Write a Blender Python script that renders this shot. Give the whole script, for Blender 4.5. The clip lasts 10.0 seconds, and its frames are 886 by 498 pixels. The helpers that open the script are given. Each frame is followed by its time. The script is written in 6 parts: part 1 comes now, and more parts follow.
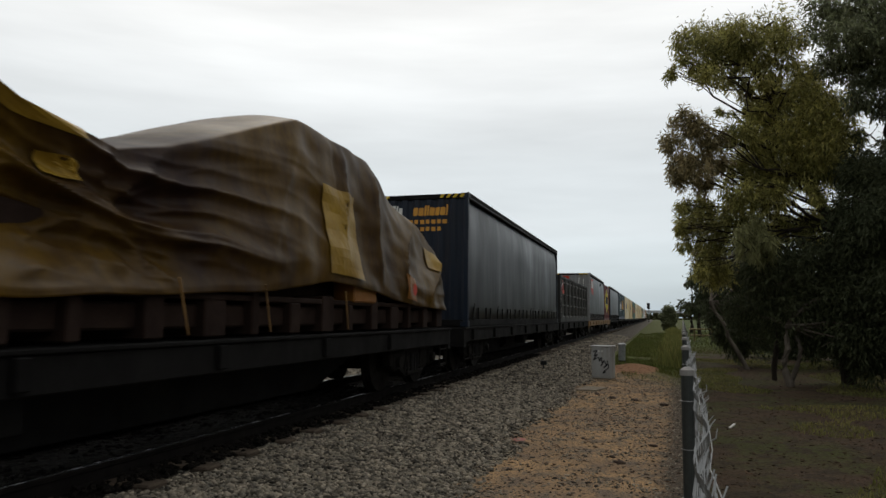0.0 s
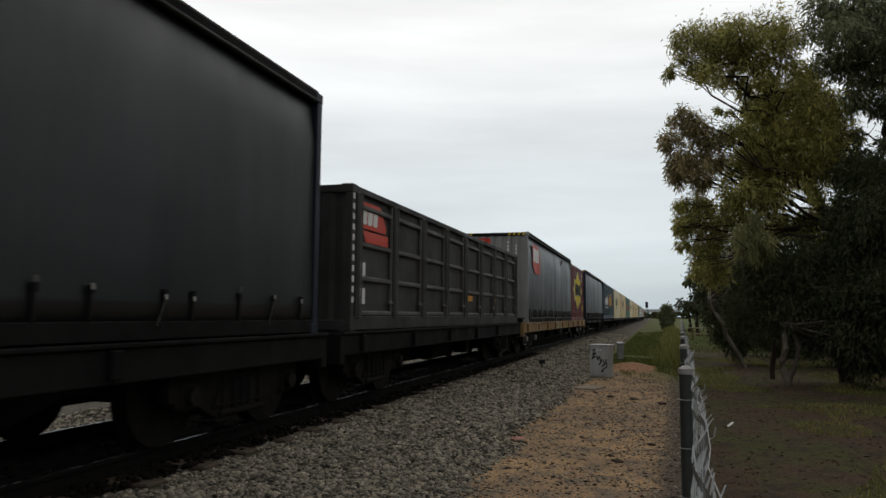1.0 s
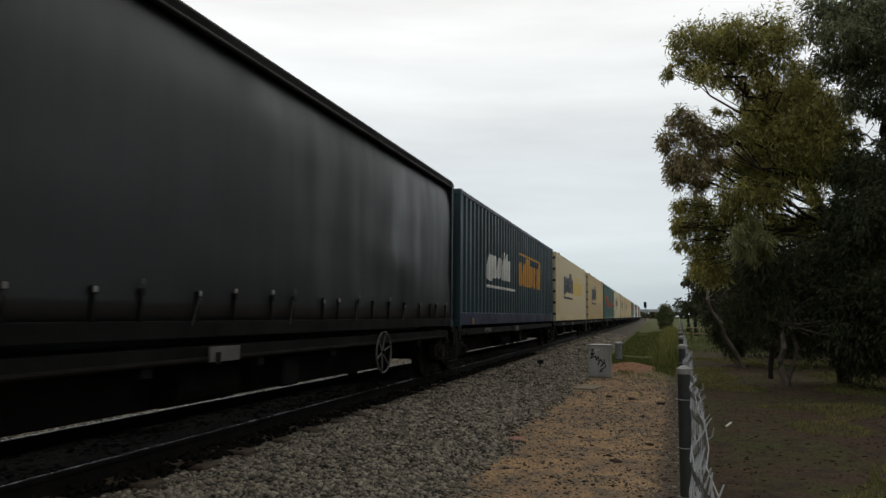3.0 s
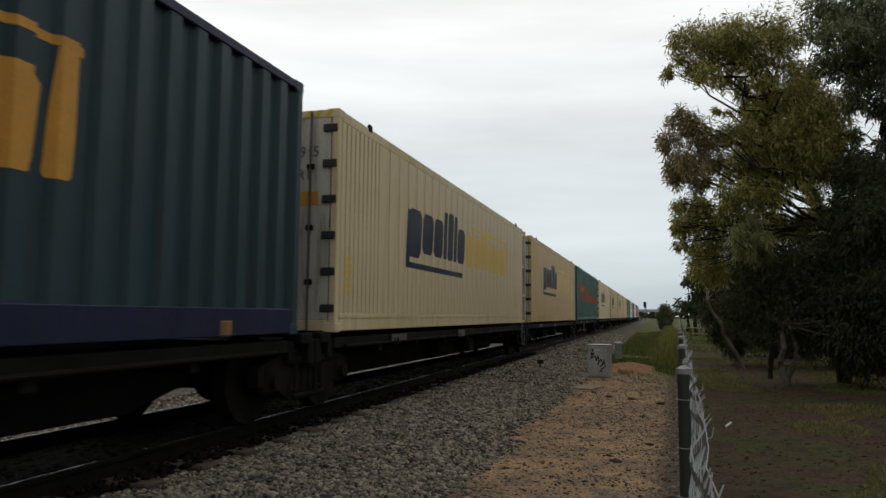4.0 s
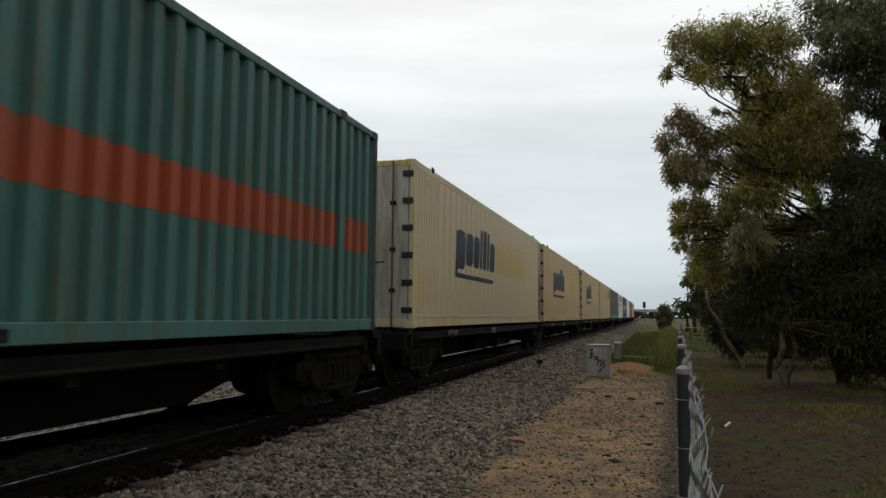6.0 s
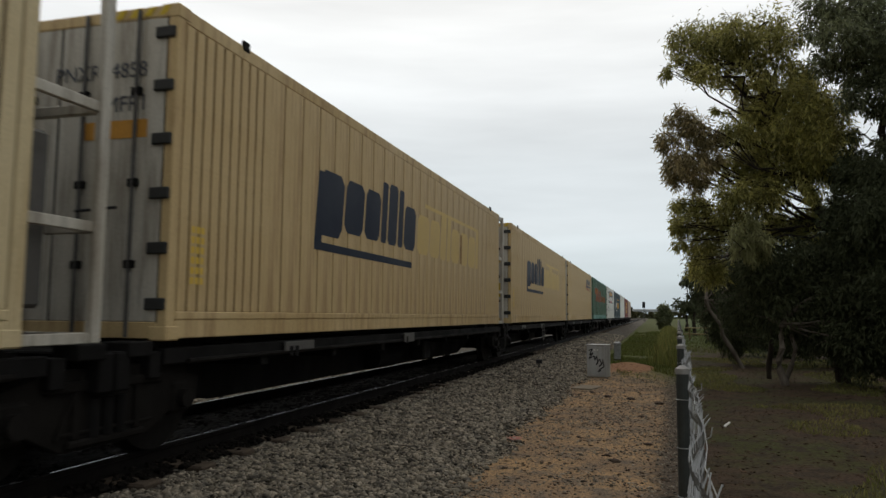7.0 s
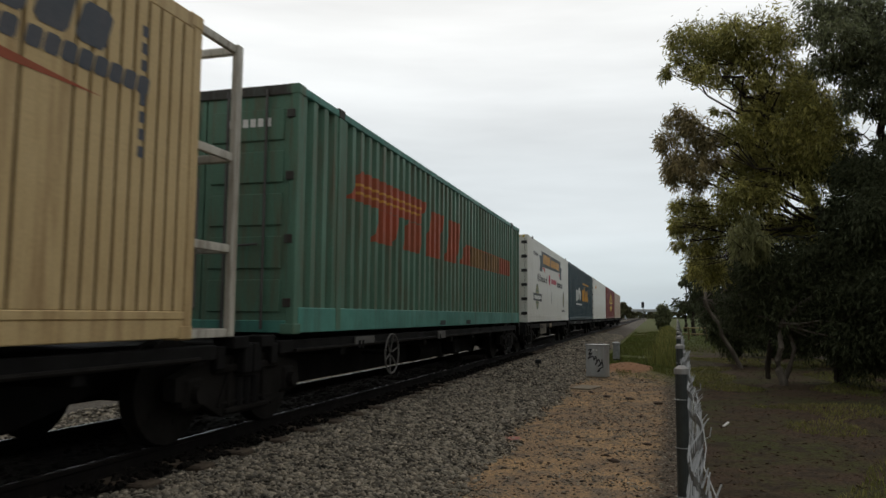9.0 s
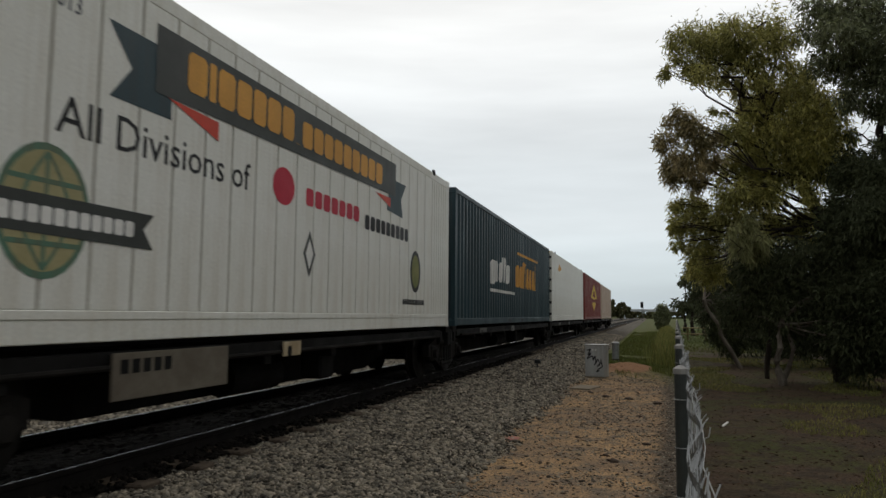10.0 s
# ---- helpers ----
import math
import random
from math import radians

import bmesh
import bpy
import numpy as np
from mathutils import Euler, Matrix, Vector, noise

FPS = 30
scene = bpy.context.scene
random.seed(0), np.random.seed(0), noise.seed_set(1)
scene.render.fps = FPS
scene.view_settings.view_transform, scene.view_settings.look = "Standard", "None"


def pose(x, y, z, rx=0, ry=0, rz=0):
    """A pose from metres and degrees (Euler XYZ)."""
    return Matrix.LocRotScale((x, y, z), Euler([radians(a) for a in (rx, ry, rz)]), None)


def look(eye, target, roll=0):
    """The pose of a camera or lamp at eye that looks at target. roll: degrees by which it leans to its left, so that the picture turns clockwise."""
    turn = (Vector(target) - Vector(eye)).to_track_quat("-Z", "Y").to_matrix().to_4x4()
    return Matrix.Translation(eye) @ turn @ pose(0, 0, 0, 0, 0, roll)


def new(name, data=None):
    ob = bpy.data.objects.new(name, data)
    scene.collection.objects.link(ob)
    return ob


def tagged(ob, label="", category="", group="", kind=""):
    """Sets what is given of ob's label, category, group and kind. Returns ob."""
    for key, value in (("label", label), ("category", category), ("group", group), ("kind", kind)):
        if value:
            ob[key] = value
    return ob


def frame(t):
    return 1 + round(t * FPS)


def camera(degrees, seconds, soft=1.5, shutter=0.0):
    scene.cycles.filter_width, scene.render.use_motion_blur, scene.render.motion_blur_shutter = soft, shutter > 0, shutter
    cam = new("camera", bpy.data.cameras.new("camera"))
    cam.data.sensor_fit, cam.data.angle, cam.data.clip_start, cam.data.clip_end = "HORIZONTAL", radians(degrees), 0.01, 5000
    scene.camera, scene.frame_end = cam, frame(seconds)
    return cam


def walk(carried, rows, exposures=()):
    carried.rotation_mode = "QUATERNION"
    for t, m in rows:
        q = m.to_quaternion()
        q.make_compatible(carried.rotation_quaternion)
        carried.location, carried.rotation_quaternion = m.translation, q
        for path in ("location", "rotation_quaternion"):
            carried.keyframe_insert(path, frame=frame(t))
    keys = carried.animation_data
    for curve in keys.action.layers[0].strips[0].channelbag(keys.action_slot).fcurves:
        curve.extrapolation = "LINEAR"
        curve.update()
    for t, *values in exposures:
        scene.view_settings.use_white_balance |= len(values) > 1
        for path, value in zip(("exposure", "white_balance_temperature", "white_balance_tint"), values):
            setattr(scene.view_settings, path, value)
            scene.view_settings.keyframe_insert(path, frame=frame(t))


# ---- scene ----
cam = camera(62.74, 10.0, 1.5, 0.06)


def eye(yaw, pitch):
    return pose(0, 0, 1.65, 90 + pitch, 0, yaw) @ pose(0, 0, 0, 0, 0, 0.45)


PATH = [
    (0.0, eye(16.37, 5.25)),
    (0.5, eye(16.36, 5.25)),
    (1.0, eye(16.25, 5.16)),
    (2.0, eye(16.22, 5.16)),
    (2.5, eye(16.16, 5.16)),
    (4.0, eye(16.12, 5.16)),
    (5.5, eye(16.08, 5.16)),
    (7.0, eye(16.03, 5.16)),
    (8.0, eye(15.98, 5.16)),
    (9.0, eye(15.96, 5.16)),
    (10.0, eye(15.90, 5.16)),
]
walk(cam, PATH, exposures=((0.0, 0.0, 6750, 10), (10.0, 0.0, 6750, 10)))

# ---- the place's main measures ----
RAIL = 0.45            # top of the rails over the trodden ground
XC = -5.09             # centre line of the track
SPEED = 21.85          # the train, towards the camera

# ---- light: overcast sky, a wide weak sun behind the cloud ----
world = bpy.data.worlds.new("overcast_sky")
scene.world = world
world.use_nodes = True
wt = world.node_tree
wn, wl = wt.nodes, wt.links
sky = wn.new("ShaderNodeTexSky")
sky.sky_type = "NISHITA"
sky.sun_disc = False
sky.sun_elevation, sky.sun_rotation = radians(49), radians(-23)
tc = wn.new("ShaderNodeTexCoord")
sep = wn.new("ShaderNodeSeparateXYZ")
wl.new(tc.outputs["Generated"], sep.inputs[0])
mp = wn.new("ShaderNodeMapping")
mp.inputs["Scale"].default_value = (1.3, 1.3, 9.0)
wl.new(tc.outputs["Generated"], mp.inputs[0])
cl = wn.new("ShaderNodeTexNoise")
cl.inputs["Scale"].default_value, cl.inputs["Detail"].default_value = 1.6, 5.0
cl.inputs["Roughness"].default_value = 0.5
wl.new(mp.outputs[0], cl.inputs[0])
grad = wn.new("ShaderNodeValToRGB")      # cloud brightness by height over the horizon
ge = grad.color_ramp.elements
ge[0].position, ge[0].color = 0.0, (0.42, 0.53, 0.63, 1)
ge[1].position, ge[1].color = 1.0, (0.70, 0.72, 0.73, 1)
for at, col in ((0.05, (0.53, 0.62, 0.69, 1)), (0.12, (0.64, 0.70, 0.745, 1)), (0.20, (0.65, 0.70, 0.73, 1)), (0.30, (0.80, 0.835, 0.85, 1)), (0.45, (0.92, 0.935, 0.93, 1)), (0.62, (0.83, 0.85, 0.86, 1))):
    e = ge.new(at)
    e.color = col
wl.new(sep.outputs[2], grad.inputs[0])
cr = wn.new("ShaderNodeMapRange")
cr.inputs[1].default_value, cr.inputs[2].default_value, cr.inputs[3].default_value, cr.inputs[4].default_value = 0.3, 0.7, 0.86, 1.10
wl.new(cl.outputs["Fac"], cr.inputs[0])
veil = wn.new("ShaderNodeMapRange")      # the cloud is brighter on the sun's side
veil.inputs[1].default_value, veil.inputs[2].default_value, veil.inputs[3].default_value, veil.inputs[4].default_value = -1.0, 0.8, 0.62, 1.02
wl.new(sep.outputs[1], veil.inputs[0])
both = wn.new("ShaderNodeMath")
both.operation = "MULTIPLY"
wl.new(cr.outputs[0], both.inputs[0])
wl.new(veil.outputs[0], both.inputs[1])
mul = wn.new("ShaderNodeMix")
mul.data_type, mul.blend_type = "RGBA", "MULTIPLY"
mul.inputs[0].default_value = 1.0
wl.new(grad.outputs[0], mul.inputs[6])
wl.new(both.outputs[0], mul.inputs[7])
sm = wn.new("ShaderNodeMix")             # a trace of the blue sky behind the cloud
sm.data_type = "RGBA"
sm.inputs[0].default_value = 0.012
wl.new(mul.outputs[2], sm.inputs[6])
wl.new(sky.outputs[0], sm.inputs[7])
wl.new(sm.outputs[2], wn["Background"].inputs[0])
wn["Background"].inputs[1].default_value = 1.0

sun = new("sun", bpy.data.lights.new("sun", "SUN"))
sun.data.energy, sun.data.angle, sun.data.color = 0.5, radians(30), (1.0, 0.96, 0.9)
sun.matrix_world = look((0, 0, 0), (0.25, -0.6, -0.75))
scene.view_settings.exposure = 0.0


# ---- materials ----
def mat(name, a, b=None, rough=0.75, scale=3.0, fine=60.0, bump=0.25, metal=0.0, stretch=(1, 1, 1), dirt=None, dirt_amount=0.0, depth=0.01, island=0.0, spec=0.25, thin=0.0):
    """Two colours mixed by a coarse noise, a fine grain over them, streaks of dirt, and relief."""
    m = bpy.data.materials.new(name)
    m.use_nodes = True
    n, l = m.node_tree.nodes, m.node_tree.links
    p = n["Principled BSDF"]
    p.inputs["Metallic"].default_value = metal
    p.inputs["Specular IOR Level"].default_value = spec
    co = n.new("ShaderNodeTexCoord")
    ma = n.new("ShaderNodeMapping")
    ma.inputs["Scale"].default_value = stretch
    l.new(co.outputs["Object"], ma.inputs[0])
    big = n.new("ShaderNodeTexNoise")
    big.inputs["Scale"].default_value, big.inputs["Detail"].default_value, big.inputs["Roughness"].default_value = scale, 6, 0.65
    l.new(ma.outputs[0], big.inputs[0])
    small = n.new("ShaderNodeTexNoise")
    small.inputs["Scale"].default_value, small.inputs["Detail"].default_value = fine, 3
    l.new(co.outputs["Object"], small.inputs[0])
    r = n.new("ShaderNodeMapRange")
    r.inputs[1].default_value, r.inputs[2].default_value = 0.35, 0.65
    l.new(big.outputs["Fac"], r.inputs[0])
    mix = n.new("ShaderNodeMix")
    mix.data_type = "RGBA"
    mix.inputs[6].default_value, mix.inputs[7].default_value = (*a, 1), (*(b or [c * 0.75 for c in a]), 1)
    l.new(r.outputs[0], mix.inputs[0])
    out = mix.outputs[2]
    if dirt:
        dm = n.new("ShaderNodeMapping")
        dm.inputs["Scale"].default_value = (5, 5, 0.45)
        l.new(co.outputs["Object"], dm.inputs[0])
        dn = n.new("ShaderNodeTexNoise")
        dn.inputs["Scale"].default_value, dn.inputs["Detail"].default_value, dn.inputs["Roughness"].default_value = 1.3, 7, 0.7
        l.new(dm.outputs[0], dn.inputs[0])
        dr = n.new("ShaderNodeMapRange")
        dr.inputs[1].default_value, dr.inputs[2].default_value, dr.inputs[4].default_value = 0.46, 0.74, dirt_amount
        l.new(dn.outputs["Fac"], dr.inputs[0])
        d = n.new("ShaderNodeMix")
        d.data_type = "RGBA"
        d.inputs[7].default_value = (*dirt, 1)
        l.new(dr.outputs[0], d.inputs[0])
        l.new(out, d.inputs[6])
        out = d.outputs[2]
    g = n.new("ShaderNodeMapRange")
    g.inputs[1].default_value, g.inputs[2].default_value, g.inputs[3].default_value, g.inputs[4].default_value = 0.3, 0.7, 0.92, 1.07
    l.new(small.outputs["Fac"], g.inputs[0])
    fin = n.new("ShaderNodeMix")
    fin.data_type, fin.blend_type = "RGBA", "MULTIPLY"
    fin.inputs[0].default_value = 1.0
    l.new(out, fin.inputs[6])
    l.new(g.outputs[0], fin.inputs[7])
    out = fin.outputs[2]
    if island:
        ge = n.new("ShaderNodeNewGeometry")
        ir = n.new("ShaderNodeMapRange")
        ir.inputs[3].default_value, ir.inputs[4].default_value = 1 - island, 1 + island
        l.new(ge.outputs["Random Per Island"], ir.inputs[0])
        im = n.new("ShaderNodeMix")
        im.data_type, im.blend_type = "RGBA", "MULTIPLY"
        im.inputs[0].default_value = 1.0
        l.new(out, im.inputs[6])
        l.new(ir.outputs[0], im.inputs[7])
        out = im.outputs[2]
    l.new(out, p.inputs["Base Color"])
    rr = n.new("ShaderNodeMapRange")
    rr.inputs[1].default_value, rr.inputs[2].default_value, rr.inputs[3].default_value, rr.inputs[4].default_value = 0.3, 0.7, max(0.05, rough - 0.12), min(1, rough + 0.12)
    l.new(big.outputs["Fac"], rr.inputs[0])
    l.new(rr.outputs[0], p.inputs["Roughness"])
    if bump:
        bp = n.new("ShaderNodeBump")
        bp.inputs["Strength"].default_value, bp.inputs["Distance"].default_value = bump, depth
        l.new(small.outputs["Fac"], bp.inputs["Height"])
        l.new(bp.outputs[0], p.inputs["Normal"])
    if thin:                     # light through thin leaves
        tr = n.new("ShaderNodeBsdfTranslucent")
        l.new(out, tr.inputs[0])
        mx = n.new("ShaderNodeMixShader")
        mx.inputs[0].default_value = thin
        l.new(p.outputs[0], mx.inputs[1])
        l.new(tr.outputs[0], mx.inputs[2])
        l.new(mx.outputs[0], n["Material Output"].inputs[0])
    return m


M = {
    "cream": mat("cream_paint", (0.67, 0.56, 0.35), (0.58, 0.47, 0.265), 0.55, 0.5, 40, 0.05, stretch=(1, 1, 0.6), dirt=(0.3, 0.18, 0.07), dirt_amount=0.55),
    "cream_b": mat("cream_paint_grimy", (0.6, 0.45, 0.235), (0.5, 0.355, 0.165), 0.6, 0.5, 40, 0.04, stretch=(1, 1, 0.6), dirt=(0.2, 0.1, 0.035), dirt_amount=0.75),
    "seam": mat("seam_grime", (0.085, 0.045, 0.018), (0.045, 0.025, 0.012), 0.9, 2, 50, 0.1, spec=0.1),
    "white": mat("white_paint", (0.703, 0.703, 0.655), (0.627, 0.617, 0.551), 0.5, 0.6, 40, 0.05, dirt=(0.38, 0.314, 0.209), dirt_amount=0.35),
    "whiteseam": mat("white_seam", (0.42, 0.4, 0.34), (0.3, 0.28, 0.22), 0.8, 2, 50, 0.1),
    "enddoor": mat("dirty_white_door", (0.56, 0.54, 0.475), (0.42, 0.385, 0.31), 0.6, 0.7, 40, 0.1, stretch=(1, 1, 0.4), dirt=(0.091, 0.056, 0.028), dirt_amount=0.85),
    "teal": mat("teal_paint", (0.075, 0.19, 0.16), (0.055, 0.135, 0.115), 0.55, 0.9, 40, 0.05, stretch=(1, 1, 0.4), dirt=(0.1, 0.075, 0.05), dirt_amount=0.8),
    "green": mat("green_paint", (0.105, 0.215, 0.15), (0.08, 0.155, 0.105), 0.55, 0.9, 40, 0.05, stretch=(1, 1, 0.4), dirt=(0.13, 0.08, 0.045), dirt_amount=0.85),
    "navygreen": mat("blue_green_paint", (0.026, 0.055, 0.066), (0.02, 0.043, 0.052), 0.5, 0.8, 40, 0.05, stretch=(1, 1, 0.4), dirt=(0.045, 0.04, 0.035), dirt_amount=0.5),
    "navy": mat("navy_paint", (0.009, 0.016, 0.03), (0.006, 0.011, 0.02), 0.5, 0.8, 40, 0.05, dirt=(0.03, 0.022, 0.018), dirt_amount=0.5),
    "curtain": mat("dark_curtain_vinyl", (0.0115, 0.0125, 0.014), (0.009, 0.0098, 0.011), 0.42, 0.8, 25, 0.06, stretch=(1, 1, 0.25), dirt=(0.026, 0.026, 0.026), dirt_amount=0.4, spec=0.45),
    "curtain_b": mat("grey_curtain_vinyl", (0.0135, 0.0148, 0.016), (0.0105, 0.0115, 0.0125), 0.4, 0.8, 25, 0.04, stretch=(1, 1, 0.25), dirt=(0.035, 0.035, 0.035), dirt_amount=0.4, spec=0.5),
    "silver": mat("dull_silver_paint", (0.24, 0.24, 0.24), (0.19, 0.19, 0.185), 0.5, 0.8, 40, 0.05, dirt=(0.1, 0.08, 0.06), dirt_amount=0.4),
    "grey": mat("weathered_grey_paint", (0.055, 0.056, 0.05), (0.038, 0.038, 0.035), 0.65, 1.2, 40, 0.1, dirt=(0.03, 0.024, 0.02), dirt_amount=0.6, spec=0.15),
    "greyrib": mat("worn_grey_edges", (0.105, 0.105, 0.097), (0.07, 0.07, 0.064), 0.6, 2, 40, 0.1, dirt=(0.05, 0.035, 0.025), dirt_amount=0.6),
    "greypost": mat("dark_grey_frame", (0.0375, 0.0375, 0.035), (0.025, 0.025, 0.0225), 0.65, 1.5, 40, 0.1),
    "red": mat("deep_red_paint", (0.124, 0.0136, 0.0149), (0.093, 0.0112, 0.0124), 0.5, 0.8, 40, 0.08, dirt=(0.0434, 0.0124, 0.0124), dirt_amount=0.5),
    "brick_red": mat("brown_red_paint", (0.2, 0.04, 0.03), (0.15, 0.03, 0.025), 0.5, 0.8, 40, 0.08),
    "yellow": mat("yellow_logo_paint", (0.648, 0.504, 0.027), (0.54, 0.423, 0.027), 0.5, 1, 40, 0.05, dirt=(0.27, 0.198, 0.036), dirt_amount=0.4),
    "fadeyellow": mat("faded_yellow_paint", (0.7, 0.46, 0.045), (0.64, 0.45, 0.12), 0.6, 1.2, 40, 0.05),
    "faintyellow": mat("faint_yellow_paint", (0.63, 0.45, 0.14), (0.59, 0.435, 0.18), 0.6, 1.2, 40, 0.05),
    "amber": mat("amber_logo_paint", (0.62, 0.30, 0.04), (0.48, 0.24, 0.05), 0.55, 1.2, 40, 0.05),
    "black": mat("black_paint", (0.0126, 0.0126, 0.014), (0.0084, 0.0084, 0.0098), 0.5, 1, 40, 0.05),
    "inknavy": mat("navy_lettering_paint", (0.011, 0.017, 0.034), (0.016, 0.024, 0.042), 0.55, 1, 40, 0.05, spec=0.15),
    "inkgrey": mat("dark_grey_lettering", (0.06, 0.07, 0.085), (0.1, 0.1, 0.11), 0.6, 2, 40, 0.05),
    "orange": mat("faded_orange_red_paint", (0.38, 0.075, 0.03), (0.3, 0.085, 0.04), 0.55, 1.0, 40, 0.05),
    "signred": mat("signal_red_paint", (0.55, 0.05, 0.025), (0.45, 0.05, 0.03), 0.5, 1, 40, 0.05),
    "crimson": mat("crimson_paint", (0.5, 0.02, 0.05), None, 0.5, 1, 40, 0.05),
    "logowhite": mat("white_logo_paint", (0.75, 0.74, 0.7), None, 0.5, 1, 40, 0.05),
    "olive": mat("olive_logo_paint", (0.2, 0.19, 0.05), (0.14, 0.17, 0.06), 0.5, 2, 40, 0.05),
    "slate": mat("slate_banner_paint", (0.045, 0.05, 0.045), None, 0.5, 1, 40, 0.05),
    # next three are blacker than grime alone: shade beneath the wagons is coloured in
    "steel": mat("grimy_shaded_steel", (0.01, 0.0095, 0.009), (0.0065, 0.006, 0.0058), 0.8, 2, 50, 0.2, spec=0.1),
    "bogie": mat("shaded_brake_dust_steel", (0.012, 0.0105, 0.009), (0.008, 0.007, 0.006), 0.85, 3, 60, 0.3, spec=0.1),
    "wheel": mat("shaded_wheel_steel", (0.012, 0.0105, 0.009), (0.008, 0.007, 0.006), 0.7, 4, 60, 0.2, spec=0.1),
    "hub": mat("pale_hub_cap", (0.336, 0.328, 0.312), (0.2, 0.184, 0.168), 0.5, 6, 60, 0.1),
    "greysteel": mat("dull_grey_steel", (0.11, 0.105, 0.098), (0.07, 0.066, 0.06), 0.6, 2, 50, 0.15),
    "ochre": mat("faded_ochre_sill_paint", (0.3, 0.17, 0.06), (0.2, 0.115, 0.045), 0.6, 1.2, 40, 0.15, dirt=(0.048, 0.032, 0.024), dirt_amount=0.8),
    "hazard": mat("hazard_yellow", (0.6, 0.42, 0.03), None, 0.6, 1, 40, 0.05),
    "tarp": mat("weathered_olive_tarpaulin", (0.115, 0.064, 0.0065), (0.02, 0.0095, 0.0075), 0.45, 0.42, 18, 0.1, stretch=(1, 1, 0.8), dirt=(0.012, 0.005, 0.005), dirt_amount=0.6, spec=0.1),
    "tarpyellow": mat("yellow_tarpaulin", (0.34, 0.21, 0.022), (0.22, 0.13, 0.018), 0.45, 1.5, 18, 0.2),
    "tarporange": mat("orange_tarpaulin_patch", (0.24, 0.1, 0.016), (0.17, 0.07, 0.016), 0.5, 1.5, 18, 0.2),
    "machine": mat("rusty_machine_steel", (0.03, 0.018, 0.013), (0.017, 0.01, 0.008), 0.8, 2, 40, 0.3, spec=0.1),
    "stone": mat("ballast_stone", (0.235, 0.2, 0.15), (0.085, 0.078, 0.065), 0.9, 9, 90, 0.4, island=0.85, spec=0.15),
    "bed": mat("ballast_bed", (0.125, 0.108, 0.085), (0.058, 0.05, 0.042), 0.95, 14, 38, 1.0, depth=0.05, spec=0.1),
    # oil stain plus the shade under the train, both put in the colour
    "oily_shaded": mat("oil_and_shade_ballast", (0.016, 0.0135, 0.011), (0.009, 0.008, 0.007), 0.95, 14, 38, 1.0, depth=0.05, spec=0.05, island=0.3),
    # rail rust taken almost to black, with the train's shade in the colour
    "rust": mat("shaded_rusty_rail_side", (0.0085, 0.0065, 0.0055), (0.006, 0.005, 0.0045), 0.85, 5, 80, 0.2, spec=0.1),
    "polish": mat("polished_rail_head", (0.5, 0.5, 0.5), (0.4, 0.4, 0.4), 0.25, 3, 80, 0.0, metal=1.0),
    "sleeper": mat("stained_concrete_sleeper", (0.09, 0.069, 0.05), (0.052, 0.04, 0.03), 0.9, 5, 60, 0.3, spec=0.1),
    "galv": mat("galvanised_wire", (0.34, 0.35, 0.35), (0.22, 0.225, 0.225), 0.5, 8, 80, 0.05, metal=0.3),
    "post": mat("dull_green_grey_post", (0.0595, 0.0665, 0.063), (0.042, 0.0462, 0.0441), 0.45, 3, 60, 0.08, metal=0.3),
    "cap": mat("post_cap_grey", (0.288, 0.28, 0.264), (0.208, 0.2, 0.192), 0.6, 8, 60, 0.1),
    "cabinet": mat("pale_grey_cabinet_paint", (0.40, 0.41, 0.40), (0.33, 0.335, 0.325), 0.5, 2, 50, 0.06, dirt=(0.2, 0.16, 0.11), dirt_amount=0.4),
    "graffiti": mat("black_spray_paint", (0.012, 0.012, 0.014), None, 0.6, 3, 50, 0.0),
    "pink": mat("pink_marking_spray", (0.36, 0.13, 0.11), (0.26, 0.12, 0.095), 0.9, 20, 60, 0.3),
    "concrete": mat("weathered_concrete", (0.21, 0.175, 0.126), (0.154, 0.126, 0.091), 0.9, 5, 60, 0.3),
    "clod": mat("dark_clod", (0.07, 0.05, 0.035), (0.045, 0.03, 0.022), 0.95, 9, 60, 0.5),
    "leaf": mat("gum_leaf", (0.38, 0.345, 0.1), (0.2, 0.195, 0.06), 0.55, 0.9, 20, 0.0, island=0.6, spec=0.25, thin=0.35),
    "leaf_brown": mat("bronze_gum_leaf", (0.33, 0.26, 0.13), (0.21, 0.18, 0.085), 0.55, 0.9, 20, 0.0, island=0.55, spec=0.25, thin=0.35),
    # low and rear foliage: the shade within it is put into this darker colour
    "leaf_dark": mat("dark_shaded_gum_leaf", (0.08, 0.09, 0.046), (0.048, 0.057, 0.03), 0.65, 0.7, 20, 0.0, island=0.5, spec=0.1, thin=0.3),
    "leaf_pale": mat("pale_needle_leaf", (0.30, 0.30, 0.14), (0.2, 0.2, 0.09), 0.6, 0.9, 20, 0.0, island=0.3, spec=0.15, thin=0.5),
    "bark": mat("smooth_gum_bark", (0.05, 0.04, 0.032), (0.028, 0.022, 0.017), 0.85, 4, 40, 0.4, stretch=(1, 1, 0.3), spec=0.1),
    "palebark": mat("pale_gum_bark", (0.15, 0.13, 0.105), (0.08, 0.066, 0.052), 0.8, 4, 40, 0.3, stretch=(1, 1, 0.3), spec=0.1),
    "grass": mat("green_grass_blade", (0.078, 0.105, 0.022), (0.115, 0.115, 0.032), 0.6, 0.35, 20, 0.0, island=0.4, spec=0.1, thin=0.3),
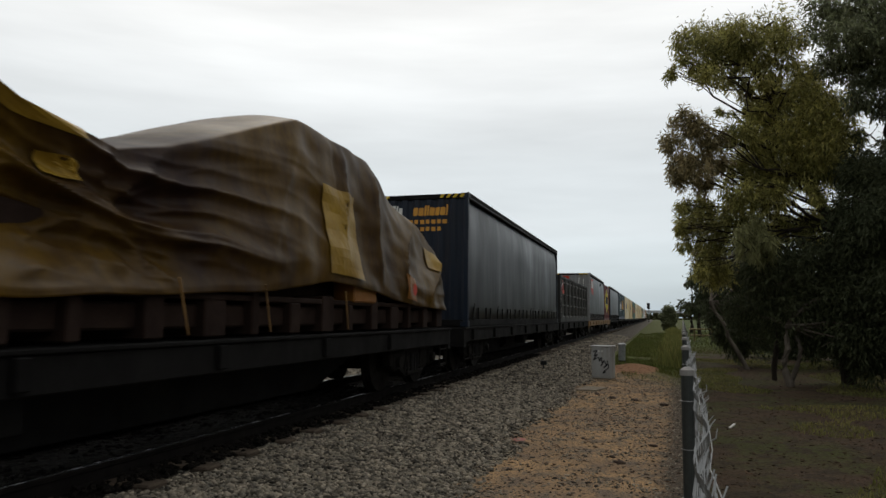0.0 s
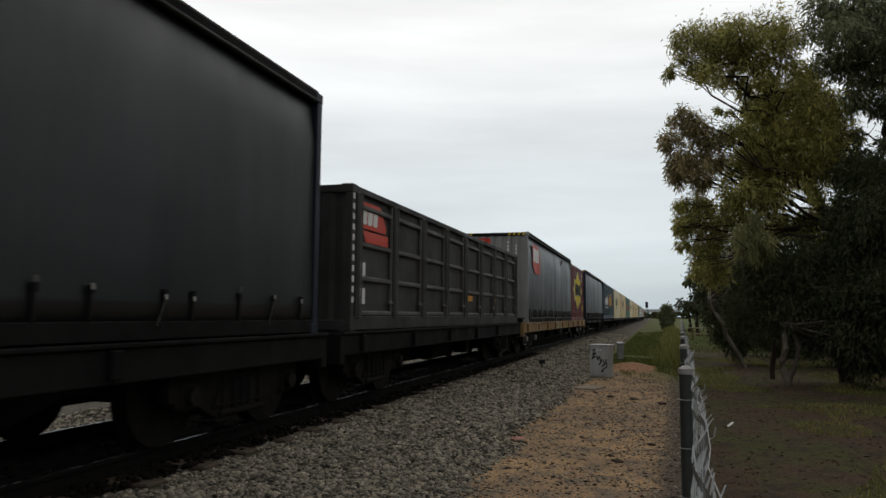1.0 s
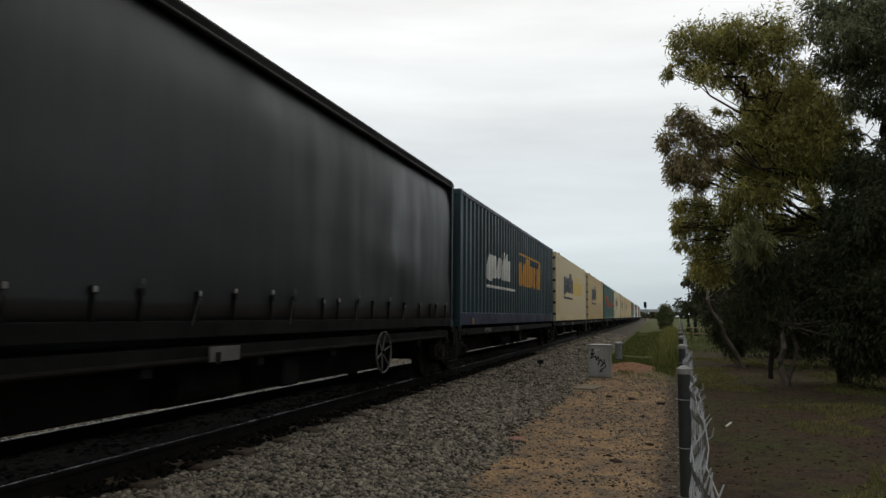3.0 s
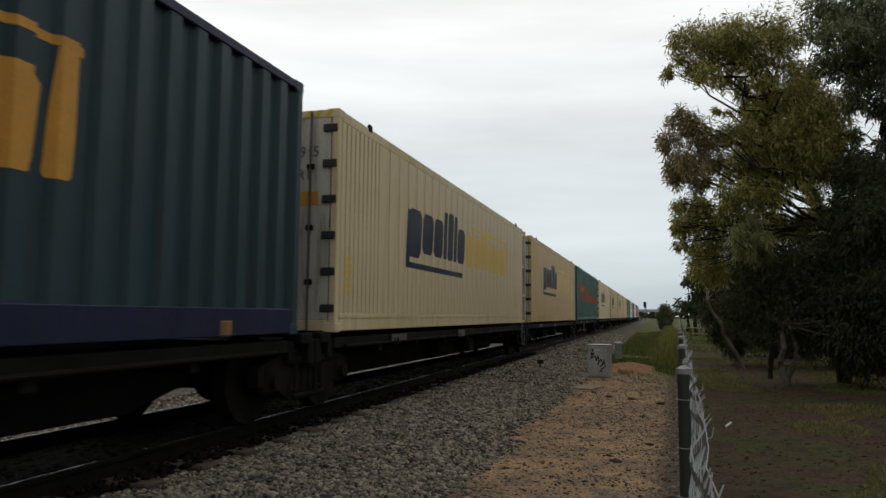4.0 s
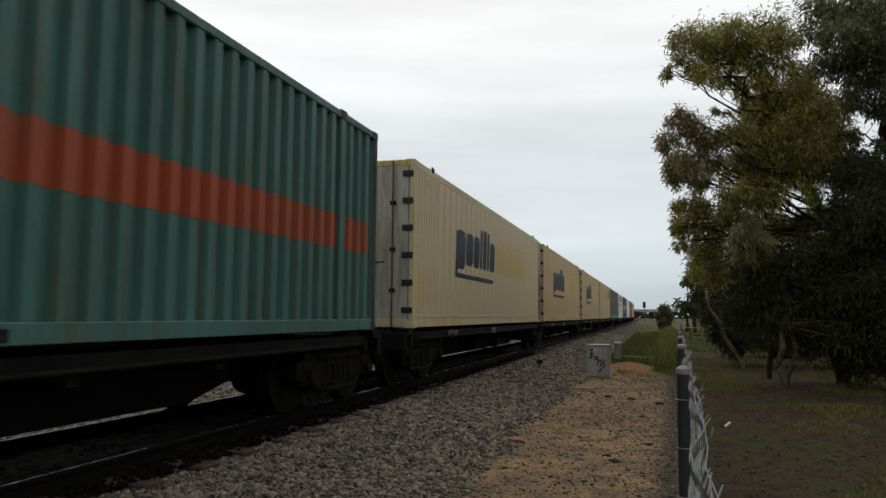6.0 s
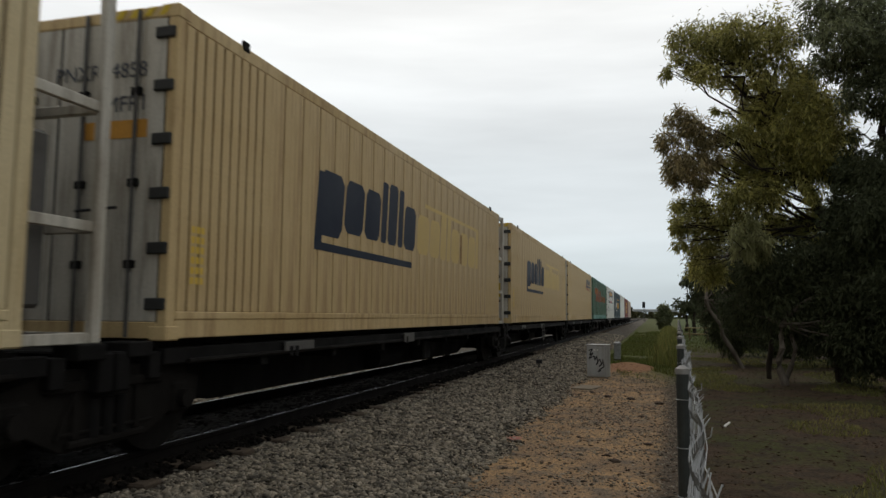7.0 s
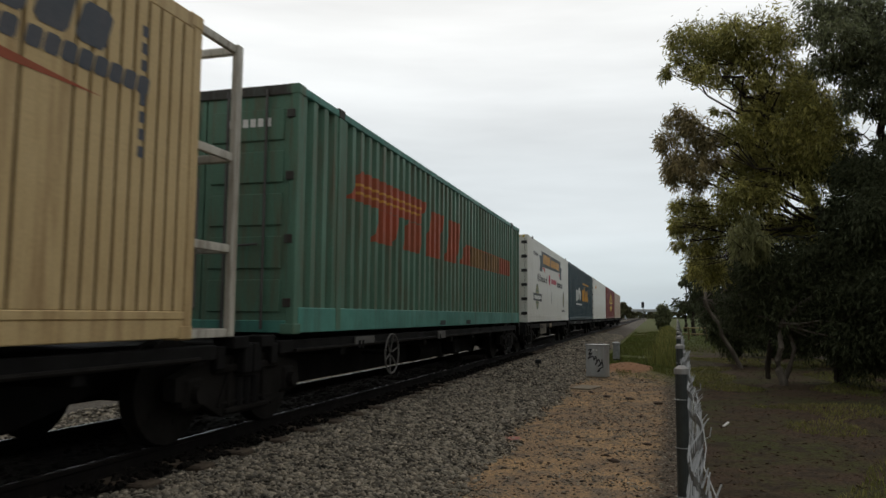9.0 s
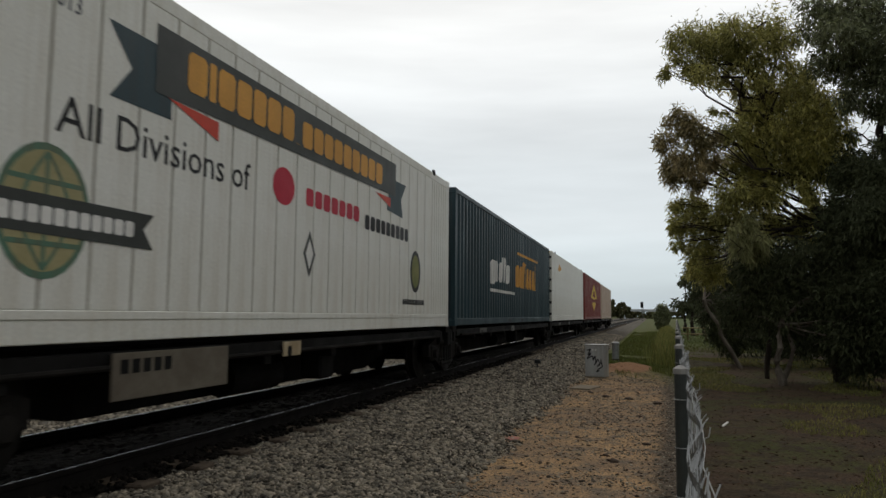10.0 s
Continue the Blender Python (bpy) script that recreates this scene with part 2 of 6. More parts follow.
    "drygrass": mat("dry_grass_blade", (0.21, 0.19, 0.065), (0.11, 0.13, 0.035), 0.7, 0.5, 20, 0.0, island=0.4, spec=0.1, thin=0.3),
    "litter": mat("bark_litter", (0.085, 0.056, 0.036), (0.036, 0.025, 0.018), 0.95, 3, 30, 0.3, island=0.6, spec=0.05),
    "timber": mat("weathered_timber", (0.256, 0.2, 0.096), (0.192, 0.144, 0.072), 0.8, 3, 40, 0.2),
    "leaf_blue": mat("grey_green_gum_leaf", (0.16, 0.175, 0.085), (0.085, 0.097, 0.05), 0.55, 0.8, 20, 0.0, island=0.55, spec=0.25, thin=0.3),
    "railblue": mat("deep_blue_rail_paint", (0.012, 0.019, 0.06), (0.009, 0.013, 0.04), 0.5, 1.2, 40, 0.05, dirt=(0.03, 0.02, 0.016), dirt_amount=0.6),
    "globe": mat("pale_olive_disc_paint", (0.36, 0.32, 0.17), (0.28, 0.25, 0.12), 0.5, 2, 40, 0.05),
    "sealant": mat("brown_sealant", (0.36, 0.22, 0.075), (0.22, 0.13, 0.05), 0.7, 4, 40, 0.3),
    "railteal": mat("bright_teal_rail_paint", (0.085, 0.27, 0.215), (0.06, 0.19, 0.155), 0.55, 1.2, 40, 0.05, dirt=(0.06, 0.05, 0.04), dirt_amount=0.6),
    "grimepost": mat("grimy_rusted_post", (0.06, 0.058, 0.05), (0.035, 0.026, 0.021), 0.7, 2.5, 40, 0.15, stretch=(1, 1, 0.5), dirt=(0.09, 0.11, 0.095), dirt_amount=0.7),
    "dullplate": mat("stained_class_plate", (0.13, 0.112, 0.085), (0.085, 0.07, 0.052), 0.7, 2, 40, 0.1),
    "palepaint": mat("worn_pale_sill_paint", (0.40, 0.33, 0.22), (0.28, 0.21, 0.12), 0.6, 2, 40, 0.1, dirt=(0.1, 0.07, 0.04), dirt_amount=0.6),
    "beige": mat("faded_beige_paint", (0.50, 0.40, 0.32), (0.42, 0.32, 0.25), 0.55, 0.8, 40, 0.05, dirt=(0.25, 0.16, 0.1), dirt_amount=0.5),
    "farleaf": mat("far_leaf", (0.075, 0.085, 0.035), (0.11, 0.1, 0.045), 0.7, 0.2, 10, 0.0, island=0.4),
    "bridge": mat("far_concrete", (0.4, 0.42, 0.43), (0.33, 0.35, 0.36), 0.9, 0.3, 5, 0.1),
}


def ground_material():
    """Trodden orange dirt by the track, grass further along, bark litter beyond the fence."""
    m = bpy.data.materials.new("ground_soil")
    m.use_nodes = True
    n, l = m.node_tree.nodes, m.node_tree.links
    p = n["Principled BSDF"]
    p.inputs["Roughness"].default_value = 0.95
    p.inputs["Specular IOR Level"].default_value = 0.1
    co = n.new("ShaderNodeTexCoord")

    def noise_of(scale, detail=6, rough=0.65):
        x = n.new("ShaderNodeTexNoise")
        x.inputs["Scale"].default_value, x.inputs["Detail"].default_value, x.inputs["Roughness"].default_value = scale, detail, rough
        l.new(co.outputs["Object"], x.inputs[0])
        return x.outputs["Fac"]

    def ramp(v, a, b):
        x = n.new("ShaderNodeMapRange")
        x.interpolation_type = "SMOOTHSTEP"
        x.inputs[1].default_value, x.inputs[2].default_value = a, b
        l.new(v, x.inputs[0])
        return x.outputs[0]

    def mixed(f, a, b):
        x = n.new("ShaderNodeMix")
        x.data_type = "RGBA"
        l.new(f, x.inputs[0])
        for sock, v in ((x.inputs[6], a), (x.inputs[7], b)):
            if isinstance(v, tuple):
                sock.default_value = (*v, 1)
            else:
                l.new(v, sock)
        return x.outputs[2]

    def maths(op, a, b):
        x = n.new("ShaderNodeMath")
        x.operation = op
        for sock, v in zip(x.inputs, (a, b)):
            if isinstance(v, (int, float)):
                sock.default_value = v
            else:
                l.new(v, sock)
        return x.outputs[0]

    s = n.new("ShaderNodeSeparateXYZ")
    l.new(co.outputs["Object"], s.inputs[0])
    coarse, mid, fine, grit = noise_of(0.55), noise_of(2.6), noise_of(24, 5), noise_of(75, 3)
    dirt = mixed(ramp(coarse, 0.4, 0.62), (0.40, 0.255, 0.13), (0.27, 0.178, 0.105))
    dirt = mixed(ramp(mid, 0.46, 0.64), dirt, (0.18, 0.138, 0.098))
    dirt = mixed(ramp(fine, 0.5, 0.62), dirt, (0.10, 0.074, 0.054))
    dirt = mixed(ramp(grit, 0.52, 0.64), dirt, (0.065, 0.055, 0.046))
    soil = mixed(ramp(mid, 0.4, 0.62), (0.055, 0.07, 0.018), (0.085, 0.08, 0.03))
    lit = mixed(ramp(coarse, 0.42, 0.6), (0.066, 0.043, 0.028), (0.052, 0.054, 0.018))
    lit = mixed(ramp(mid, 0.5, 0.62), lit, (0.04, 0.03, 0.02))
    lit = mixed(ramp(fine, 0.5, 0.62), lit, (0.022, 0.016, 0.011))
    wob = maths("MULTIPLY", maths("SUBTRACT", mid, 0.5), 3.0)
    green = ramp(maths("ADD", maths("ADD", s.outputs[1], maths("MULTIPLY", wob, 3.0)), maths("MULTIPLY", s.outputs[0], 2.5)), 17.0, 24.0)
    base = mixed(green, dirt, soil)
    # bare red spoil heap by the cabinet
    hx = maths("POWER", maths("MULTIPLY", maths("ADD", s.outputs[0], 0.72), 1.25), 2.0)
    hy = maths("POWER", maths("MULTIPLY", maths("SUBTRACT", s.outputs[1], 23.2), 0.5), 2.0)
    heap = ramp(maths("ADD", maths("ADD", hx, hy), maths("MULTIPLY", wob, 0.3)), 1.15, 0.6)
    base = mixed(heap, base, mixed(ramp(fine, 0.45, 0.6), (0.26, 0.135, 0.07), (0.15, 0.085, 0.05)))
    # dark gritty verge along the fence
    off = maths("ADD", maths("SUBTRACT", s.outputs[0], maths("MULTIPLY", s.outputs[1], 0.0325)), maths("MULTIPLY", wob, 0.12))
    base = mixed(ramp(off, -0.42, -0.1), base, mixed(green, mixed(ramp(fine, 0.42, 0.58), (0.11, 0.083, 0.06), (0.05, 0.04, 0.031)), soil))
    over = ramp(off, 0.0, 0.16)
    lawn = ramp(maths("ADD", s.outputs[1], wob), 34.0, 48.0)
    base = mixed(over, base, mixed(lawn, lit, (0.06, 0.075, 0.025)))
    l.new(base, p.inputs["Base Color"])
    h = maths("ADD", fine, maths("MULTIPLY", mid, 1.5))
    bp = n.new("ShaderNodeBump")
    bp.inputs["Strength"].default_value, bp.inputs["Distance"].default_value = 0.8, 0.03
    l.new(h, bp.inputs["Height"])
    l.new(bp.outputs[0], p.inputs["Normal"])
    return m


M["ground"] = ground_material()


# ---- building helpers ----
def part(name, bm, material, parent, label=""):
    """One mesh under a thing or under a part."""
    if isinstance(bm, bmesh.types.BMesh):
        me = bpy.data.meshes.new(name)
        bm.to_mesh(me)
        bm.free()
        me.materials.append(M[material])
    else:
        me = bm
    ob = new(name, me)
    ob.parent = parent
    if label:
        ob["label"] = label
    return ob


def thing(name, at, label, category, group=""):
    ob = new(name)
    ob.matrix_basis = at
    return tagged(ob, label, category, group)


def box(bm, x0, y0, z0, x1, y1, z1, bevel=0.0):
    r = bmesh.ops.create_cube(bm, size=1, matrix=Matrix.Translation(((x0 + x1) / 2, (y0 + y1) / 2, (z0 + z1) / 2)) @ Matrix.Diagonal((abs(x1 - x0), abs(y1 - y0), abs(z1 - z0), 1)))
    if bevel:
        es = list({e for v in r["verts"] for e in v.link_edges})
        bmesh.ops.bevel(bm, geom=es, offset=bevel, segments=1, affect="EDGES")
    return bm


def boxes(*rows, bevel=0.0):
    bm = bmesh.new()
    for r in rows:
        box(bm, *r, bevel=bevel)
    return bm


def rod(bm, a, b, r, r2=None, seg=10):
    a, b = Vector(a), Vector(b)
    d = b - a
    m = Matrix.Translation((a + b) / 2) @ d.to_track_quat("Z", "Y").to_matrix().to_4x4()
    bmesh.ops.create_cone(bm, cap_ends=True, segments=seg, radius1=r, radius2=r if r2 is None else r2, depth=d.length, matrix=m)
    return bm


def rods(rows, seg=8):
    bm = bmesh.new()
    for a, b, r in rows:
        rod(bm, a, b, r, seg=seg)
    return bm


def ring(bm, centre, axis, R, r, n=28, k=6):
    """A torus round an axis ('x' or 'y')."""
    vs = []
    for i in range(n):
        a = 2 * math.pi * i / n
        row = []
        for j in range(k):
            b = 2 * math.pi * j / k
            u, w = (R + r * math.cos(b)) * math.cos(a), (R + r * math.cos(b)) * math.sin(a)
            o = r * math.sin(b)
            v = (o, u, w) if axis == "x" else (u, o, w)
            row.append(bm.verts.new(Vector(centre) + Vector(v)))
        vs.append(row)
    for i in range(n):
        for j in range(k):
            bm.faces.new((vs[i][j], vs[(i + 1) % n][j], vs[(i + 1) % n][(j + 1) % k], vs[i][(j + 1) % k]))
    return bm


def mesh_from(name, verts, faces, material):
    me = bpy.data.meshes.new(name)
    me.from_pydata(verts, [], faces)
    me.materials.append(M[material])
    return me


# ---- corrugated sheet: the profile is a row of (along, depth) ----
def profile(a, b, pitch, depth, flat=0.3):
    """Trapezoid ribs from a to b; depth is measured inwards."""
    n = max(1, round((b - a) / pitch))
    p = (b - a) / n
    rows = []
    for i in range(n):
        y = a + i * p
        rows += [(y, 0.0), (y + p * flat, 0.0), (y + p * 0.5, depth), (y + p * (0.5 + flat), depth)]
    return rows + [(b, 0.0)]


def sheet(rows, z0, z1, x, side, axis="y", thick=0.03):
    """A folded sheet with thickness; side is the outward sign."""
    bm = bmesh.new()

    def v(u, d, z):
        w = x - side * d
        return bm.verts.new((w, u, z) if axis == "y" else (u, w, z))
    cols = [(v(u, d, z0), v(u, d, z1), v(u, d + thick, z0), v(u, d + thick, z1)) for u, d in rows]
    for p, q in zip(cols, cols[1:]):
        bm.faces.new((p[0], q[0], q[1], p[1]))
        bm.faces.new((p[2], p[3], q[3], q[2]))
        bm.faces.new((p[1], q[1], q[3], p[3]))
        bm.faces.new((p[0], p[2], q[2], q[0]))
    bm.faces.new((cols[0][0], cols[0][1], cols[0][3], cols[0][2]))
    bm.faces.new((cols[-1][0], cols[-1][2], cols[-1][3], cols[-1][1]))
    bmesh.ops.recalc_face_normals(bm, faces=bm.faces)
    return bm


def depth_at(rows, u):
    for (a, p), (b, q) in zip(rows, rows[1:]):
        if a <= u <= b:
            return p + (q - p) * (u - a) / max(b - a, 1e-6)
    return 0.0


def painted(shapes, x, rows=None, proud=0.004, axis="y"):
    """Paint on a side: outlines in (along, up), folded over the sheet's ribs; or on an end, facing the camera's way."""
    bm = bmesh.new()
    for pts in shapes:
        bm.faces.new([bm.verts.new((0, u, w)) for u, w in pts])
    if rows:
        lo, hi = min(u for s in shapes for u, w in s), max(u for s in shapes for u, w in s)
        for u, d in rows:
            if lo < u < hi:
                bmesh.ops.bisect_plane(bm, geom=bm.verts[:] + bm.edges[:] + bm.faces[:], plane_co=(0, u, 0), plane_no=(0, 1, 0))
    bm.normal_update()
    bmesh.ops.triangulate(bm, faces=bm.faces)
    for v in bm.verts:
        d = depth_at(rows, v.co.y) if rows else 0.0
        if axis == "y":
            v.co.x = x - d + proud
        else:
            v.co = Vector((v.co.y, x + d - proud, v.co.z))
    bmesh.ops.recalc_face_normals(bm, faces=bm.faces)
    want = Vector((1, 0, 0)) if axis == "y" else Vector((0, -1, 0))
    for f in bm.faces:
        if f.normal.dot(want) < 0:
            f.normal_flip()
    return bm


def quad(u0, w0, u1, w1, slant=0.0):
    return [(u0, w0), (u1, w0), (u1 + slant, w1), (u0 + slant, w1)]


def blocks(u0, w0, height, plan, slant=0.06, gap=0.06):
    """A word's worth of plain blocks: each (width, low, high) in parts of the height."""
    out, u = [], u0
    for wd, lo, hi in plan:
        w = wd * height
        c = min(w, (hi - lo) * height) * 0.16
        a, b = w0 + lo * height, w0 + hi * height
        k0, k1 = slant * lo, slant * hi
        out.append([(u + c + k0, a), (u + w - c + k0, a), (u + w + k0, a + c), (u + w + k1, b - c), (u + w - c + k1, b), (u + c + k1, b), (u + k1, b - c), (u + k0, a + c)])
        u += w + gap * height
    return out


def oval(cu, cw, ru, rw, n=24):
    return [(cu + ru * math.cos(2 * math.pi * i / n), cw + rw * math.sin(2 * math.pi * i / n)) for i in range(n)]


def lettering(name, text, size, material, parent, at, end=False, squeeze=1.0):
    """Words with the built-in font, on a side (facing +x) or on an end (facing -y)."""
    cu = bpy.data.curves.new("words", "FONT")
    cu.body, cu.size, cu.extrude, cu.resolution_u = text, size, 0.002, 2
    ob = bpy.data.objects.new("words", cu)
    me = bpy.data.meshes.new_from_object(ob)
    bpy.data.objects.remove(ob)
    me.materials.clear()
    me.materials.append(M[material])
    me.transform(Matrix.Translation(at) @ pose(0, 0, 0, 90, 0, 0 if end else 90) @ Matrix.Diagonal((squeeze, 1, 1, 1)))
    o = new(name, me)
    o.parent = parent
    return o


# ---- ground: one sheet to the horizon ----
def lump(x, y, s):
    return noise.noise((x * s, y * s, 3.1))


def ground_height(x, y):
    z = 0.035 * lump(x, y, 0.6) + 0.012 * lump(x, y, 3.0)
    d2 = ((x + 0.75) / 1.0) ** 2 + ((y - 23.2) / 2.2) ** 2      # low spoil heap behind the cabinet
    z += 0.22 * math.exp(-d2 * 1.6)
    if y > 45:
        z *= max(0.0, 1 - (y - 45) / 30)
    return z if x > -3 else z * max(0.0, 1 - (-3 - x) / 1.5)


def steps(*spans):
    out = []
    for a, b, n in spans:
        out += [a + (b - a) * i / n for i in range(n)]
    return out + [spans[-1][1]]


def build_ground():
    xs = steps((-1500, -60, 8), (-60, -3, 10), (-3, 3, 50), (3, 9, 24), (9, 60, 10), (60, 1500, 8))
    ys = steps((-1500, -300, 4), (-300, -60, 6), (-60, 2, 6), (2, 14, 90), (14, 34, 80), (34, 80, 40), (80, 300, 12), (300, 3000, 10))
    vs = [(x, y, ground_height(x, y)) for y in ys for x in xs]
    w = len(xs)
    fs = [(j * w + i, j * w + i + 1, (j + 1) * w + i + 1, (j + 1) * w + i) for j in range(len(ys) - 1) for i in range(w - 1)]
    me = mesh_from("ground", vs, fs, "ground")
    for f in me.polygons:
        f.use_smooth = True
    tagged(new("ground", me), "trodden orange dirt with grass and bark litter", "ground", kind="structure")


build_ground()


def bed_height(x, y):
    """The ballast shoulder's cross-section, about the track's centre."""
    a = abs(x - XC)
    wob = 0.12 * lump(x, y, 0.5)
    foot = 3.05 + 1.3 * wob
    if a < 1.5:
        z = 0.262
    elif a < foot:
        k = (a - 1.5) / (foot - 1.5)
        z = 0.242 * (1 - k) ** 1.0 + 0.02
    elif x < XC:
        z = 0.03
    else:
        z = 0.02 - 0.25 * (a - foot)
    return z + 0.02 * lump(x, y, 2.2)


def build_ballast():
    xs = steps((XC - 16, XC - 3.9, 10), (XC - 3.9, XC - 1.5, 8), (XC - 1.5, XC + 1.5, 8), (XC + 1.5, XC + 3.9, 20))
    ys = steps((-260, -20, 12), (-20, 2, 8), (2, 30, 120), (30, 90, 60), (90, 900, 40))
    vs = [(x, y, bed_height(x, y)) for y in ys for x in xs]
    w = len(xs)
    fs = [(j * w + i, j * w + i + 1, (j + 1) * w + i + 1, (j + 1) * w + i) for j in range(len(ys) - 1) for i in range(w - 1)]
    me = mesh_from("ballast_bed", vs, fs, "bed")
    bed = tagged(new("ballast_bed", me), "grey crushed stone ballast bed under the track", "ballast", kind="structure")
    # dark strip below the train: its shade is coloured in, over some oil
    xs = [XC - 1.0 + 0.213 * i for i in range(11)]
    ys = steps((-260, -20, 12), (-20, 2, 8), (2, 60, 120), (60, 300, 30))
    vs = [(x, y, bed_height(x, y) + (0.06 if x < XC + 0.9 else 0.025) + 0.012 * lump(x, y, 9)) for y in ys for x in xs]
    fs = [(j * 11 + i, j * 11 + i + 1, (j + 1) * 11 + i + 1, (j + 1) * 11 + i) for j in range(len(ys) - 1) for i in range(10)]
    part("shaded_ballast", mesh_from("shaded_ballast", vs, fs, "oily_shaded"), "oily_shaded", bed, "ballast blackened by oil and brake dust, with train shade in its colour")


build_ballast()


def scatter(name, material, spots, sizes, flat, rng, label, category):
    """Many small stones in one mesh: squashed, jittered icosahedra, one island each."""
    g = (1 + 5 ** 0.5) / 2
    base = np.array([(-1, g, 0), (1, g, 0), (-1, -g, 0), (1, -g, 0), (0, -1, g), (0, 1, g), (0, -1, -g), (0, 1, -g), (g, 0, -1), (g, 0, 1), (-g, 0, -1), (-g, 0, 1)]) / 1.9
    tri = np.array([(0, 11, 5), (0, 5, 1), (0, 1, 7), (0, 7, 10), (0, 10, 11), (1, 5, 9), (5, 11, 4), (11, 10, 2), (10, 7, 6), (7, 1, 8), (3, 9, 4), (3, 4, 2), (3, 2, 6), (3, 6, 8), (3, 8, 9), (4, 9, 5), (2, 4, 11), (6, 2, 10), (8, 6, 7), (9, 8, 1)])
    n = len(spots)
    v = base[None] * (1 + rng.uniform(-0.5, 0.45, (n, 12, 1)))
    v = v + rng.uniform(-0.26, 0.26, v.shape)
    v = v * np.stack([rng.uniform(0.8, 1.45, n), rng.uniform(0.5, 0.95, n), rng.uniform(flat, flat + 0.35, n)], 1)[:, None]
    tilt, turn = rng.uniform(-0.6, 0.6, n), rng.uniform(0, 6.28, n)
    c, s = np.cos(tilt)[:, None], np.sin(tilt)[:, None]
    y, z = v[..., 1] * c - v[..., 2] * s, v[..., 1] * s + v[..., 2] * c
    c, s = np.cos(turn)[:, None], np.sin(turn)[:, None]
    x, y = v[..., 0] * c - y * s, v[..., 0] * s + y * c
    v = np.stack([x, y, z], -1) * sizes[:, None, None] + spots[:, None]
    f = tri[None] + 12 * np.arange(n)[:, None, None]
    me = bpy.data.meshes.new(name)
    me.vertices.add(n * 12)
    me.vertices.foreach_set("co", v.ravel())
    me.loops.add(n * 60)
    me.loops.foreach_set("vertex_index", f.ravel().astype(np.int32))
    me.polygons.add(n * 20)
    me.polygons.foreach_set("loop_start", np.arange(0, n * 60, 3, dtype=np.int32))
    me.update(calc_edges=True)
    me.materials.append(M[material])
    return tagged(new(name, me), label, category, kind="stuff")


rng = np.random.default_rng(4)


def stones():
    pts, size = [], []
    for (x0, x1, y0, y1, n, a, b) in ((-4.0, -1.5, 3.6, 9, 27000, 0.014, 0.036), (-4.05, -1.4, 9, 16, 19000, 0.018, 0.042), (-4.3, -1.5, 16, 30, 14000, 0.026, 0.05),
                                      (-4.3, -2.0, 30, 60, 7000, 0.05, 0.08), (-9.0, -6.0, 2, 26, 9000, 0.03, 0.055)):
        for _ in range(n):
            x, y = rng.uniform(x0, x1), rng.uniform(y0, y1)
            if XC < x < XC + 1.3 and abs((y - 1.1) % 0.72 - 0.36) < 0.13:
                continue                 # sleeper ends stay bare
            edge = x - (XC + 3.05)
            edge += 0.35 * noise.noise((x * 0.8, y * 0.7, 5.0))
            if edge > 0 and rng.uniform() < edge * 2.2 + 0.2:
                continue
            pts.append((x, y, max(bed_height(x, y), ground_height(x, y)) + rng.uniform(-0.004, 0.012)))
            size.append(rng.uniform(a, b))
    # stones of the dark strip, with the train's shade in their colour
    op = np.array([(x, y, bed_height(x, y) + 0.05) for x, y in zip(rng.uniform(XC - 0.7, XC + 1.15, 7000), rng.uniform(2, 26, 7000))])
    scatter("track_stones", "oily_shaded", op, rng.uniform(0.02, 0.045, 7000), 0.45, rng, "oil-stained stones between the rails, coloured black for the train shade", "ballast")
    scatter("ballast_stones", "stone", np.array(pts), np.array(size), 0.45, rng, "loose grey and brown crushed ballast stones", "ballast")
    pts, size = [], []
    for _ in range(20000):
        y = 3.4 + 18 * rng.uniform() ** 1.4
        x = rng.uniform(-2.3, 0.1 + 0.0325 * y)
        verge = x > -0.3 + 0.0325 * y + 0.12 * noise.noise((x, y * 0.8, 2))
        if not verge and noise.noise((x * 0.9, y * 0.9, 7)) < 0.08 and rng.uniform() < 0.72:
            continue
        pts.append((x, y, ground_height(x, y) + 0.002))
        size.append(rng.uniform(0.005, 0.018) * (1.6 if rng.uniform() < 0.06 else 1))
    scatter("pebbles", "stone", np.array(pts), np.array(size), 0.4, rng, "small loose pebbles trodden into the dirt", "pebbles")
    pts, size = [], []
    for _ in range(9000):
        y = 4 + 26 * rng.uniform() ** 1.3
        x = 0.2 + 0.033 * y + 7 * rng.uniform() if rng.uniform() < 0.8 else rng.uniform(-2.0, 0.2)
        pts.append((x, y, ground_height(x, y) + 0.002))
        size.append(rng.uniform(0.008, 0.03))
    scatter("bark_litter", "litter", np.array(pts), np.array(size), 0.1, rng, "brown bark and leaf litter under the trees", "litter")


stones()


def blades(name, material, spots, heights, width, lean, label):
    """Grass: one bent two-piece blade for each spot."""
    n = len(spots)
    turn = rng.uniform(0, 6.28, n)
    d = np.stack([np.cos(turn), np.sin(turn), np.zeros(n)], 1)
    s = np.stack([-np.sin(turn), np.cos(turn), np.zeros(n)], 1) * (width * heights)[:, None]
    up = np.stack([np.zeros(n), np.zeros(n), heights], 1)
    l = (rng.uniform(0.1, lean, n) * heights)[:, None] * d
    v = np.stack([spots - s, spots + s, spots + 0.55 * up + 0.35 * l + s * 0.7, spots + 0.55 * up + 0.35 * l - s * 0.7, spots + up + l], 1)
    f = []
    for i in range(n):
        f += [(5 * i, 5 * i + 1, 5 * i + 2, 5 * i + 3), (5 * i + 3, 5 * i + 2, 5 * i + 4)]
    me = mesh_from(name, v.reshape(-1, 3).tolist(), f, material)
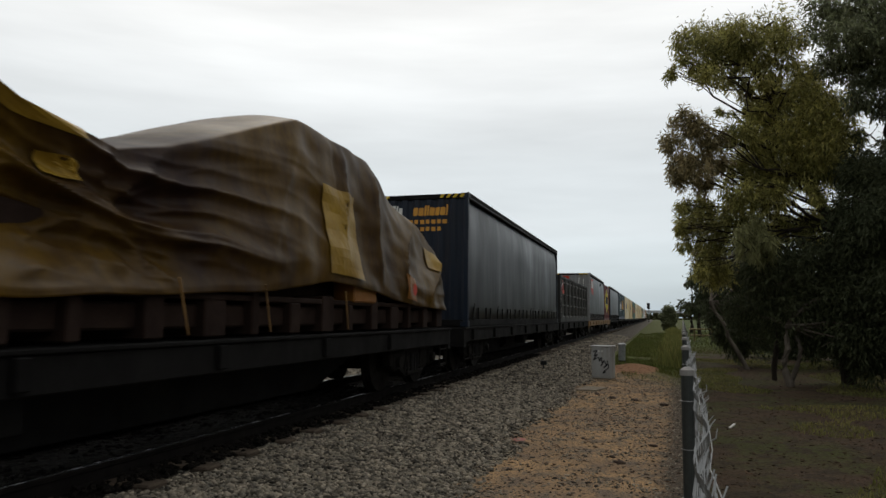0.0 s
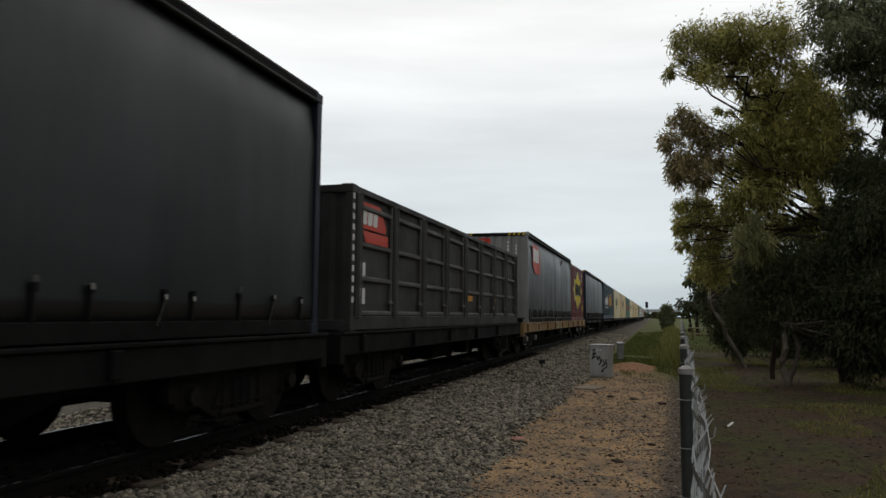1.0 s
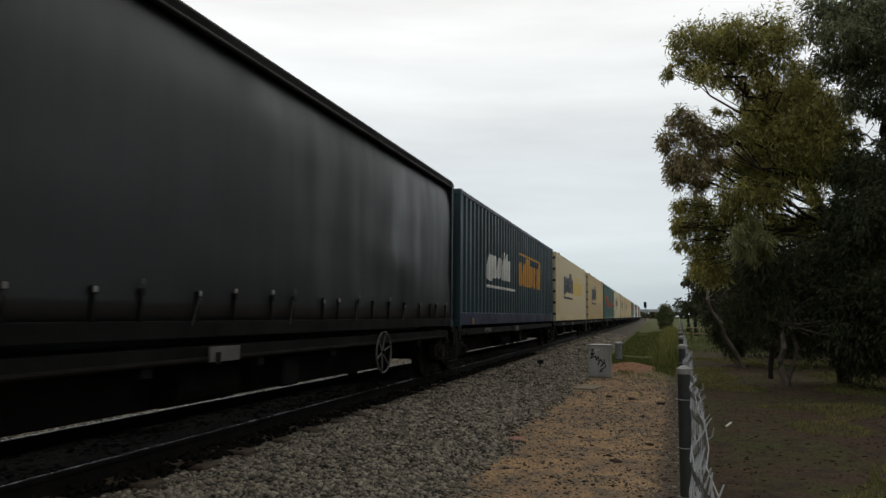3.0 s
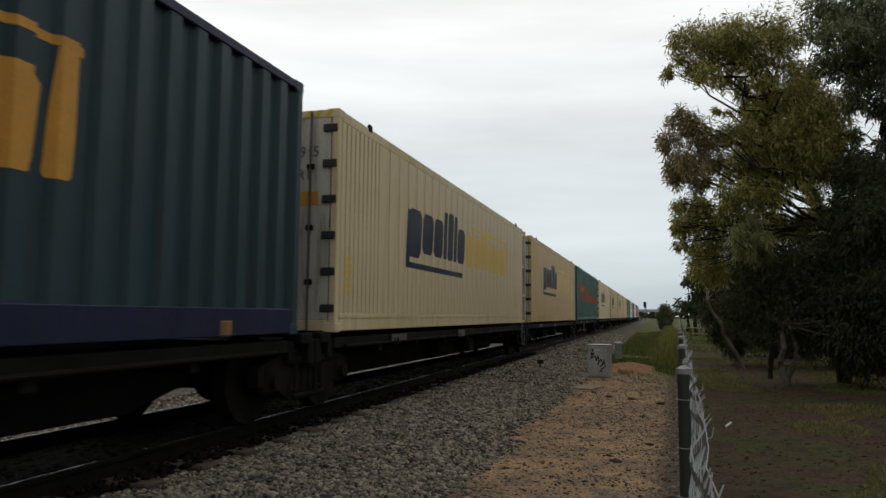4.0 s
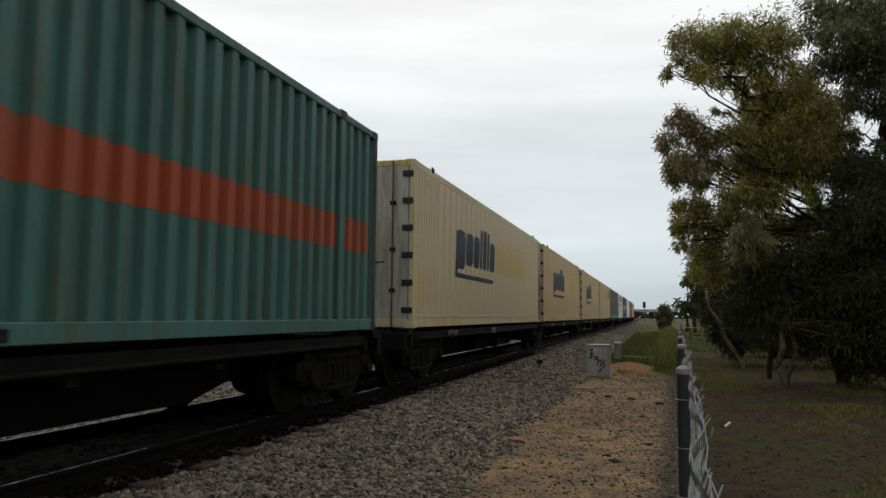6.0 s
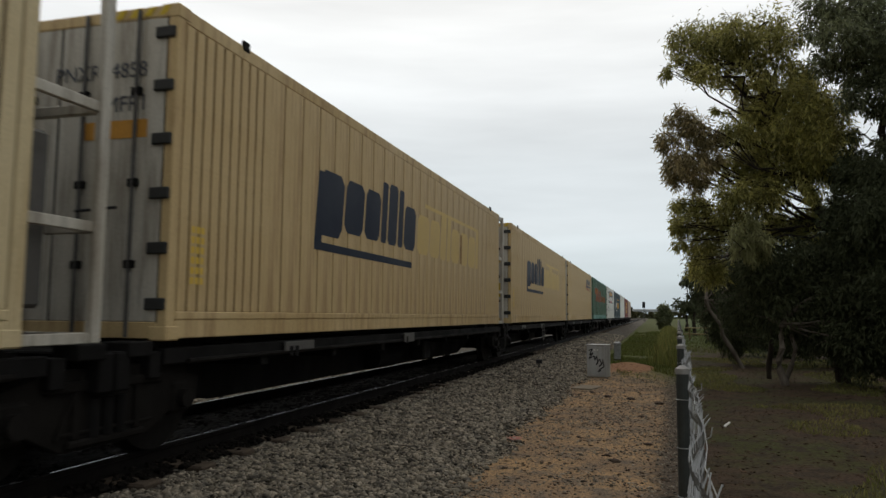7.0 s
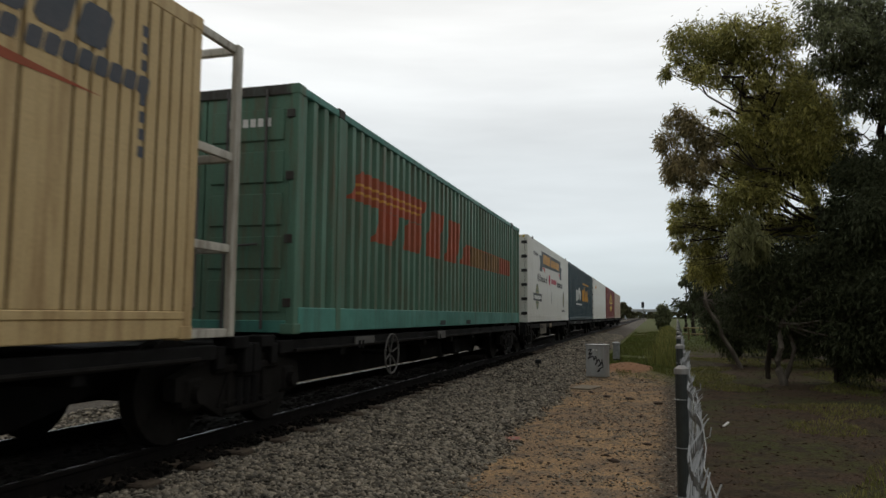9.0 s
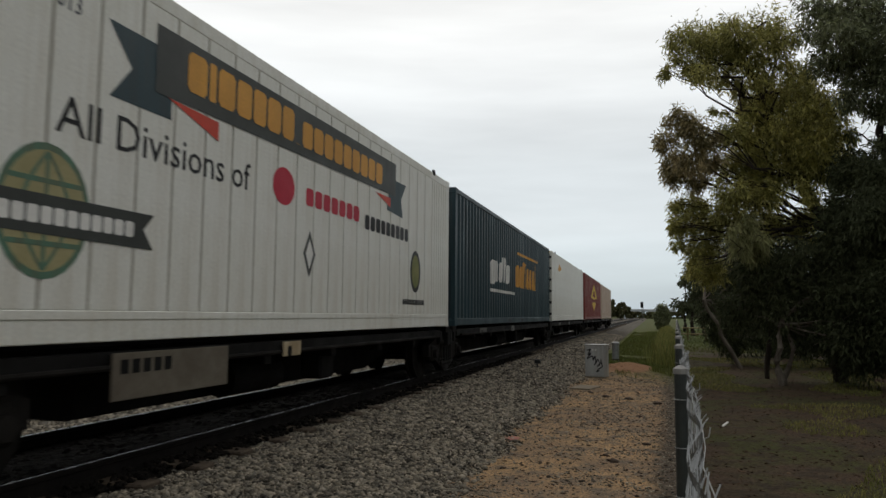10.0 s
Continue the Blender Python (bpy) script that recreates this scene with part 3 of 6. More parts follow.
    return tagged(new(name, me), label, "grass", kind="stuff")


def grasses():
    def rows(n, fx, y0, y1, h0, h1, power=1.5, patch=None):
        p, h = [], []
        for _ in range(3 * n):
            if len(p) == n:
                break
            y = y0 + (y1 - y0) * rng.uniform() ** power
            x = fx(y)
            if h1 == 0.15 and (rng.uniform() > (y - 20.0) / 6 or ((x + 0.72) * 1.25) ** 2 + ((y - 23.2) * 0.5) ** 2 < 0.8):
                continue
            if patch is not None and noise.noise((x * 0.5, y * 0.35, 11)) < patch:
                continue
            p.append((x, y, ground_height(x, y) - 0.01))
            h.append(rng.uniform(h0, h1))
        return np.array(p), np.array(h)
    p, h = rows(40000, lambda y: rng.uniform(-0.75 - 0.9 * min(1, max(0, (y - 19) / 9)), 0.1 + 0.033 * y), 15.5, 80, 0.05, 0.15, 1.4, -0.2)
    blades("grass", "grass", p, h, 0.07, 0.9, "short green grass beside the fence")
    p, h = rows(9000, lambda y: 0.033 * y + rng.normal(-0.35, 0.25) - 0.012 * (y - 24), 24, 93, 0.2, 0.65, 0.9)
    blades("tall_grass", "drygrass", p, h, 0.03, 0.6, "tall dry grass along the fence line")
    p, h = rows(34000, lambda y: 0.25 + 0.033 * y + 5 * rng.uniform() ** 1.2, 4.5, 34, 0.02, 0.075, 1.2, 0.06)
    blades("thin_grass", "drygrass", p, h, 0.1, 1.2, "thin patchy grass over bark litter")
    p, h = rows(12000, lambda y: 0.3 + 0.033 * y + 4.5 * rng.uniform(), 36, 95, 0.05, 0.12, 1.3)
    blades("park_grass", "grass", p, h, 0.1, 0.8, "mown green park grass beyond the fence")


grasses()


# ---- track ----
def rail_profile(half, z0):
    return [(-0.07, z0), (0.07, z0), (0.07, z0 + 0.012), (0.012, z0 + 0.03), (0.012, z0 + 0.115), (half, z0 + 0.125), (half, z0 + 0.15), (half - 0.008, z0 + 0.157), (-half + 0.008, z0 + 0.157), (-half, z0 + 0.15), (-half, z0 + 0.125), (-0.012, z0 + 0.115), (-0.012, z0 + 0.03), (-0.07, z0 + 0.012)]


def swept(shape, x, y0, y1):
    bm = bmesh.new()
    a = [bm.verts.new((x + u, y0, w)) for u, w in shape]
    b = [bm.verts.new((x + u, y1, w)) for u, w in shape]
    k = len(shape)
    for i in range(k):
        bm.faces.new((a[i], a[(i + 1) % k], b[(i + 1) % k], b[i]))
    bm.faces.new(a)
    bm.faces.new(b[::-1])
    bmesh.ops.recalc_face_normals(bm, faces=bm.faces)
    return bm


def build_track(x, y0, y1, name, label, first=0):
    track = tagged(new(name), label, "railway track", kind="structure")
    for sx in (-0.7525, 0.7525):
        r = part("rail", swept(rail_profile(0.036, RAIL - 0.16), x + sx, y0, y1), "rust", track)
        part("rail_head", boxes((x + sx - 0.007, y0, RAIL - 0.004, x + sx + 0.007, y1, RAIL), bevel=0.001), "polish", r, "shiny worn rail head")
    return track


track = build_track(XC, -260, 900, "track", "steel rails on concrete sleepers in stone ballast")
siding = build_track(XC - 4.6, 90, 900, "track_2", "second line of steel rails beside the first")


def siding_bed():
    bm = swept([(-3.0, -0.05), (3.0, -0.05), (1.9, 0.29), (-1.9, 0.29)], XC - 4.6, 88, 900)
    part("ballast", bm, "bed", siding)


siding_bed()


def sleeper_mesh():
    bm = bmesh.new()
    box(bm, -1.27, -0.12, -0.2, 1.27, 0.12, 0, bevel=0.015)
    me = bpy.data.meshes.new("sleeper")
    bm.to_mesh(me)
    bm.free()
    me.materials.append(M["sleeper"])
    return me


# ---- fence along the park ----
def fence_x(y):
    return 0.045 + 0.0325 * y


def build_fence():
    fence = thing("chain_link_fence", Matrix.Identity(4), "galvanised chain-link fence on dark steel posts beside the park", "fence")
    pm = bmesh.new()
    rod(pm, (0, 0, -0.1), (0, 0, 1.37), 0.0305, seg=16)
    pme = bpy.data.meshes.new("post")
    pm.to_mesh(pme)
    pm.free()
    pme.materials.append(M["post"])
    cm = bmesh.new()
    rod(cm, (0, 0, 1.365), (0, 0, 1.392), 0.036, seg=16)
    rod(cm, (0, 0, 1.392), (0, 0, 1.407), 0.034, 0.012, seg=16)
    cme = bpy.data.meshes.new("cap")
    cm.to_mesh(cme)
    cm.free()
    cme.materials.append(M["cap"])
    for i in range(22):
        y = 3.85 + 3.0 * i
        p = part("post", pme, "post", fence)
        p.location = (fence_x(y) - 0.03, y, 0)
        c = part("cap", cme, "cap", p, "pale domed post cap")
        for k in range(5 if i < 3 else 0):
            bm = bmesh.new()
            ring(bm, (0, 0, 0), "x", 0.034, 0.002, 14, 4)
            bm.transform(pose(0, 0, 0.3 + 0.235 * k, 8, 90, 0))
            part("tie_wire", bm, "galv", p)

    def wires(y0, y1, pitch, r, name, label):
        vs, fs = [], []
        n = int((y1 - y0) / pitch)
        for i in range(n):
            y = y0 + i * pitch
            top = 1.335 + 0.012 * math.sin(y * 1.3)
            zs = int(top / pitch)
            last = None
            for k in range(zs + 2):
                z = min(top, 0.03 + k * pitch)
                yy = y + (pitch * 0.5 if k % 2 else -pitch * 0.5)
                bulge = 0.012 * math.sin(y * 2.1 + 0.7) + 0.014 * math.sin(z * 9 + y * 3.3) + 0.012 * math.sin(y * 7.3 + z * 3)
                x = fence_x(yy) + 0.01 + bulge + (0.004 if k % 2 else -0.004)
                if k == zs + 1:           # twisted, cut ends
                    z, yy = top + 0.018, y + 0.004 * (-1) ** i
                    x += 0.012 * math.sin(i * 2.7)
                b = len(vs)
                vs += [(x + r, yy, z), (x - r * 0.5, yy + r * 0.87, z), (x - r * 0.5, yy - r * 0.87, z)]
                if last is not None:
                    fs += [(last + j, last + (j + 1) % 3, b + (j + 1) % 3, b + j) for j in range(3)]
                last = b
        part(name, mesh_from(name, vs, fs, "galv"), "galv", fence, label)
    wires(0.75, 12.0, 0.05, 0.002, "wire_mesh", "woven galvanised wire mesh")
    wires(12.0, 66.0, 0.1, 0.0035, "wire_mesh", "woven galvanised wire mesh")
    rows, prev = [], None
    for i in range(70):                    # slack top wire
        y = 0.75 + i * 0.35
        p = (fence_x(y) + 0.018 + 0.012 * math.sin(i * 1.7), y, 1.31 + 0.02 * math.sin(i * 1.1))
        if prev:
            rows.append((prev, p, 0.0015))
        prev = p
    part("top_wire", rods(rows, 5), "galv", fence)
    rows = []
    for i in range(16):                    # loose bent ends standing out of the mesh
        y = 2.3 + 0.33 * i
        z = 1.1 + 0.22 * rng.uniform()
        a = Vector((fence_x(y) + 0.015, y, z))
        b = a + Vector((rng.uniform(-0.03, 0.04), rng.uniform(-0.03, 0.03), rng.uniform(0.0, 0.05)))
        part("loose_wire", rods([(a, b, 0.002), (b, b + Vector((rng.uniform(-0.02, 0.02), 0.01, 0.03)), 0.002)], 5), "galv", fence)


build_fence()


# ---- trackside things ----
def build_cabinet():
    c = thing("equipment_cabinet", pose(-1.41, 20.25, ground_height(-1.43, 20.2), 0, 0, -15), "pale grey steel trackside cabinet with black graffiti", "cabinet")
    part("body", boxes((-0.26, -0.2, 0.0, 0.26, 0.2, 0.85), bevel=0.008), "cabinet", c)
    part("lid", boxes((-0.285, -0.225, 0.85, 0.285, 0.225, 0.885), bevel=0.012), "cabinet", c)
    part("door", boxes((-0.24, -0.215, 0.06, 0.24, -0.2, 0.82), bevel=0.004), "cabinet", c)
    part("plinth", boxes((-0.28, -0.22, -0.06, 0.28, 0.22, 0.03), bevel=0.01), "concrete", c)
    part("lock", boxes((0.17, -0.235, 0.42, 0.21, -0.214, 0.5), bevel=0.004), "greysteel", c)
    part("sticker", boxes((-0.07, -0.219, 0.72, -0.02, -0.2155, 0.76)), "logowhite", c)
    part("sticker", boxes((0.02, -0.219, 0.72, 0.06, -0.2155, 0.76)), "logowhite", c)
    line = []
    pts = [(-0.2, 0.72), (-0.1, 0.76), (-0.18, 0.6), (-0.08, 0.66), (-0.2, 0.5), (-0.05, 0.58), (-0.03, 0.46), (0.02, 0.58), (0.05, 0.4), (0.0, 0.34), (0.1, 0.5), (0.16, 0.36), (0.08, 0.3), (0.2, 0.42), (0.22, 0.3), (0.12, 0.24), (0.06, 0.16), (0.14, 0.2)]
    for (a, b), (d, e) in zip(pts, pts[1:]):
        line.append(((a, -0.2165, b), (d, -0.2165, e), 0.015))
    bm = rods(line, 6)
    for v in bm.verts:
        v.co.y = -0.2165 + (v.co.y + 0.2165) * 0.15
    part("graffiti", bm, "graffiti", c, "black spray-painted scrawl")


build_cabinet()


def build_vent():
    p = thing("vent_pipe", pose(-1.24, 27.4, ground_height(-1.24, 27.4)), "short galvanised vent pipe with a domed cap", "pipe")
    bm = bmesh.new()
    rod(bm, (0, 0, -0.05), (0, 0, 0.62), 0.125, seg=20)
    part("pipe", bm, "galv", p)
    bm = bmesh.new()
    rod(bm, (0, 0, 0.62), (0, 0, 0.68), 0.15, seg=20)
    rod(bm, (0, 0, 0.68), (0, 0, 0.73), 0.145, 0.06, seg=20)
    part("cap", bm, "galv", p)
    bm = bmesh.new()
    rod(bm, (0, 0, 0.06), (0, 0, 0.1), 0.135, seg=20)
    part("band", bm, "steel", p)


build_vent()


def build_marker():
    x, y = -3.05, 20.4
    m = thing("track_marker", pose(x, y, bed_height(x, y)), "small black trackside marker on a stake", "marker")
    part("stake", rods([((0, 0, -0.1), (0, 0, 0.16), 0.02)]), "black", m)
    bm = boxes((-0.08, -0.05, 0.14, 0.09, 0.05, 0.25), bevel=0.015)
    part("head", bm, "black", m)


build_marker()


def build_pit_lid():
    bm = boxes((-0.24, -0.42, -0.03, 0.24, 0.42, 0.035), bevel=0.012)
    me = bpy.data.meshes.new("pit_lid")
    bm.to_mesh(me)
    bm.free()
    me.materials.append(M["concrete"])
    o = new("pit_lid", me)
    o.matrix_basis = pose(-1.46, 17.05, ground_height(-1.46, 17.05) + 0.01, 0, 0, -12)
    tagged(o, "flat weathered concrete pit lid in the dirt", "pit lid")


build_pit_lid()


def build_clods():
    for x, y, s in ((-0.44, 8.62, 0.05), (-0.53, 8.95, 0.032), (-0.08, 9.9, 0.04), (-2.2, 11.0, 0.06), (-1.0, 10.3, 0.03), (-0.9, 15.3, 0.07), (-0.45, 15.0, 0.06), (0.1, 14.4, 0.06), (-1.25, 16.0, 0.05), (-0.2, 12.6, 0.035)):
        bm = bmesh.new()
        bmesh.ops.create_icosphere(bm, subdivisions=2, radius=s)
        for v in bm.verts:
            v.co *= 1 + 0.45 * noise.noise(v.co * 22 + Vector((x, y, 0)) * 5)
            v.co.z *= 0.55
            v.co.x *= 1.4
        me = bpy.data.meshes.new("clod")
        bm.to_mesh(me)
        bm.free()
        me.materials.append(M["clod"])
        o = new("clod", me)
        o.matrix_basis = pose(x, y, ground_height(x, y) + 0.2 * s, 0, 0, 70 * x)
        tagged(o, "dark lump of earth lying on the dirt", "clod", "clods on the dirt")
    bm = bmesh.new()
    pts = [(-1.79 + (0.08 + 0.04 * math.sin(i * 2.3)) * math.cos(i * 0.524), 9.75 + (0.13 + 0.06 * math.sin(i * 3.1)) * math.sin(i * 0.524)) for i in range(12)]
    c = bm.verts.new((-1.79, 9.75, ground_height(-1.79, 9.75) + 0.016))
    vs = [bm.verts.new((x, y, ground_height(x, y) + 0.012)) for x, y in pts]
    for i in range(12):
        bm.faces.new((c, vs[i], vs[(i + 1) % 12]))
    me = bpy.data.meshes.new("spray_mark")
    bm.to_mesh(me)
    bm.free()
    me.materials.append(M["pink"])
    tagged(new("spray_mark", me), "pink survey paint sprayed on the dirt", "paint mark")
    bm = boxes((-0.04, -0.03, 0.0, 0.04, 0.03, 0.01))
    me = bpy.data.meshes.new("paper_scrap")
    for v in bm.verts:
        v.co.z += 0.03 * math.sin(v.co.x * 40)
    bm.to_mesh(me)
    bm.free()
    me.materials.append(M["logowhite"])
    o = new("paper_scrap", me)
    o.matrix_basis = pose(1.05, 11.8, ground_height(1.05, 11.8) + 0.03, 0, 0, 20)
    tagged(o, "crumpled white paper scrap on the litter", "litter")


build_clods()


def build_table():
    t = thing("picnic_table", pose(3.1, 54, 0), "weathered timber picnic table in the park", "table")
    part("tabletop", boxes((-0.95, -0.4, 0.82, 0.95, 0.4, 0.9), bevel=0.01), "timber", t)
    for x in (-0.6, 0.6):
        part("leg", boxes((x - 0.06, -0.06, -0.05, x + 0.06, 0.06, 0.82), bevel=0.01), "timber", t)
    for y in (-0.75, 0.75):
        part("bench", boxes((-0.95, y - 0.14, 0.42, 0.95, y + 0.14, 0.47), bevel=0.01), "timber", t)
        part("bench_support", boxes((-0.05, min(0, y), 0.34, 0.05, max(0, y), 0.42), bevel=0.005), "timber", t)


build_table()


# ---- trees ----
def limb(vs, fs, path, r0, r1, seg=7):
    last = None
    k = len(path)
    for i, p in enumerate(path):
        d = (path[min(i + 1, k - 1)] - path[max(i - 1, 0)]).normalized()
        q = d.to_track_quat("Z", "Y")
        r = r0 + (r1 - r0) * i / (k - 1)
        b = len(vs)
        for j in range(seg):
            a = 6.283 * j / seg
            vs.append(p + q @ Vector((r * math.cos(a), r * math.sin(a), 0)))
        if last is not None:
            fs += [(last + j, last + (j + 1) % seg, b + (j + 1) % seg, b + j) for j in range(seg)]
        last = b


def crooked(a, b, n, amount, rnd):
    a, b = Vector(a), Vector(b)
    out = [a]
    for i in range(1, n):
        k = i / n
        out.append(a.lerp(b, k) + Vector((rnd.uniform(-1, 1), rnd.uniform(-1, 1), rnd.uniform(-0.5, 0.8))) * amount * math.sin(k * 3.14))
    return out + [b]


def leaf_mesh(name, material, clumps, per, length, width, droop, g):
    """Lance leaves on drooping twigs, twigs in sprays, sprays in clumps (x, y, z, radius, thickness)."""
    starts, dirs = [], []
    for x, y, z, r, dens in clumps:
        n = int(per * dens * r * r)
        sprays = max(6, n // 60)
        u = g.normal(size=(sprays, 3))
        u /= np.linalg.norm(u, axis=1)[:, None]
        rad = 0.85 * r * g.uniform(0.15, 1.0, sprays) ** 0.5
        c = np.array((x, y, z)) + u * rad[:, None] * np.array((1, 1, 0.8))
        k = n // sprays
        off = g.normal(size=(sprays, k, 3)) * np.array((0.2, 0.2, 0.26)) * min(0.8, r)
        p = (c[:, None] + off).reshape(-1, 3)
        out = np.repeat(u, k, 0)
        d = out * 0.4 + g.normal(size=p.shape) * 0.5 + np.array((0, 0, -droop))
        starts.append(p)
        dirs.append(d)
    p, d = np.concatenate(starts), np.concatenate(dirs)
    d /= np.linalg.norm(d, axis=1)[:, None]
    s = np.cross(d, g.normal(size=p.shape))
    s /= np.linalg.norm(s, axis=1)[:, None]
    ln = (length * g.uniform(0.6, 1.3, len(p)))[:, None]
    w = ln * width
    v = np.stack([p, p + d * ln * 0.45 + s * w, p + d * ln, p + d * ln * 0.45 - s * w], 1)
    n = len(p)
    me = bpy.data.meshes.new(name)
    me.vertices.add(n * 4)
    me.vertices.foreach_set("co", v.ravel())
    me.loops.add(n * 4)
    me.loops.foreach_set("vertex_index", np.arange(n * 4, dtype=np.int32))
    me.polygons.add(n)
    me.polygons.foreach_set("loop_start", np.arange(0, n * 4, 4, dtype=np.int32))
    me.update(calc_edges=True)
    me.materials.append(M[material])
    return me


def tree(name, base, fork, clumps, label, category="tree", bark="bark", leaf="leaf", per=5000, length=0.16, width=0.11, droop=0.7, trunk=0.2, seed=1, extra=()):
    """base and fork: the trunk's foot and first fork; clumps: crown masses, each reached by a limb; extra: further crowns (leaf, clumps)."""
    rnd, g = random.Random(seed), np.random.default_rng(seed)
    t = thing(name, Matrix.Identity(4), label, category)
    vs, fs = [], []
    b, f = Vector(base), Vector(fork)
    limb(vs, fs, crooked(b - Vector((0, 0, 0.2)), f, 6, 0.12, rnd), trunk, trunk * 0.62, 10)
    every = list(clumps) + [k for e in extra for k in e[1]]
    head = Vector((sum(k[0] for k in every) / len(every), sum(k[1] for k in every) / len(every), max(max(k[2] for k in every) - 0.4, f.z + 0.1)))
    limb(vs, fs, crooked(f - Vector((0, 0, 0.1)), head, 6, 0.25, rnd), trunk * 0.6, 0.03, 8)
    for x, y, z, r, dens in list(clumps) + [c for e in extra for c in e[1]]:
        tip = Vector((x, y, z))
        out = math.hypot(tip.x - f.x, tip.y - f.y)
        up = min(max((tip.z - 0.45 * out - f.z) / max(0.1, head.z - f.z), 0.0), 1.0)
        path = crooked(f.lerp(head, up), tip, 6, 0.1 * (tip - f).length ** 0.8, rnd)
        limb(vs, fs, path, min(0.04, trunk * 0.3), 0.008, 6)
        for _ in range(5):
            s = path[rnd.choice((3, 4, 5, 6))]
            e = tip + Vector((rnd.uniform(-1, 1), rnd.uniform(-1, 1), rnd.uniform(-0.7, 0.9))) * r
            limb(vs, fs, crooked(s, e, 3, 0.1, rnd), 0.013, 0.004, 4)
    part("trunk", mesh_from("trunk", [tuple(v) for v in vs], fs, bark), bark, t)
    part("crown", leaf_mesh("crown", leaf, clumps, per, length, width, droop, g), leaf, t)
    for kind, more in extra:
        part("crown", leaf_mesh("crown", kind, more, per, length, width, droop, g), kind, t)
    return t


def trees():
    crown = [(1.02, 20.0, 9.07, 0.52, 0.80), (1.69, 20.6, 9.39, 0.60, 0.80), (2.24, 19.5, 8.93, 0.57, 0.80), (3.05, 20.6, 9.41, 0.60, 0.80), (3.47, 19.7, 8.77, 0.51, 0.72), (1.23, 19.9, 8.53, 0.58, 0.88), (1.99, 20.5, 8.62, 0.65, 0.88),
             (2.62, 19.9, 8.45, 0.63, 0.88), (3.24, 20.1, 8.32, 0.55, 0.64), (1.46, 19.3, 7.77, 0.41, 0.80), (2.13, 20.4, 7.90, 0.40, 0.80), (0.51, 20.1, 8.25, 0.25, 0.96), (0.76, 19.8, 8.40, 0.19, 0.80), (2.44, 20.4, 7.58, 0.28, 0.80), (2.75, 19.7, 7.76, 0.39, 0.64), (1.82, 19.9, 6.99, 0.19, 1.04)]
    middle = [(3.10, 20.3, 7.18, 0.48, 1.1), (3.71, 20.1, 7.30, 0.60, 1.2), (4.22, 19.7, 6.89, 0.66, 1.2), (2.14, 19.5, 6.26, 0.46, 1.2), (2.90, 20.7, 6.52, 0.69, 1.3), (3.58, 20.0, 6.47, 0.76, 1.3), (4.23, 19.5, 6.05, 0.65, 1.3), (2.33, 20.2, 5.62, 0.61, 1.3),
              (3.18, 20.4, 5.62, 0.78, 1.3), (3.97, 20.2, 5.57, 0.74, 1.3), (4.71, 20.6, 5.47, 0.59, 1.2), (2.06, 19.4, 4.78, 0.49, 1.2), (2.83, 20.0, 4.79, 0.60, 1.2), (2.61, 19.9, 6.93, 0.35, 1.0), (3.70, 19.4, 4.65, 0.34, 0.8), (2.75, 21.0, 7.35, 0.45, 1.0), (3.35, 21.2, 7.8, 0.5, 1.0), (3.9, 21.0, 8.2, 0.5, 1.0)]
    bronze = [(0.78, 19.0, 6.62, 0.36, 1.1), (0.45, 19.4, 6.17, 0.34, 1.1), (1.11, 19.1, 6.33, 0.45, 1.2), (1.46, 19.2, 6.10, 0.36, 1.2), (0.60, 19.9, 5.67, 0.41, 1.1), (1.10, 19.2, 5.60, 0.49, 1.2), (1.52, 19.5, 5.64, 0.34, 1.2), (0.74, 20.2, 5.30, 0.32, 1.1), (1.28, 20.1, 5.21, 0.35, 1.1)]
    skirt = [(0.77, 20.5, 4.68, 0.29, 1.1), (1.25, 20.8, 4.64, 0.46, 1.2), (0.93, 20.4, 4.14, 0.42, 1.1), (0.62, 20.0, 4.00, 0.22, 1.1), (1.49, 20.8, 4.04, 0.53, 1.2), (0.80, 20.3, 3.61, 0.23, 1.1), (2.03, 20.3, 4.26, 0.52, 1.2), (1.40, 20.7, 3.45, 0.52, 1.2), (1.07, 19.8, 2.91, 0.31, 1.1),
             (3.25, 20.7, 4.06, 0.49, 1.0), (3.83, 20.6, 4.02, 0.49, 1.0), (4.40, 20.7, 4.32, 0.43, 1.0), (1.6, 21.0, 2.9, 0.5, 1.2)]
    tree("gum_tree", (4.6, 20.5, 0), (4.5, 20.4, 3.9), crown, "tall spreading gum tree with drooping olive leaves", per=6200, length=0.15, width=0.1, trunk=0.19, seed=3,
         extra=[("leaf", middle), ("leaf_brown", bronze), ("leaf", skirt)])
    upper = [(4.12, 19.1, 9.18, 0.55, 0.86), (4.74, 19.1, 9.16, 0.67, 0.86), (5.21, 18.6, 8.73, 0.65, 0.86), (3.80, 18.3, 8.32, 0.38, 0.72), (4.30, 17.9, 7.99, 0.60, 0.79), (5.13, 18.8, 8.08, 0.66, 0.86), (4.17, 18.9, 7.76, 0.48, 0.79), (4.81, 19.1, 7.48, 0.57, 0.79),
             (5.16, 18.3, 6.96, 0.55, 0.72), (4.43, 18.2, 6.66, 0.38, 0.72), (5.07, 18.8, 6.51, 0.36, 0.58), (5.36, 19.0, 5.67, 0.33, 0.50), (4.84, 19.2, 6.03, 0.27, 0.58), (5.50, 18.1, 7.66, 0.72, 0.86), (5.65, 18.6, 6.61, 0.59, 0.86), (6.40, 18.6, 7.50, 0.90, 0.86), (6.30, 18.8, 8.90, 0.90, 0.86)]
    # lower clumps get darker leaves than the upper ones: crown shade as colour
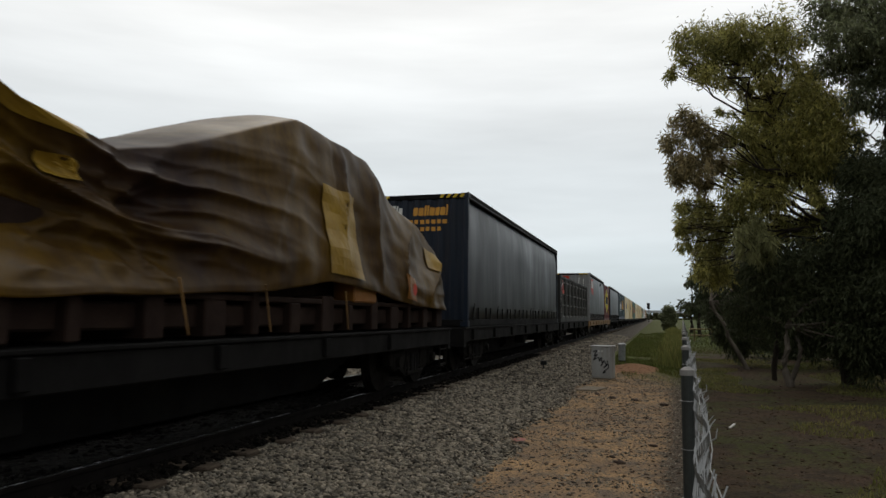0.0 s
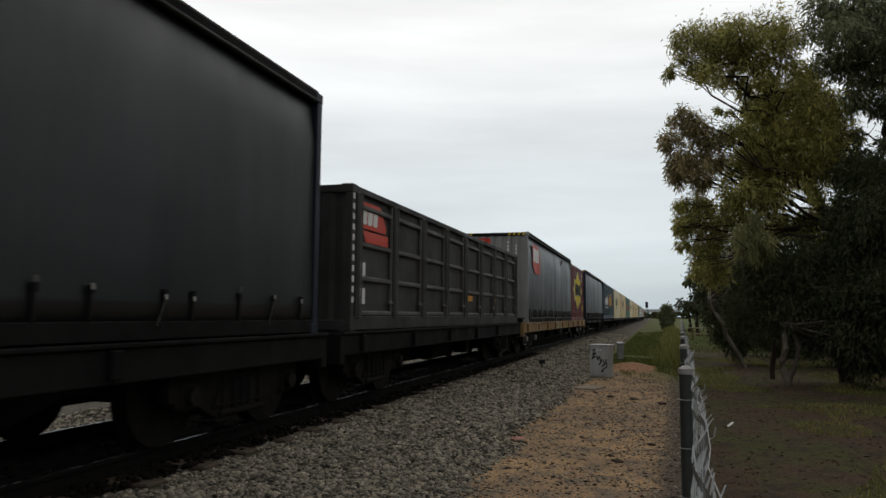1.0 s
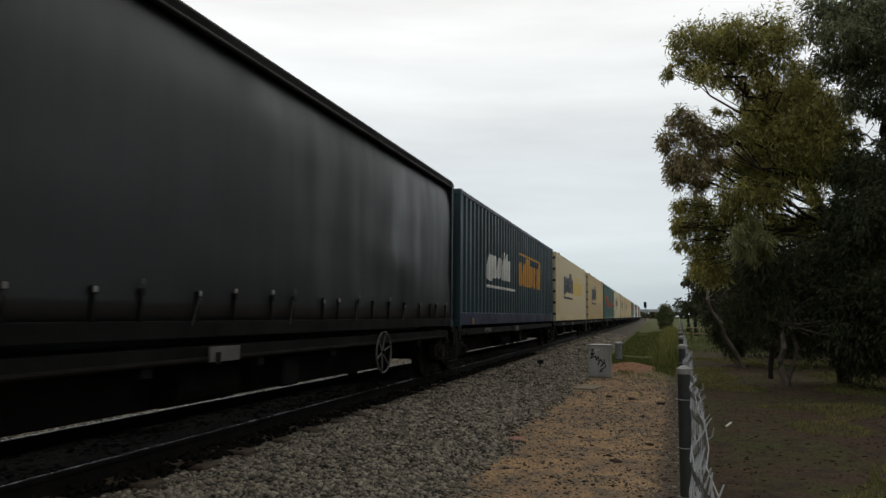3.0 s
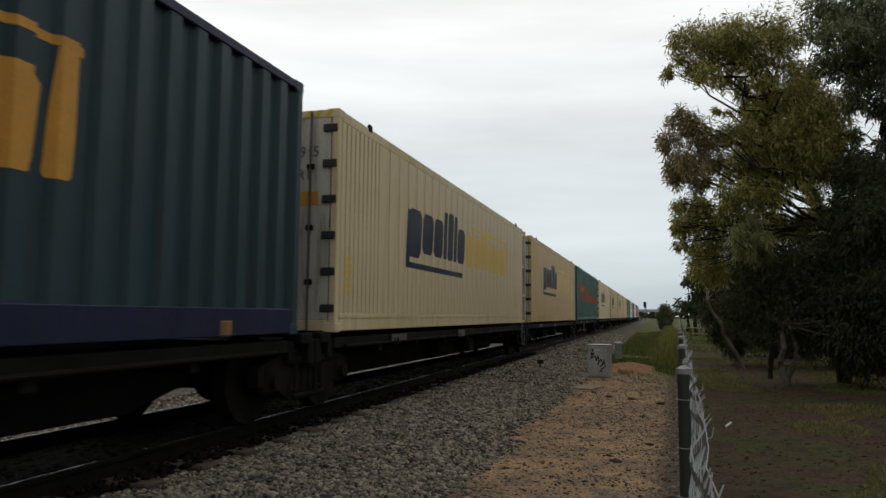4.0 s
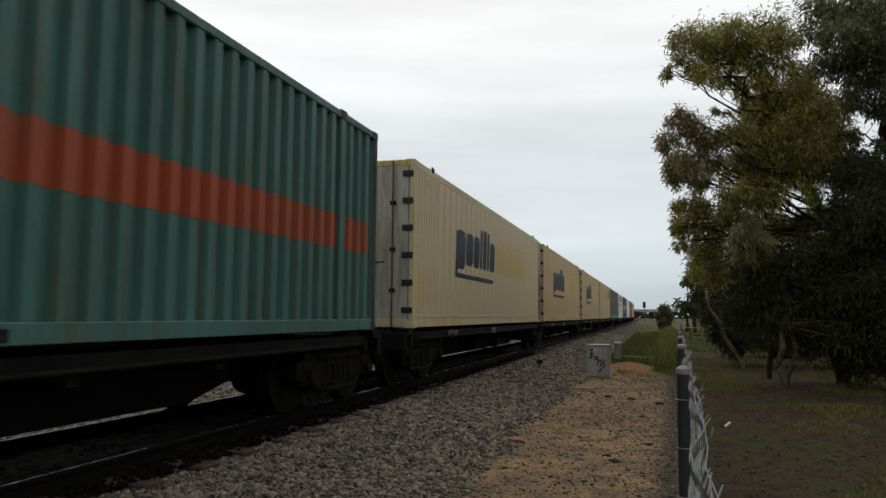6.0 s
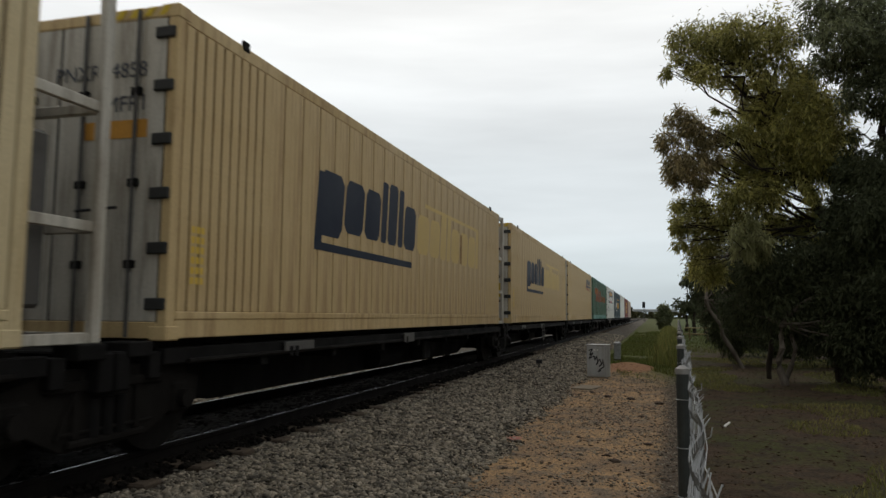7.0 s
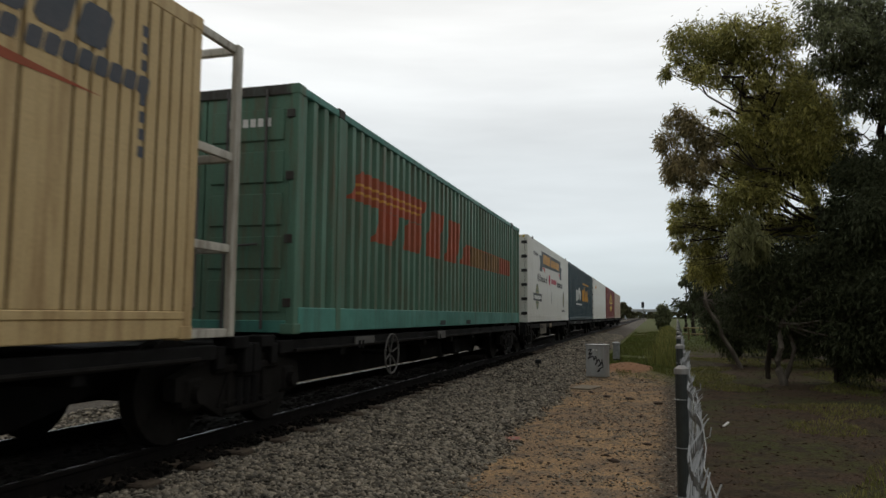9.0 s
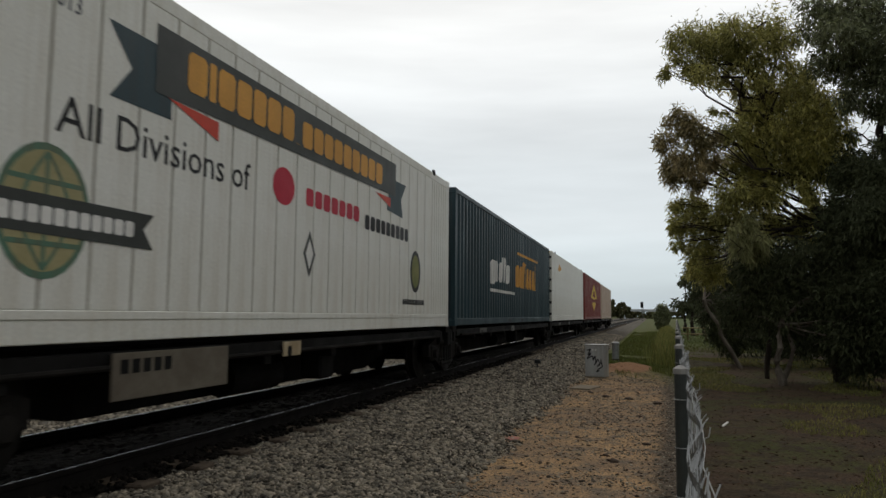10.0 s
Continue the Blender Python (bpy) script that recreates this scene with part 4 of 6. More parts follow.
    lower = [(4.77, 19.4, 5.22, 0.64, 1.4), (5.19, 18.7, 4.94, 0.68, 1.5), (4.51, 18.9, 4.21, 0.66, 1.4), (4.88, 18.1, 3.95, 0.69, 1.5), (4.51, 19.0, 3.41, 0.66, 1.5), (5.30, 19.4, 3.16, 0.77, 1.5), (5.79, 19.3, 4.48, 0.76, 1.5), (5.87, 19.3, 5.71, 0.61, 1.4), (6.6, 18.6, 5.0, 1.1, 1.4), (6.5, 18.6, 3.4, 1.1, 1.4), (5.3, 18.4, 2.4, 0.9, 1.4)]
    tree("gum_tree", (6.0, 19.2, 0), (5.8, 19.2, 3.6), lower, "dark broad gum tree with a dense crown, lower leaves coloured for shade", leaf="leaf_dark", per=5600, trunk=0.24, seed=5, extra=[("leaf_blue", upper)])
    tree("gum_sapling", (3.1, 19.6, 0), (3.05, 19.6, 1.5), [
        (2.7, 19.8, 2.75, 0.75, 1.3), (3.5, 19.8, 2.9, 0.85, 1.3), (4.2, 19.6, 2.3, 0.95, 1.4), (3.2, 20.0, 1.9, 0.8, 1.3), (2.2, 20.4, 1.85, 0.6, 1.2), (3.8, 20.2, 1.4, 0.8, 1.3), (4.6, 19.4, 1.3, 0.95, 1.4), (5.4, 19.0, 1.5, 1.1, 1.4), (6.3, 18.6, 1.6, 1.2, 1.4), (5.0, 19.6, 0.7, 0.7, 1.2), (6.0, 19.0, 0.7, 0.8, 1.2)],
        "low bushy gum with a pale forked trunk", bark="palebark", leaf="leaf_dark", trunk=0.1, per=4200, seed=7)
    tree("gum_sapling", (3.15, 19.7, 0), (3.4, 20.0, 1.9), [(3.3, 20.2, 2.6, 0.4, 0.6)], "slim pale forked gum stem", bark="palebark", leaf="leaf_dark", trunk=0.07, seed=8)
    tree("she_oak", (3.0, 21.4, 0), (2.95, 21.4, 3.0), [(1.97, 18.6, 3.62, 0.29, 1.3), (2.39, 19.0, 3.85, 0.37, 1.3), (2.59, 18.6, 3.54, 0.32, 1.3), (2.10, 18.4, 3.27, 0.32, 1.2), (2.61, 19.0, 3.28, 0.34, 1.2)],
         "pale weeping she-oak with needle foliage", leaf="leaf_pale", per=3000, length=0.2, width=0.08, droop=1.4, trunk=0.08, seed=9)
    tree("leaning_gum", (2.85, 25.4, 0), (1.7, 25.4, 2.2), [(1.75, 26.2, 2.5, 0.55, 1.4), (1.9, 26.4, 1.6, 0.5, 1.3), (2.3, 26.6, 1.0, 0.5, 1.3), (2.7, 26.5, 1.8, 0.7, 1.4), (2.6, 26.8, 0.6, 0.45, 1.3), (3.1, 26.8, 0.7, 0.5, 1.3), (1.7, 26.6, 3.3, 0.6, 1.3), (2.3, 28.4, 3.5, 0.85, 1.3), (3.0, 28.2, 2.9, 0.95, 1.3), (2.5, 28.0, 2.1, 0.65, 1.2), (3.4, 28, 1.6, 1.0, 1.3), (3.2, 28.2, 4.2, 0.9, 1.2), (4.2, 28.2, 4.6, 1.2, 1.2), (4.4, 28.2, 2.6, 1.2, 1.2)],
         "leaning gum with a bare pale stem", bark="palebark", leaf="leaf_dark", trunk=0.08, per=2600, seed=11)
    # first three are unseen, added on the right to block sky light
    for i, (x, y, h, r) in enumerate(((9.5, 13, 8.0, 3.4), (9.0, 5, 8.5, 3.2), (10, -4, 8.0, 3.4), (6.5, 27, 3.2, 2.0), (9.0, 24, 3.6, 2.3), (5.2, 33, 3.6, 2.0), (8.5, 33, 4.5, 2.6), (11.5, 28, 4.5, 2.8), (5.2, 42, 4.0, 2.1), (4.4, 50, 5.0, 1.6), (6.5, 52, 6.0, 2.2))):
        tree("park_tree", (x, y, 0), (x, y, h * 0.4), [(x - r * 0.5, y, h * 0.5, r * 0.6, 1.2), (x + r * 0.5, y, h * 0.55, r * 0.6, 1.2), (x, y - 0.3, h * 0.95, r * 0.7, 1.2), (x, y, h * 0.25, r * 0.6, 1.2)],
             "dark shady park tree behind the gums, three added out of view", leaf="leaf_dark", per=1500, length=0.24, width=0.16, trunk=0.14, seed=20 + i)
    for i, (x, y, h, r) in enumerate(((3.5, 66, 6.0, 1.2), (3.6, 84, 6.5, 1.3), (4.6, 70, 5.5, 1.6), (9.5, 80, 8.0, 3.0), (12, 60, 8.0, 3.2), (12, 44, 7.0, 3.0), (6.0, 78, 7.0, 2.2), (8.5, 66, 7.5, 2.8), (6.4, 95, 7.5, 2.0))):
        tree("park_tree", (x, y, 0), (x, y, h * 0.4), [(x - r * 0.4, y, h * 0.45, r * 0.6, 1.2), (x + r * 0.5, y, h * 0.5, r * 0.65, 1.2), (x, y - 0.3, h * 0.85, r * 0.6, 1.2)],
             "dark park tree in the distance", leaf="leaf_dark", per=420, length=0.4, width=0.22, trunk=0.2, seed=40 + i)
    tree("round_bush", (1.4, 95, 0), (1.4, 95, 0.8), [(1.0, 95, 1.6, 0.7, 1.2), (1.75, 95, 1.7, 0.72, 1.2), (1.4, 94.8, 2.4, 0.75, 1.2), (1.4, 94.6, 0.9, 0.8, 1.2)],
         "round green bush beside the fence line", "bush", leaf="leaf_blue", per=2600, length=0.25, width=0.25, droop=0.2, trunk=0.1, seed=50)
    for i, (x, y, h, r) in enumerate(((-17, 330, 9, 5), (-21, 320, 12, 6), (-13, 345, 8, 5), (-26, 300, 14, 6), (-33, 290, 11, 7), (-42, 300, 10, 8), (-54, 300, 12, 9))):
        tree("far_tree", (x, y, 0), (x, y, h * 0.35), [(x - r * 0.4, y, h * 0.4, r * 0.6, 1), (x + r * 0.45, y, h * 0.45, r * 0.6, 1), (x, y, h * 0.75, r * 0.5, 1)],
             "yellow-green tree far along the line", leaf="farleaf", per=110, length=1.1, width=0.3, droop=0.2, trunk=0.25, seed=60 + i)


trees()


# ---- far end of the line ----
def build_far():
    g = np.random.default_rng(90)
    masses = [(x, 520 + g.uniform(-15, 15), g.uniform(1.5, 3.2), g.uniform(3.5, 5.5), 1.0) for x in np.arange(-190, 120, 6.0)]
    tagged(new("far_woods", leaf_mesh("far_woods", "farleaf", masses, 36, 1.6, 0.4, 0.2, g)), "hazy line of trees on the horizon", "trees", kind="stuff")
    b = thing("road_bridge", pose(0, 430, 0), "pale concrete road bridge over the line", "bridge")
    part("deck", boxes((-70, 0, 4.2, 14, 6, 5.6), bevel=0.1), "bridge", b)
    for x in (-48, -30, -14, 8):
        part("pier", boxes((x - 0.6, 1, -0.2, x + 0.6, 5, 4.2), bevel=0.1), "bridge", b)
    s = thing("railway_signal", pose(-2.4, 230, 0), "dark signal head on a slim mast", "signal")
    part("mast", rods([((0, 0, -0.1), (0, 0, 4.6), 0.07)]), "greysteel", s)
    part("head", boxes((-0.42, -0.1, 4.2, 0.42, 0.1, 6.0), bevel=0.05), "black", s)
    part("ladder", boxes((0.15, 0.1, -0.1, 0.2, 0.15, 4.4), (0.4, 0.1, -0.1, 0.45, 0.15, 4.4)), "greysteel", s)


build_far()


# ---- the train: every load and wagon is keyed with the same even speed ----
MOVERS, WHEELS = [], []
W = 1.22
Z0 = 0.97          # underside of the loads over the rails
WORD = [(0.62, 0.0, 0.78), (0.55, 0.1, 0.78), (0.5, 0.1, 0.78), (0.2, 0.1, 0.98), (0.34, 0.1, 1.0), (0.2, 0.1, 0.98), (0.5, 0.1, 0.78)]
WORD2 = [(0.6, 0.0, 0.75), (0.55, 0.0, 0.75), (0.34, 0.0, 0.95), (0.22, 0.0, 0.95), (0.55, 0.0, 0.75), (0.58, 0.0, 0.75), (0.55, 0.0, 0.75), (0.2, 0.0, 1.0)]


def mover(name, s, label, category, group=""):
    t = thing(name, pose(XC, s, RAIL), label, category, group)
    MOVERS.append((t, s))
    return t


def castings(t, L, z1, material, w=W):
    for x in (-w, w):
        for y in (0, L):
            for z in (Z0, z1):
                sx, sy, sz = (1 if x < 0 else -1), (1 if y == 0 else -1), (1 if z == Z0 else -1)
                part("corner_casting", boxes(tuple(sorted((x - sx * 0.006, x + sx * 0.17)))[:1] + tuple(sorted((y - sy * 0.006, y + sy * 0.18)))[:1] + tuple(sorted((z - sz * 0.006, z + sz * 0.12)))[:1]
                                             + tuple(sorted((x - sx * 0.006, x + sx * 0.17)))[1:] + tuple(sorted((y - sy * 0.006, y + sy * 0.18)))[1:] + tuple(sorted((z - sz * 0.006, z + sz * 0.12)))[1:], bevel=0.012), material, t)


def frame_of(t, L, H, post, rail, w=W, low=0.16, high=0.1):
    z1 = Z0 + H
    for x in (-w, w):
        i = 1 if x < 0 else -1
        for y in (0, L):
            j = 1 if y == 0 else -1
            part("corner_post", boxes((min(x, x + i * 0.1), min(y, y + j * 0.12), Z0 + 0.1, max(x, x + i * 0.1), max(y, y + j * 0.12), z1 - 0.1), bevel=0.01), post, t)
        part("bottom_rail", boxes((min(x, x + i * 0.06), 0.12, Z0 + 0.01, max(x, x + i * 0.06), L - 0.12, Z0 + low), bevel=0.008), rail, t)
        part("top_rail", boxes((min(x, x + i * 0.06), 0.12, z1 - high, max(x, x + i * 0.06), L - 0.12, z1 - 0.004), bevel=0.008), rail, t)
    for y in (0, L):
        j = 1 if y == 0 else -1
        part("end_sill", boxes((-w + 0.1, min(y, y + j * 0.08), Z0 + 0.01, w - 0.1, max(y, y + j * 0.08), Z0 + 0.15), bevel=0.008), rail, t)
        part("header", boxes((-w + 0.1, min(y, y + j * 0.08), z1 - 0.11, w - 0.1, max(y, y + j * 0.08), z1 - 0.004), bevel=0.008), rail, t)
    castings(t, L, z1, post, w)


def roof_of(t, L, H, material, w=W):
    rows = profile(0.1, L - 0.1, 0.4, 0.012)
    bm = bmesh.new()
    cols = [[bm.verts.new((x, u, z)) for x, z in ((-w + 0.05, Z0 + H - 0.03 - d), (w - 0.05, Z0 + H - 0.03 - d), (w - 0.05, Z0 + H - 0.07 - d), (-w + 0.05, Z0 + H - 0.07 - d))] for u, d in rows]
    for p, q in zip(cols, cols[1:]):
        for i in range(4):
            bm.faces.new((p[i], p[(i + 1) % 4], q[(i + 1) % 4], q[i]))
    bm.faces.new(cols[0])
    bm.faces.new(cols[-1][::-1])
    bmesh.ops.recalc_face_normals(bm, faces=bm.faces)
    part("roof", bm, material, t)


def hazard_strip(t, z, w=W):
    for a in (-w + 0.05, w - 0.65):
        for i in range(4):
            part("hazard_stripe", painted([quad(a + 0.15 * i, z - 0.09, a + 0.15 * i + 0.075, z - 0.01, 0.06)], -0.004, axis="x"), "hazard", t)


def ribbed_doors(t, H, material, w=W):
    """Two door leaves with pressed horizontal panels, rods and handles, on the end nearest the camera."""
    for s in (-1, 1):
        a, b = sorted((s * 0.01, s * (w - 0.1)))
        d = part("door", boxes((a, 0.02, Z0 + 0.15, b, 0.06, Z0 + H - 0.11)), material, t)
        for i in range(5):
            z = Z0 + 0.24 + i * (H - 0.4) / 5
            part("door_panel", boxes((a + 0.08, 0.0, z, b - 0.08, 0.021, z + (H - 0.4) / 5 - 0.12), bevel=0.012), material, d)
        for x in (a + 0.3, b - 0.3):
            part("lock_rod", rods([((x, -0.02, Z0 + 0.05), (x, -0.02, Z0 + H - 0.05), 0.017)]), "greysteel", d)
        part("door_handle", rods([((a + 0.3, -0.045, Z0 + 1.0), (a + 0.75, -0.045, Z0 + 1.02), 0.013)]), "greysteel", d)
        for i in range(4):
            z = Z0 + 0.35 + i * (H - 0.7) / 3
            x = s * (w - 0.09)
            part("hinge", boxes((x - 0.05, -0.014, z - 0.05, x + 0.05, 0.02, z + 0.05), bevel=0.006), "grimepost", d)


def corrugated(s, L, H, colour, pitch, depth, label, ends="ribs", low="", post="", skirt=0.2, flat=0.3):
    t = mover("shipping_container", s, label, "shipping container", "containers on the train")
    frame_of(t, L, H, post or colour, low or colour, low=skirt if low else 0.16)
    z0, z1 = Z0 + (skirt if low else 0.16), Z0 + H - 0.1
    rows = profile(0.12, L - 0.12, pitch, depth, flat)
    part("side_panel", sheet(rows, z0, z1, W - 0.012, 1), colour, t)
    part("side_panel", sheet(rows, z0, z1, -W + 0.012, -1), colour, t)
    roof_of(t, L, H, colour)
    er = profile(-W + 0.1, W - 0.1, 0.28, 0.035)
    part("end_panel", sheet(er, Z0 + 0.15, Z0 + H - 0.11, L - 0.015, 1, "x"), colour, t)
    if ends == "ribs":
        part("end_panel", sheet(er, Z0 + 0.15, Z0 + H - 0.11, 0.015, -1, "x"), colour, t)
    else:
        ribbed_doors(t, H, colour)
        for y in (1.22, L - 1.22):      # inner lifting posts of the long box
            part("lifting_post", boxes((W - 0.05, y - 0.08, Z0 + 0.02, W + 0.004, y + 0.08, Z0 + H + 0.004), bevel=0.01), colour, t)
            part("corner_casting", boxes((W - 0.1, y - 0.09, Z0 + H - 0.11, W + 0.01, y + 0.09, Z0 + H + 0.02), bevel=0.012), "grimepost", t)
        part("header_rust", boxes((-W + 0.1, -0.006, Z0 + H - 0.12, W - 0.1, 0.02, Z0 + H), bevel=0.004), "grimepost", t, "rusted dark door header")
    part("floor", boxes((-W + 0.06, 0.08, Z0 + 0.04, W - 0.06, L - 0.08, Z0 + 0.14)), "steel", t)
    for y in (L * 0.42, L * 0.56):
        part("fork_pocket", boxes((W - 0.03, y - 0.18, Z0 + 0.03, W + 0.003, y + 0.18, Z0 + 0.12)), "black", t)
    return t, rows


def paint(t, shapes, material, rows=None, x=W - 0.012, proud=0.004, label="", name="logo", axis="y"):
    for one in shapes:
        o = part(name, painted([one], x, rows, proud, axis), material, t, label)
    return o


def panel_mesh(width, z0, z1, material):
    bm = boxes((-0.02, 0, z0, 0.0, width, z1), bevel=0.006)
    me = bpy.data.meshes.new("panel")
    bm.to_mesh(me)
    bm.free()
    me.materials.append(M[material])
    return me


def reefer(s, L, label, colour="cream", seam="seam", rack=True, H=2.89, fine_end=1.35, codes=()):
    """Insulated box: flat side panels with open seams, narrow ribs at both ends, hinged doors, and a generator frame at the far end."""
    t = mover("refrigerated_container", s, label, "refrigerated container", "containers on the train")
    w = W
    z1 = Z0 + H
    part("core", boxes((-w + 0.02, 0.05, Z0 + 0.1, w - 0.016, L - 0.02, z1 - 0.05)), seam, t)
    frame_of(t, L, H, colour, colour, w, 0.17, 0.14)
    part("sill_strip", boxes((w - 0.05, 0.12, Z0 + 0.17, w + 0.008, L - 0.12, Z0 + 0.24), bevel=0.008), colour, t)
    roof_of(t, L, H, colour, w)
    a, b = 0.12, 0.12 + fine_end
    spans = []
    n = round(fine_end / 0.15)
    spans += [(a + i * fine_end / n, fine_end / n) for i in range(n)]
    mid = L - 2 * (0.12 + fine_end)
    k = round(mid / 0.445)
    spans += [(b + i * mid / k, mid / k) for i in range(k)]
    spans += [(L - 0.12 - fine_end + i * fine_end / n, fine_end / n) for i in range(n)]
    cache = {}
    for y, wd in spans:
        key = round(wd, 3)
        if key not in cache:
            cache[key] = panel_mesh(wd - 0.027, Z0 + 0.24, z1 - 0.14, colour)
        p = part("panel", cache[key], colour, t)
        p.location = (w - 0.001, y + 0.0135, 0)
    part("far_side", boxes((-w, 0.12, Z0 + 0.17, -w + 0.03, L - 0.12, z1 - 0.1)), colour, t)
    part("far_end", boxes((-w + 0.1, L - 0.03, Z0 + 0.15, w - 0.1, L - 0.01, z1 - 0.1), bevel=0.005), colour, t)
    # doors at the near end
    for sd in (-1, 1):
        p, q = sorted((sd * 0.012, sd * (w - 0.1)))
        d = part("door", boxes((p, 0.005, Z0 + 0.15, q, 0.055, z1 - 0.11), bevel=0.008), "enddoor" if colour != "white" else "white", t)
        for x in (p + 0.28, q - 0.28):
            part("lock_rod", rods([((x, -0.02, Z0 + 0.02), (x, -0.02, z1 - 0.03), 0.018)]), "greysteel", d)
            for z in (0.6, 1.3, 2.1):
                part("rod_guide", boxes((x - 0.05, -0.035, Z0 + z, x + 0.05, 0.006, Z0 + z + 0.07), bevel=0.006), "steel", d)
        part("door_handle", rods([((p + 0.28, -0.05, Z0 + 1.1), (p + 0.7, -0.05, Z0 + 1.12), 0.014)]), "black", d)
        for i in range(6):
            z = Z0 + 0.3 + i * (H - 0.55) / 5
            x = sd * (w - 0.1)
            part("hinge", boxes((x - 0.11, -0.028, z - 0.05, x + 0.085, 0.012, z + 0.05), bevel=0.01), "greypost", d)
    part("door_gasket", boxes((-0.011, 0.012, Z0 + 0.15, 0.011, 0.04, z1 - 0.11)), "black", t)
    part("gasket", boxes((w - 0.102, -0.002, Z0 + 0.14, w - 0.09, 0.03, z1 - 0.1)), "black", t)
    hazard_strip(t, z1, w)
    part("lift_pad", boxes((w - 0.02, 1.02, z1 - 0.05, w + 0.015, 1.14, z1 + 0.05), bevel=0.01), "steel", t)
    part("lift_pad", boxes((w - 0.02, L - 1.14, z1 - 0.05, w + 0.015, L - 1.02, z1 + 0.05), bevel=0.01), "steel", t)
    for c in codes:
        for i, line in enumerate(c[1]):
            lettering("lettering", line, 0.2, "inkgrey", t, (c[0] + 0.18 * i, 0.0, Z0 + H - 0.62 - 0.3 * i), True, 0.95)
    if rack:
        g = part("generator_frame", boxes((w - 0.09, L + 0.62, Z0, w - 0.02, L + 0.72, z1), bevel=0.01), "enddoor", t, "open steel frame, dirty white")
        part("frame_post", boxes((-w + 0.02, L + 0.62, Z0, -w + 0.09, L + 0.72, z1), bevel=0.01), "enddoor", g)
        for z in (Z0 + 0.04, Z0 + 0.85, Z0 + 1.75, z1 - 0.05):
            for x in (w - 0.07, -w + 0.07):
                part("frame_bar", boxes((x - 0.025, L - 0.02, z - 0.04, x + 0.025, L + 0.63, z + 0.04), bevel=0.006), "enddoor", g)
            part("frame_bar", boxes((-w + 0.09, L + 0.64, z - 0.04, w - 0.09, L + 0.7, z + 0.04), bevel=0.006), "enddoor", g)
        part("cooling_unit", boxes((-w + 0.2, L, Z0 + 0.25, w - 0.2, L + 0.35, Z0 + 1.5), bevel=0.03), "greysteel", t)
        part("unit_fan_housing", boxes((-w + 0.3, L, Z0 + 1.6, w - 0.3, L + 0.25, Z0 + 2.6), bevel=0.03), "steel", t)
    return t


def pacific_mark(t, ink="inknavy", faint="faintyellow", ink_only=False):
    paint(t, blocks(2.78, 1.98 + 0.18, 1.06, [(a * 1.1, b, c) for a, b, c in WORD], 0.1, 0.055), ink, None, W - 0.001, 0.003, "dark navy painted word mark", "word_mark")
    paint(t, [quad(2.7, 1.97, 6.38, 2.07), quad(2.7, 2.07, 2.9, 2.95, 0.1)], ink, None, W - 0.001, 0.003, name="underline")
    if not ink_only:
        paint(t, blocks(6.65, 2.25, 0.92, [(a * 1.22, b, c) for a, b, c in WORD2], 0.08, 0.08), faint, None, W - 0.001, 0.003, "faded yellow painted word mark", "word_mark")
        paint(t, [quad(7.1, 3.1, 11.2, 3.17)], faint, None, W - 0.001, 0.003, name="overline")


def curtain_sider(s, L, curtain, ends, label, logo=True):
    """Curtain-sided box: ribbed end walls, a slack vinyl curtain on buckles, and a gutter rail over it."""
    t = mover("curtain_container", s, label, "curtain container", "containers on the train")
    H = 2.89
    z1 = Z0 + H
    frame_of(t, L, H, ends, "steel", W, 0.16, 0.1)
    er = profile(-W + 0.1, W - 0.1, 0.29, 0.04)
    part("end_panel", sheet(er, Z0 + 0.15, z1 - 0.11, 0.012, -1, "x"), ends, t, "ribbed end wall")
    part("end_panel", sheet(er, Z0 + 0.15, z1 - 0.11, L - 0.012, 1, "x"), ends, t)
    roof_of(t, L, H, "steel")
    rnd = random.Random(int(s))
    for side in (1, -1):
        bm = bmesh.new()
        ny, nz = int(L / 0.11), 14
        ph = [rnd.uniform(0, 6) for _ in range(4)]
        g = []
        for i in range(ny + 1):
            y = 0.13 + (L - 0.26) * i / ny
            row = []
            for k in range(nz + 1):
                z = Z0 + 0.14 + (H - 0.25) * k / nz
                hang = 0.5 + 0.5 * (1 - k / nz)
                d = 0.003 * math.sin(y * 5.1 + ph[0]) * hang + 0.0015 * math.sin(y * 11.7 + ph[1] + 0.6 * z) * hang + 0.012 * math.sin(y * 1.3 + ph[2]) * math.sin(3.14 * k / nz) + 0.008 * noise.noise((y * 1.5, z * 0.8, s))
                d -= 0.075 * max(0.0, (k / nz - 0.72) / 0.28) ** 2 - 0.012 * noise.noise((y * 0.45, z * 2.2, s + 4.0))
                row.append((side * (W - 0.02 + d), y, z))
            g.append(row)
        outer = [[bm.verts.new(p) for p in r] for r in g]
        inner = [[bm.verts.new((p[0] - side * 0.01, p[1], p[2])) for p in r] for r in g]
        for i in range(ny):
            for k in range(nz):
                bm.faces.new((outer[i][k], outer[i + 1][k], outer[i + 1][k + 1], outer[i][k + 1]))
                bm.faces.new((inner[i][k], inner[i][k + 1], inner[i + 1][k + 1], inner[i + 1][k]))
        for i in range(ny):
            bm.faces.new((outer[i][0], inner[i][0], inner[i + 1][0], outer[i + 1][0]))
        bmesh.ops.recalc_face_normals(bm, faces=bm.faces)
        for f in bm.faces:
            f.smooth = True
        part("curtain", bm, curtain, t, "dark vinyl side curtain")
        x = side * W
        part("gutter_rail", boxes((min(x - side * 0.05, x + side * 0.02), 0.1, z1 - 0.12, max(x - side * 0.05, x + side * 0.02), L - 0.1, z1 - 0.085), bevel=0.01), "greypost", t)
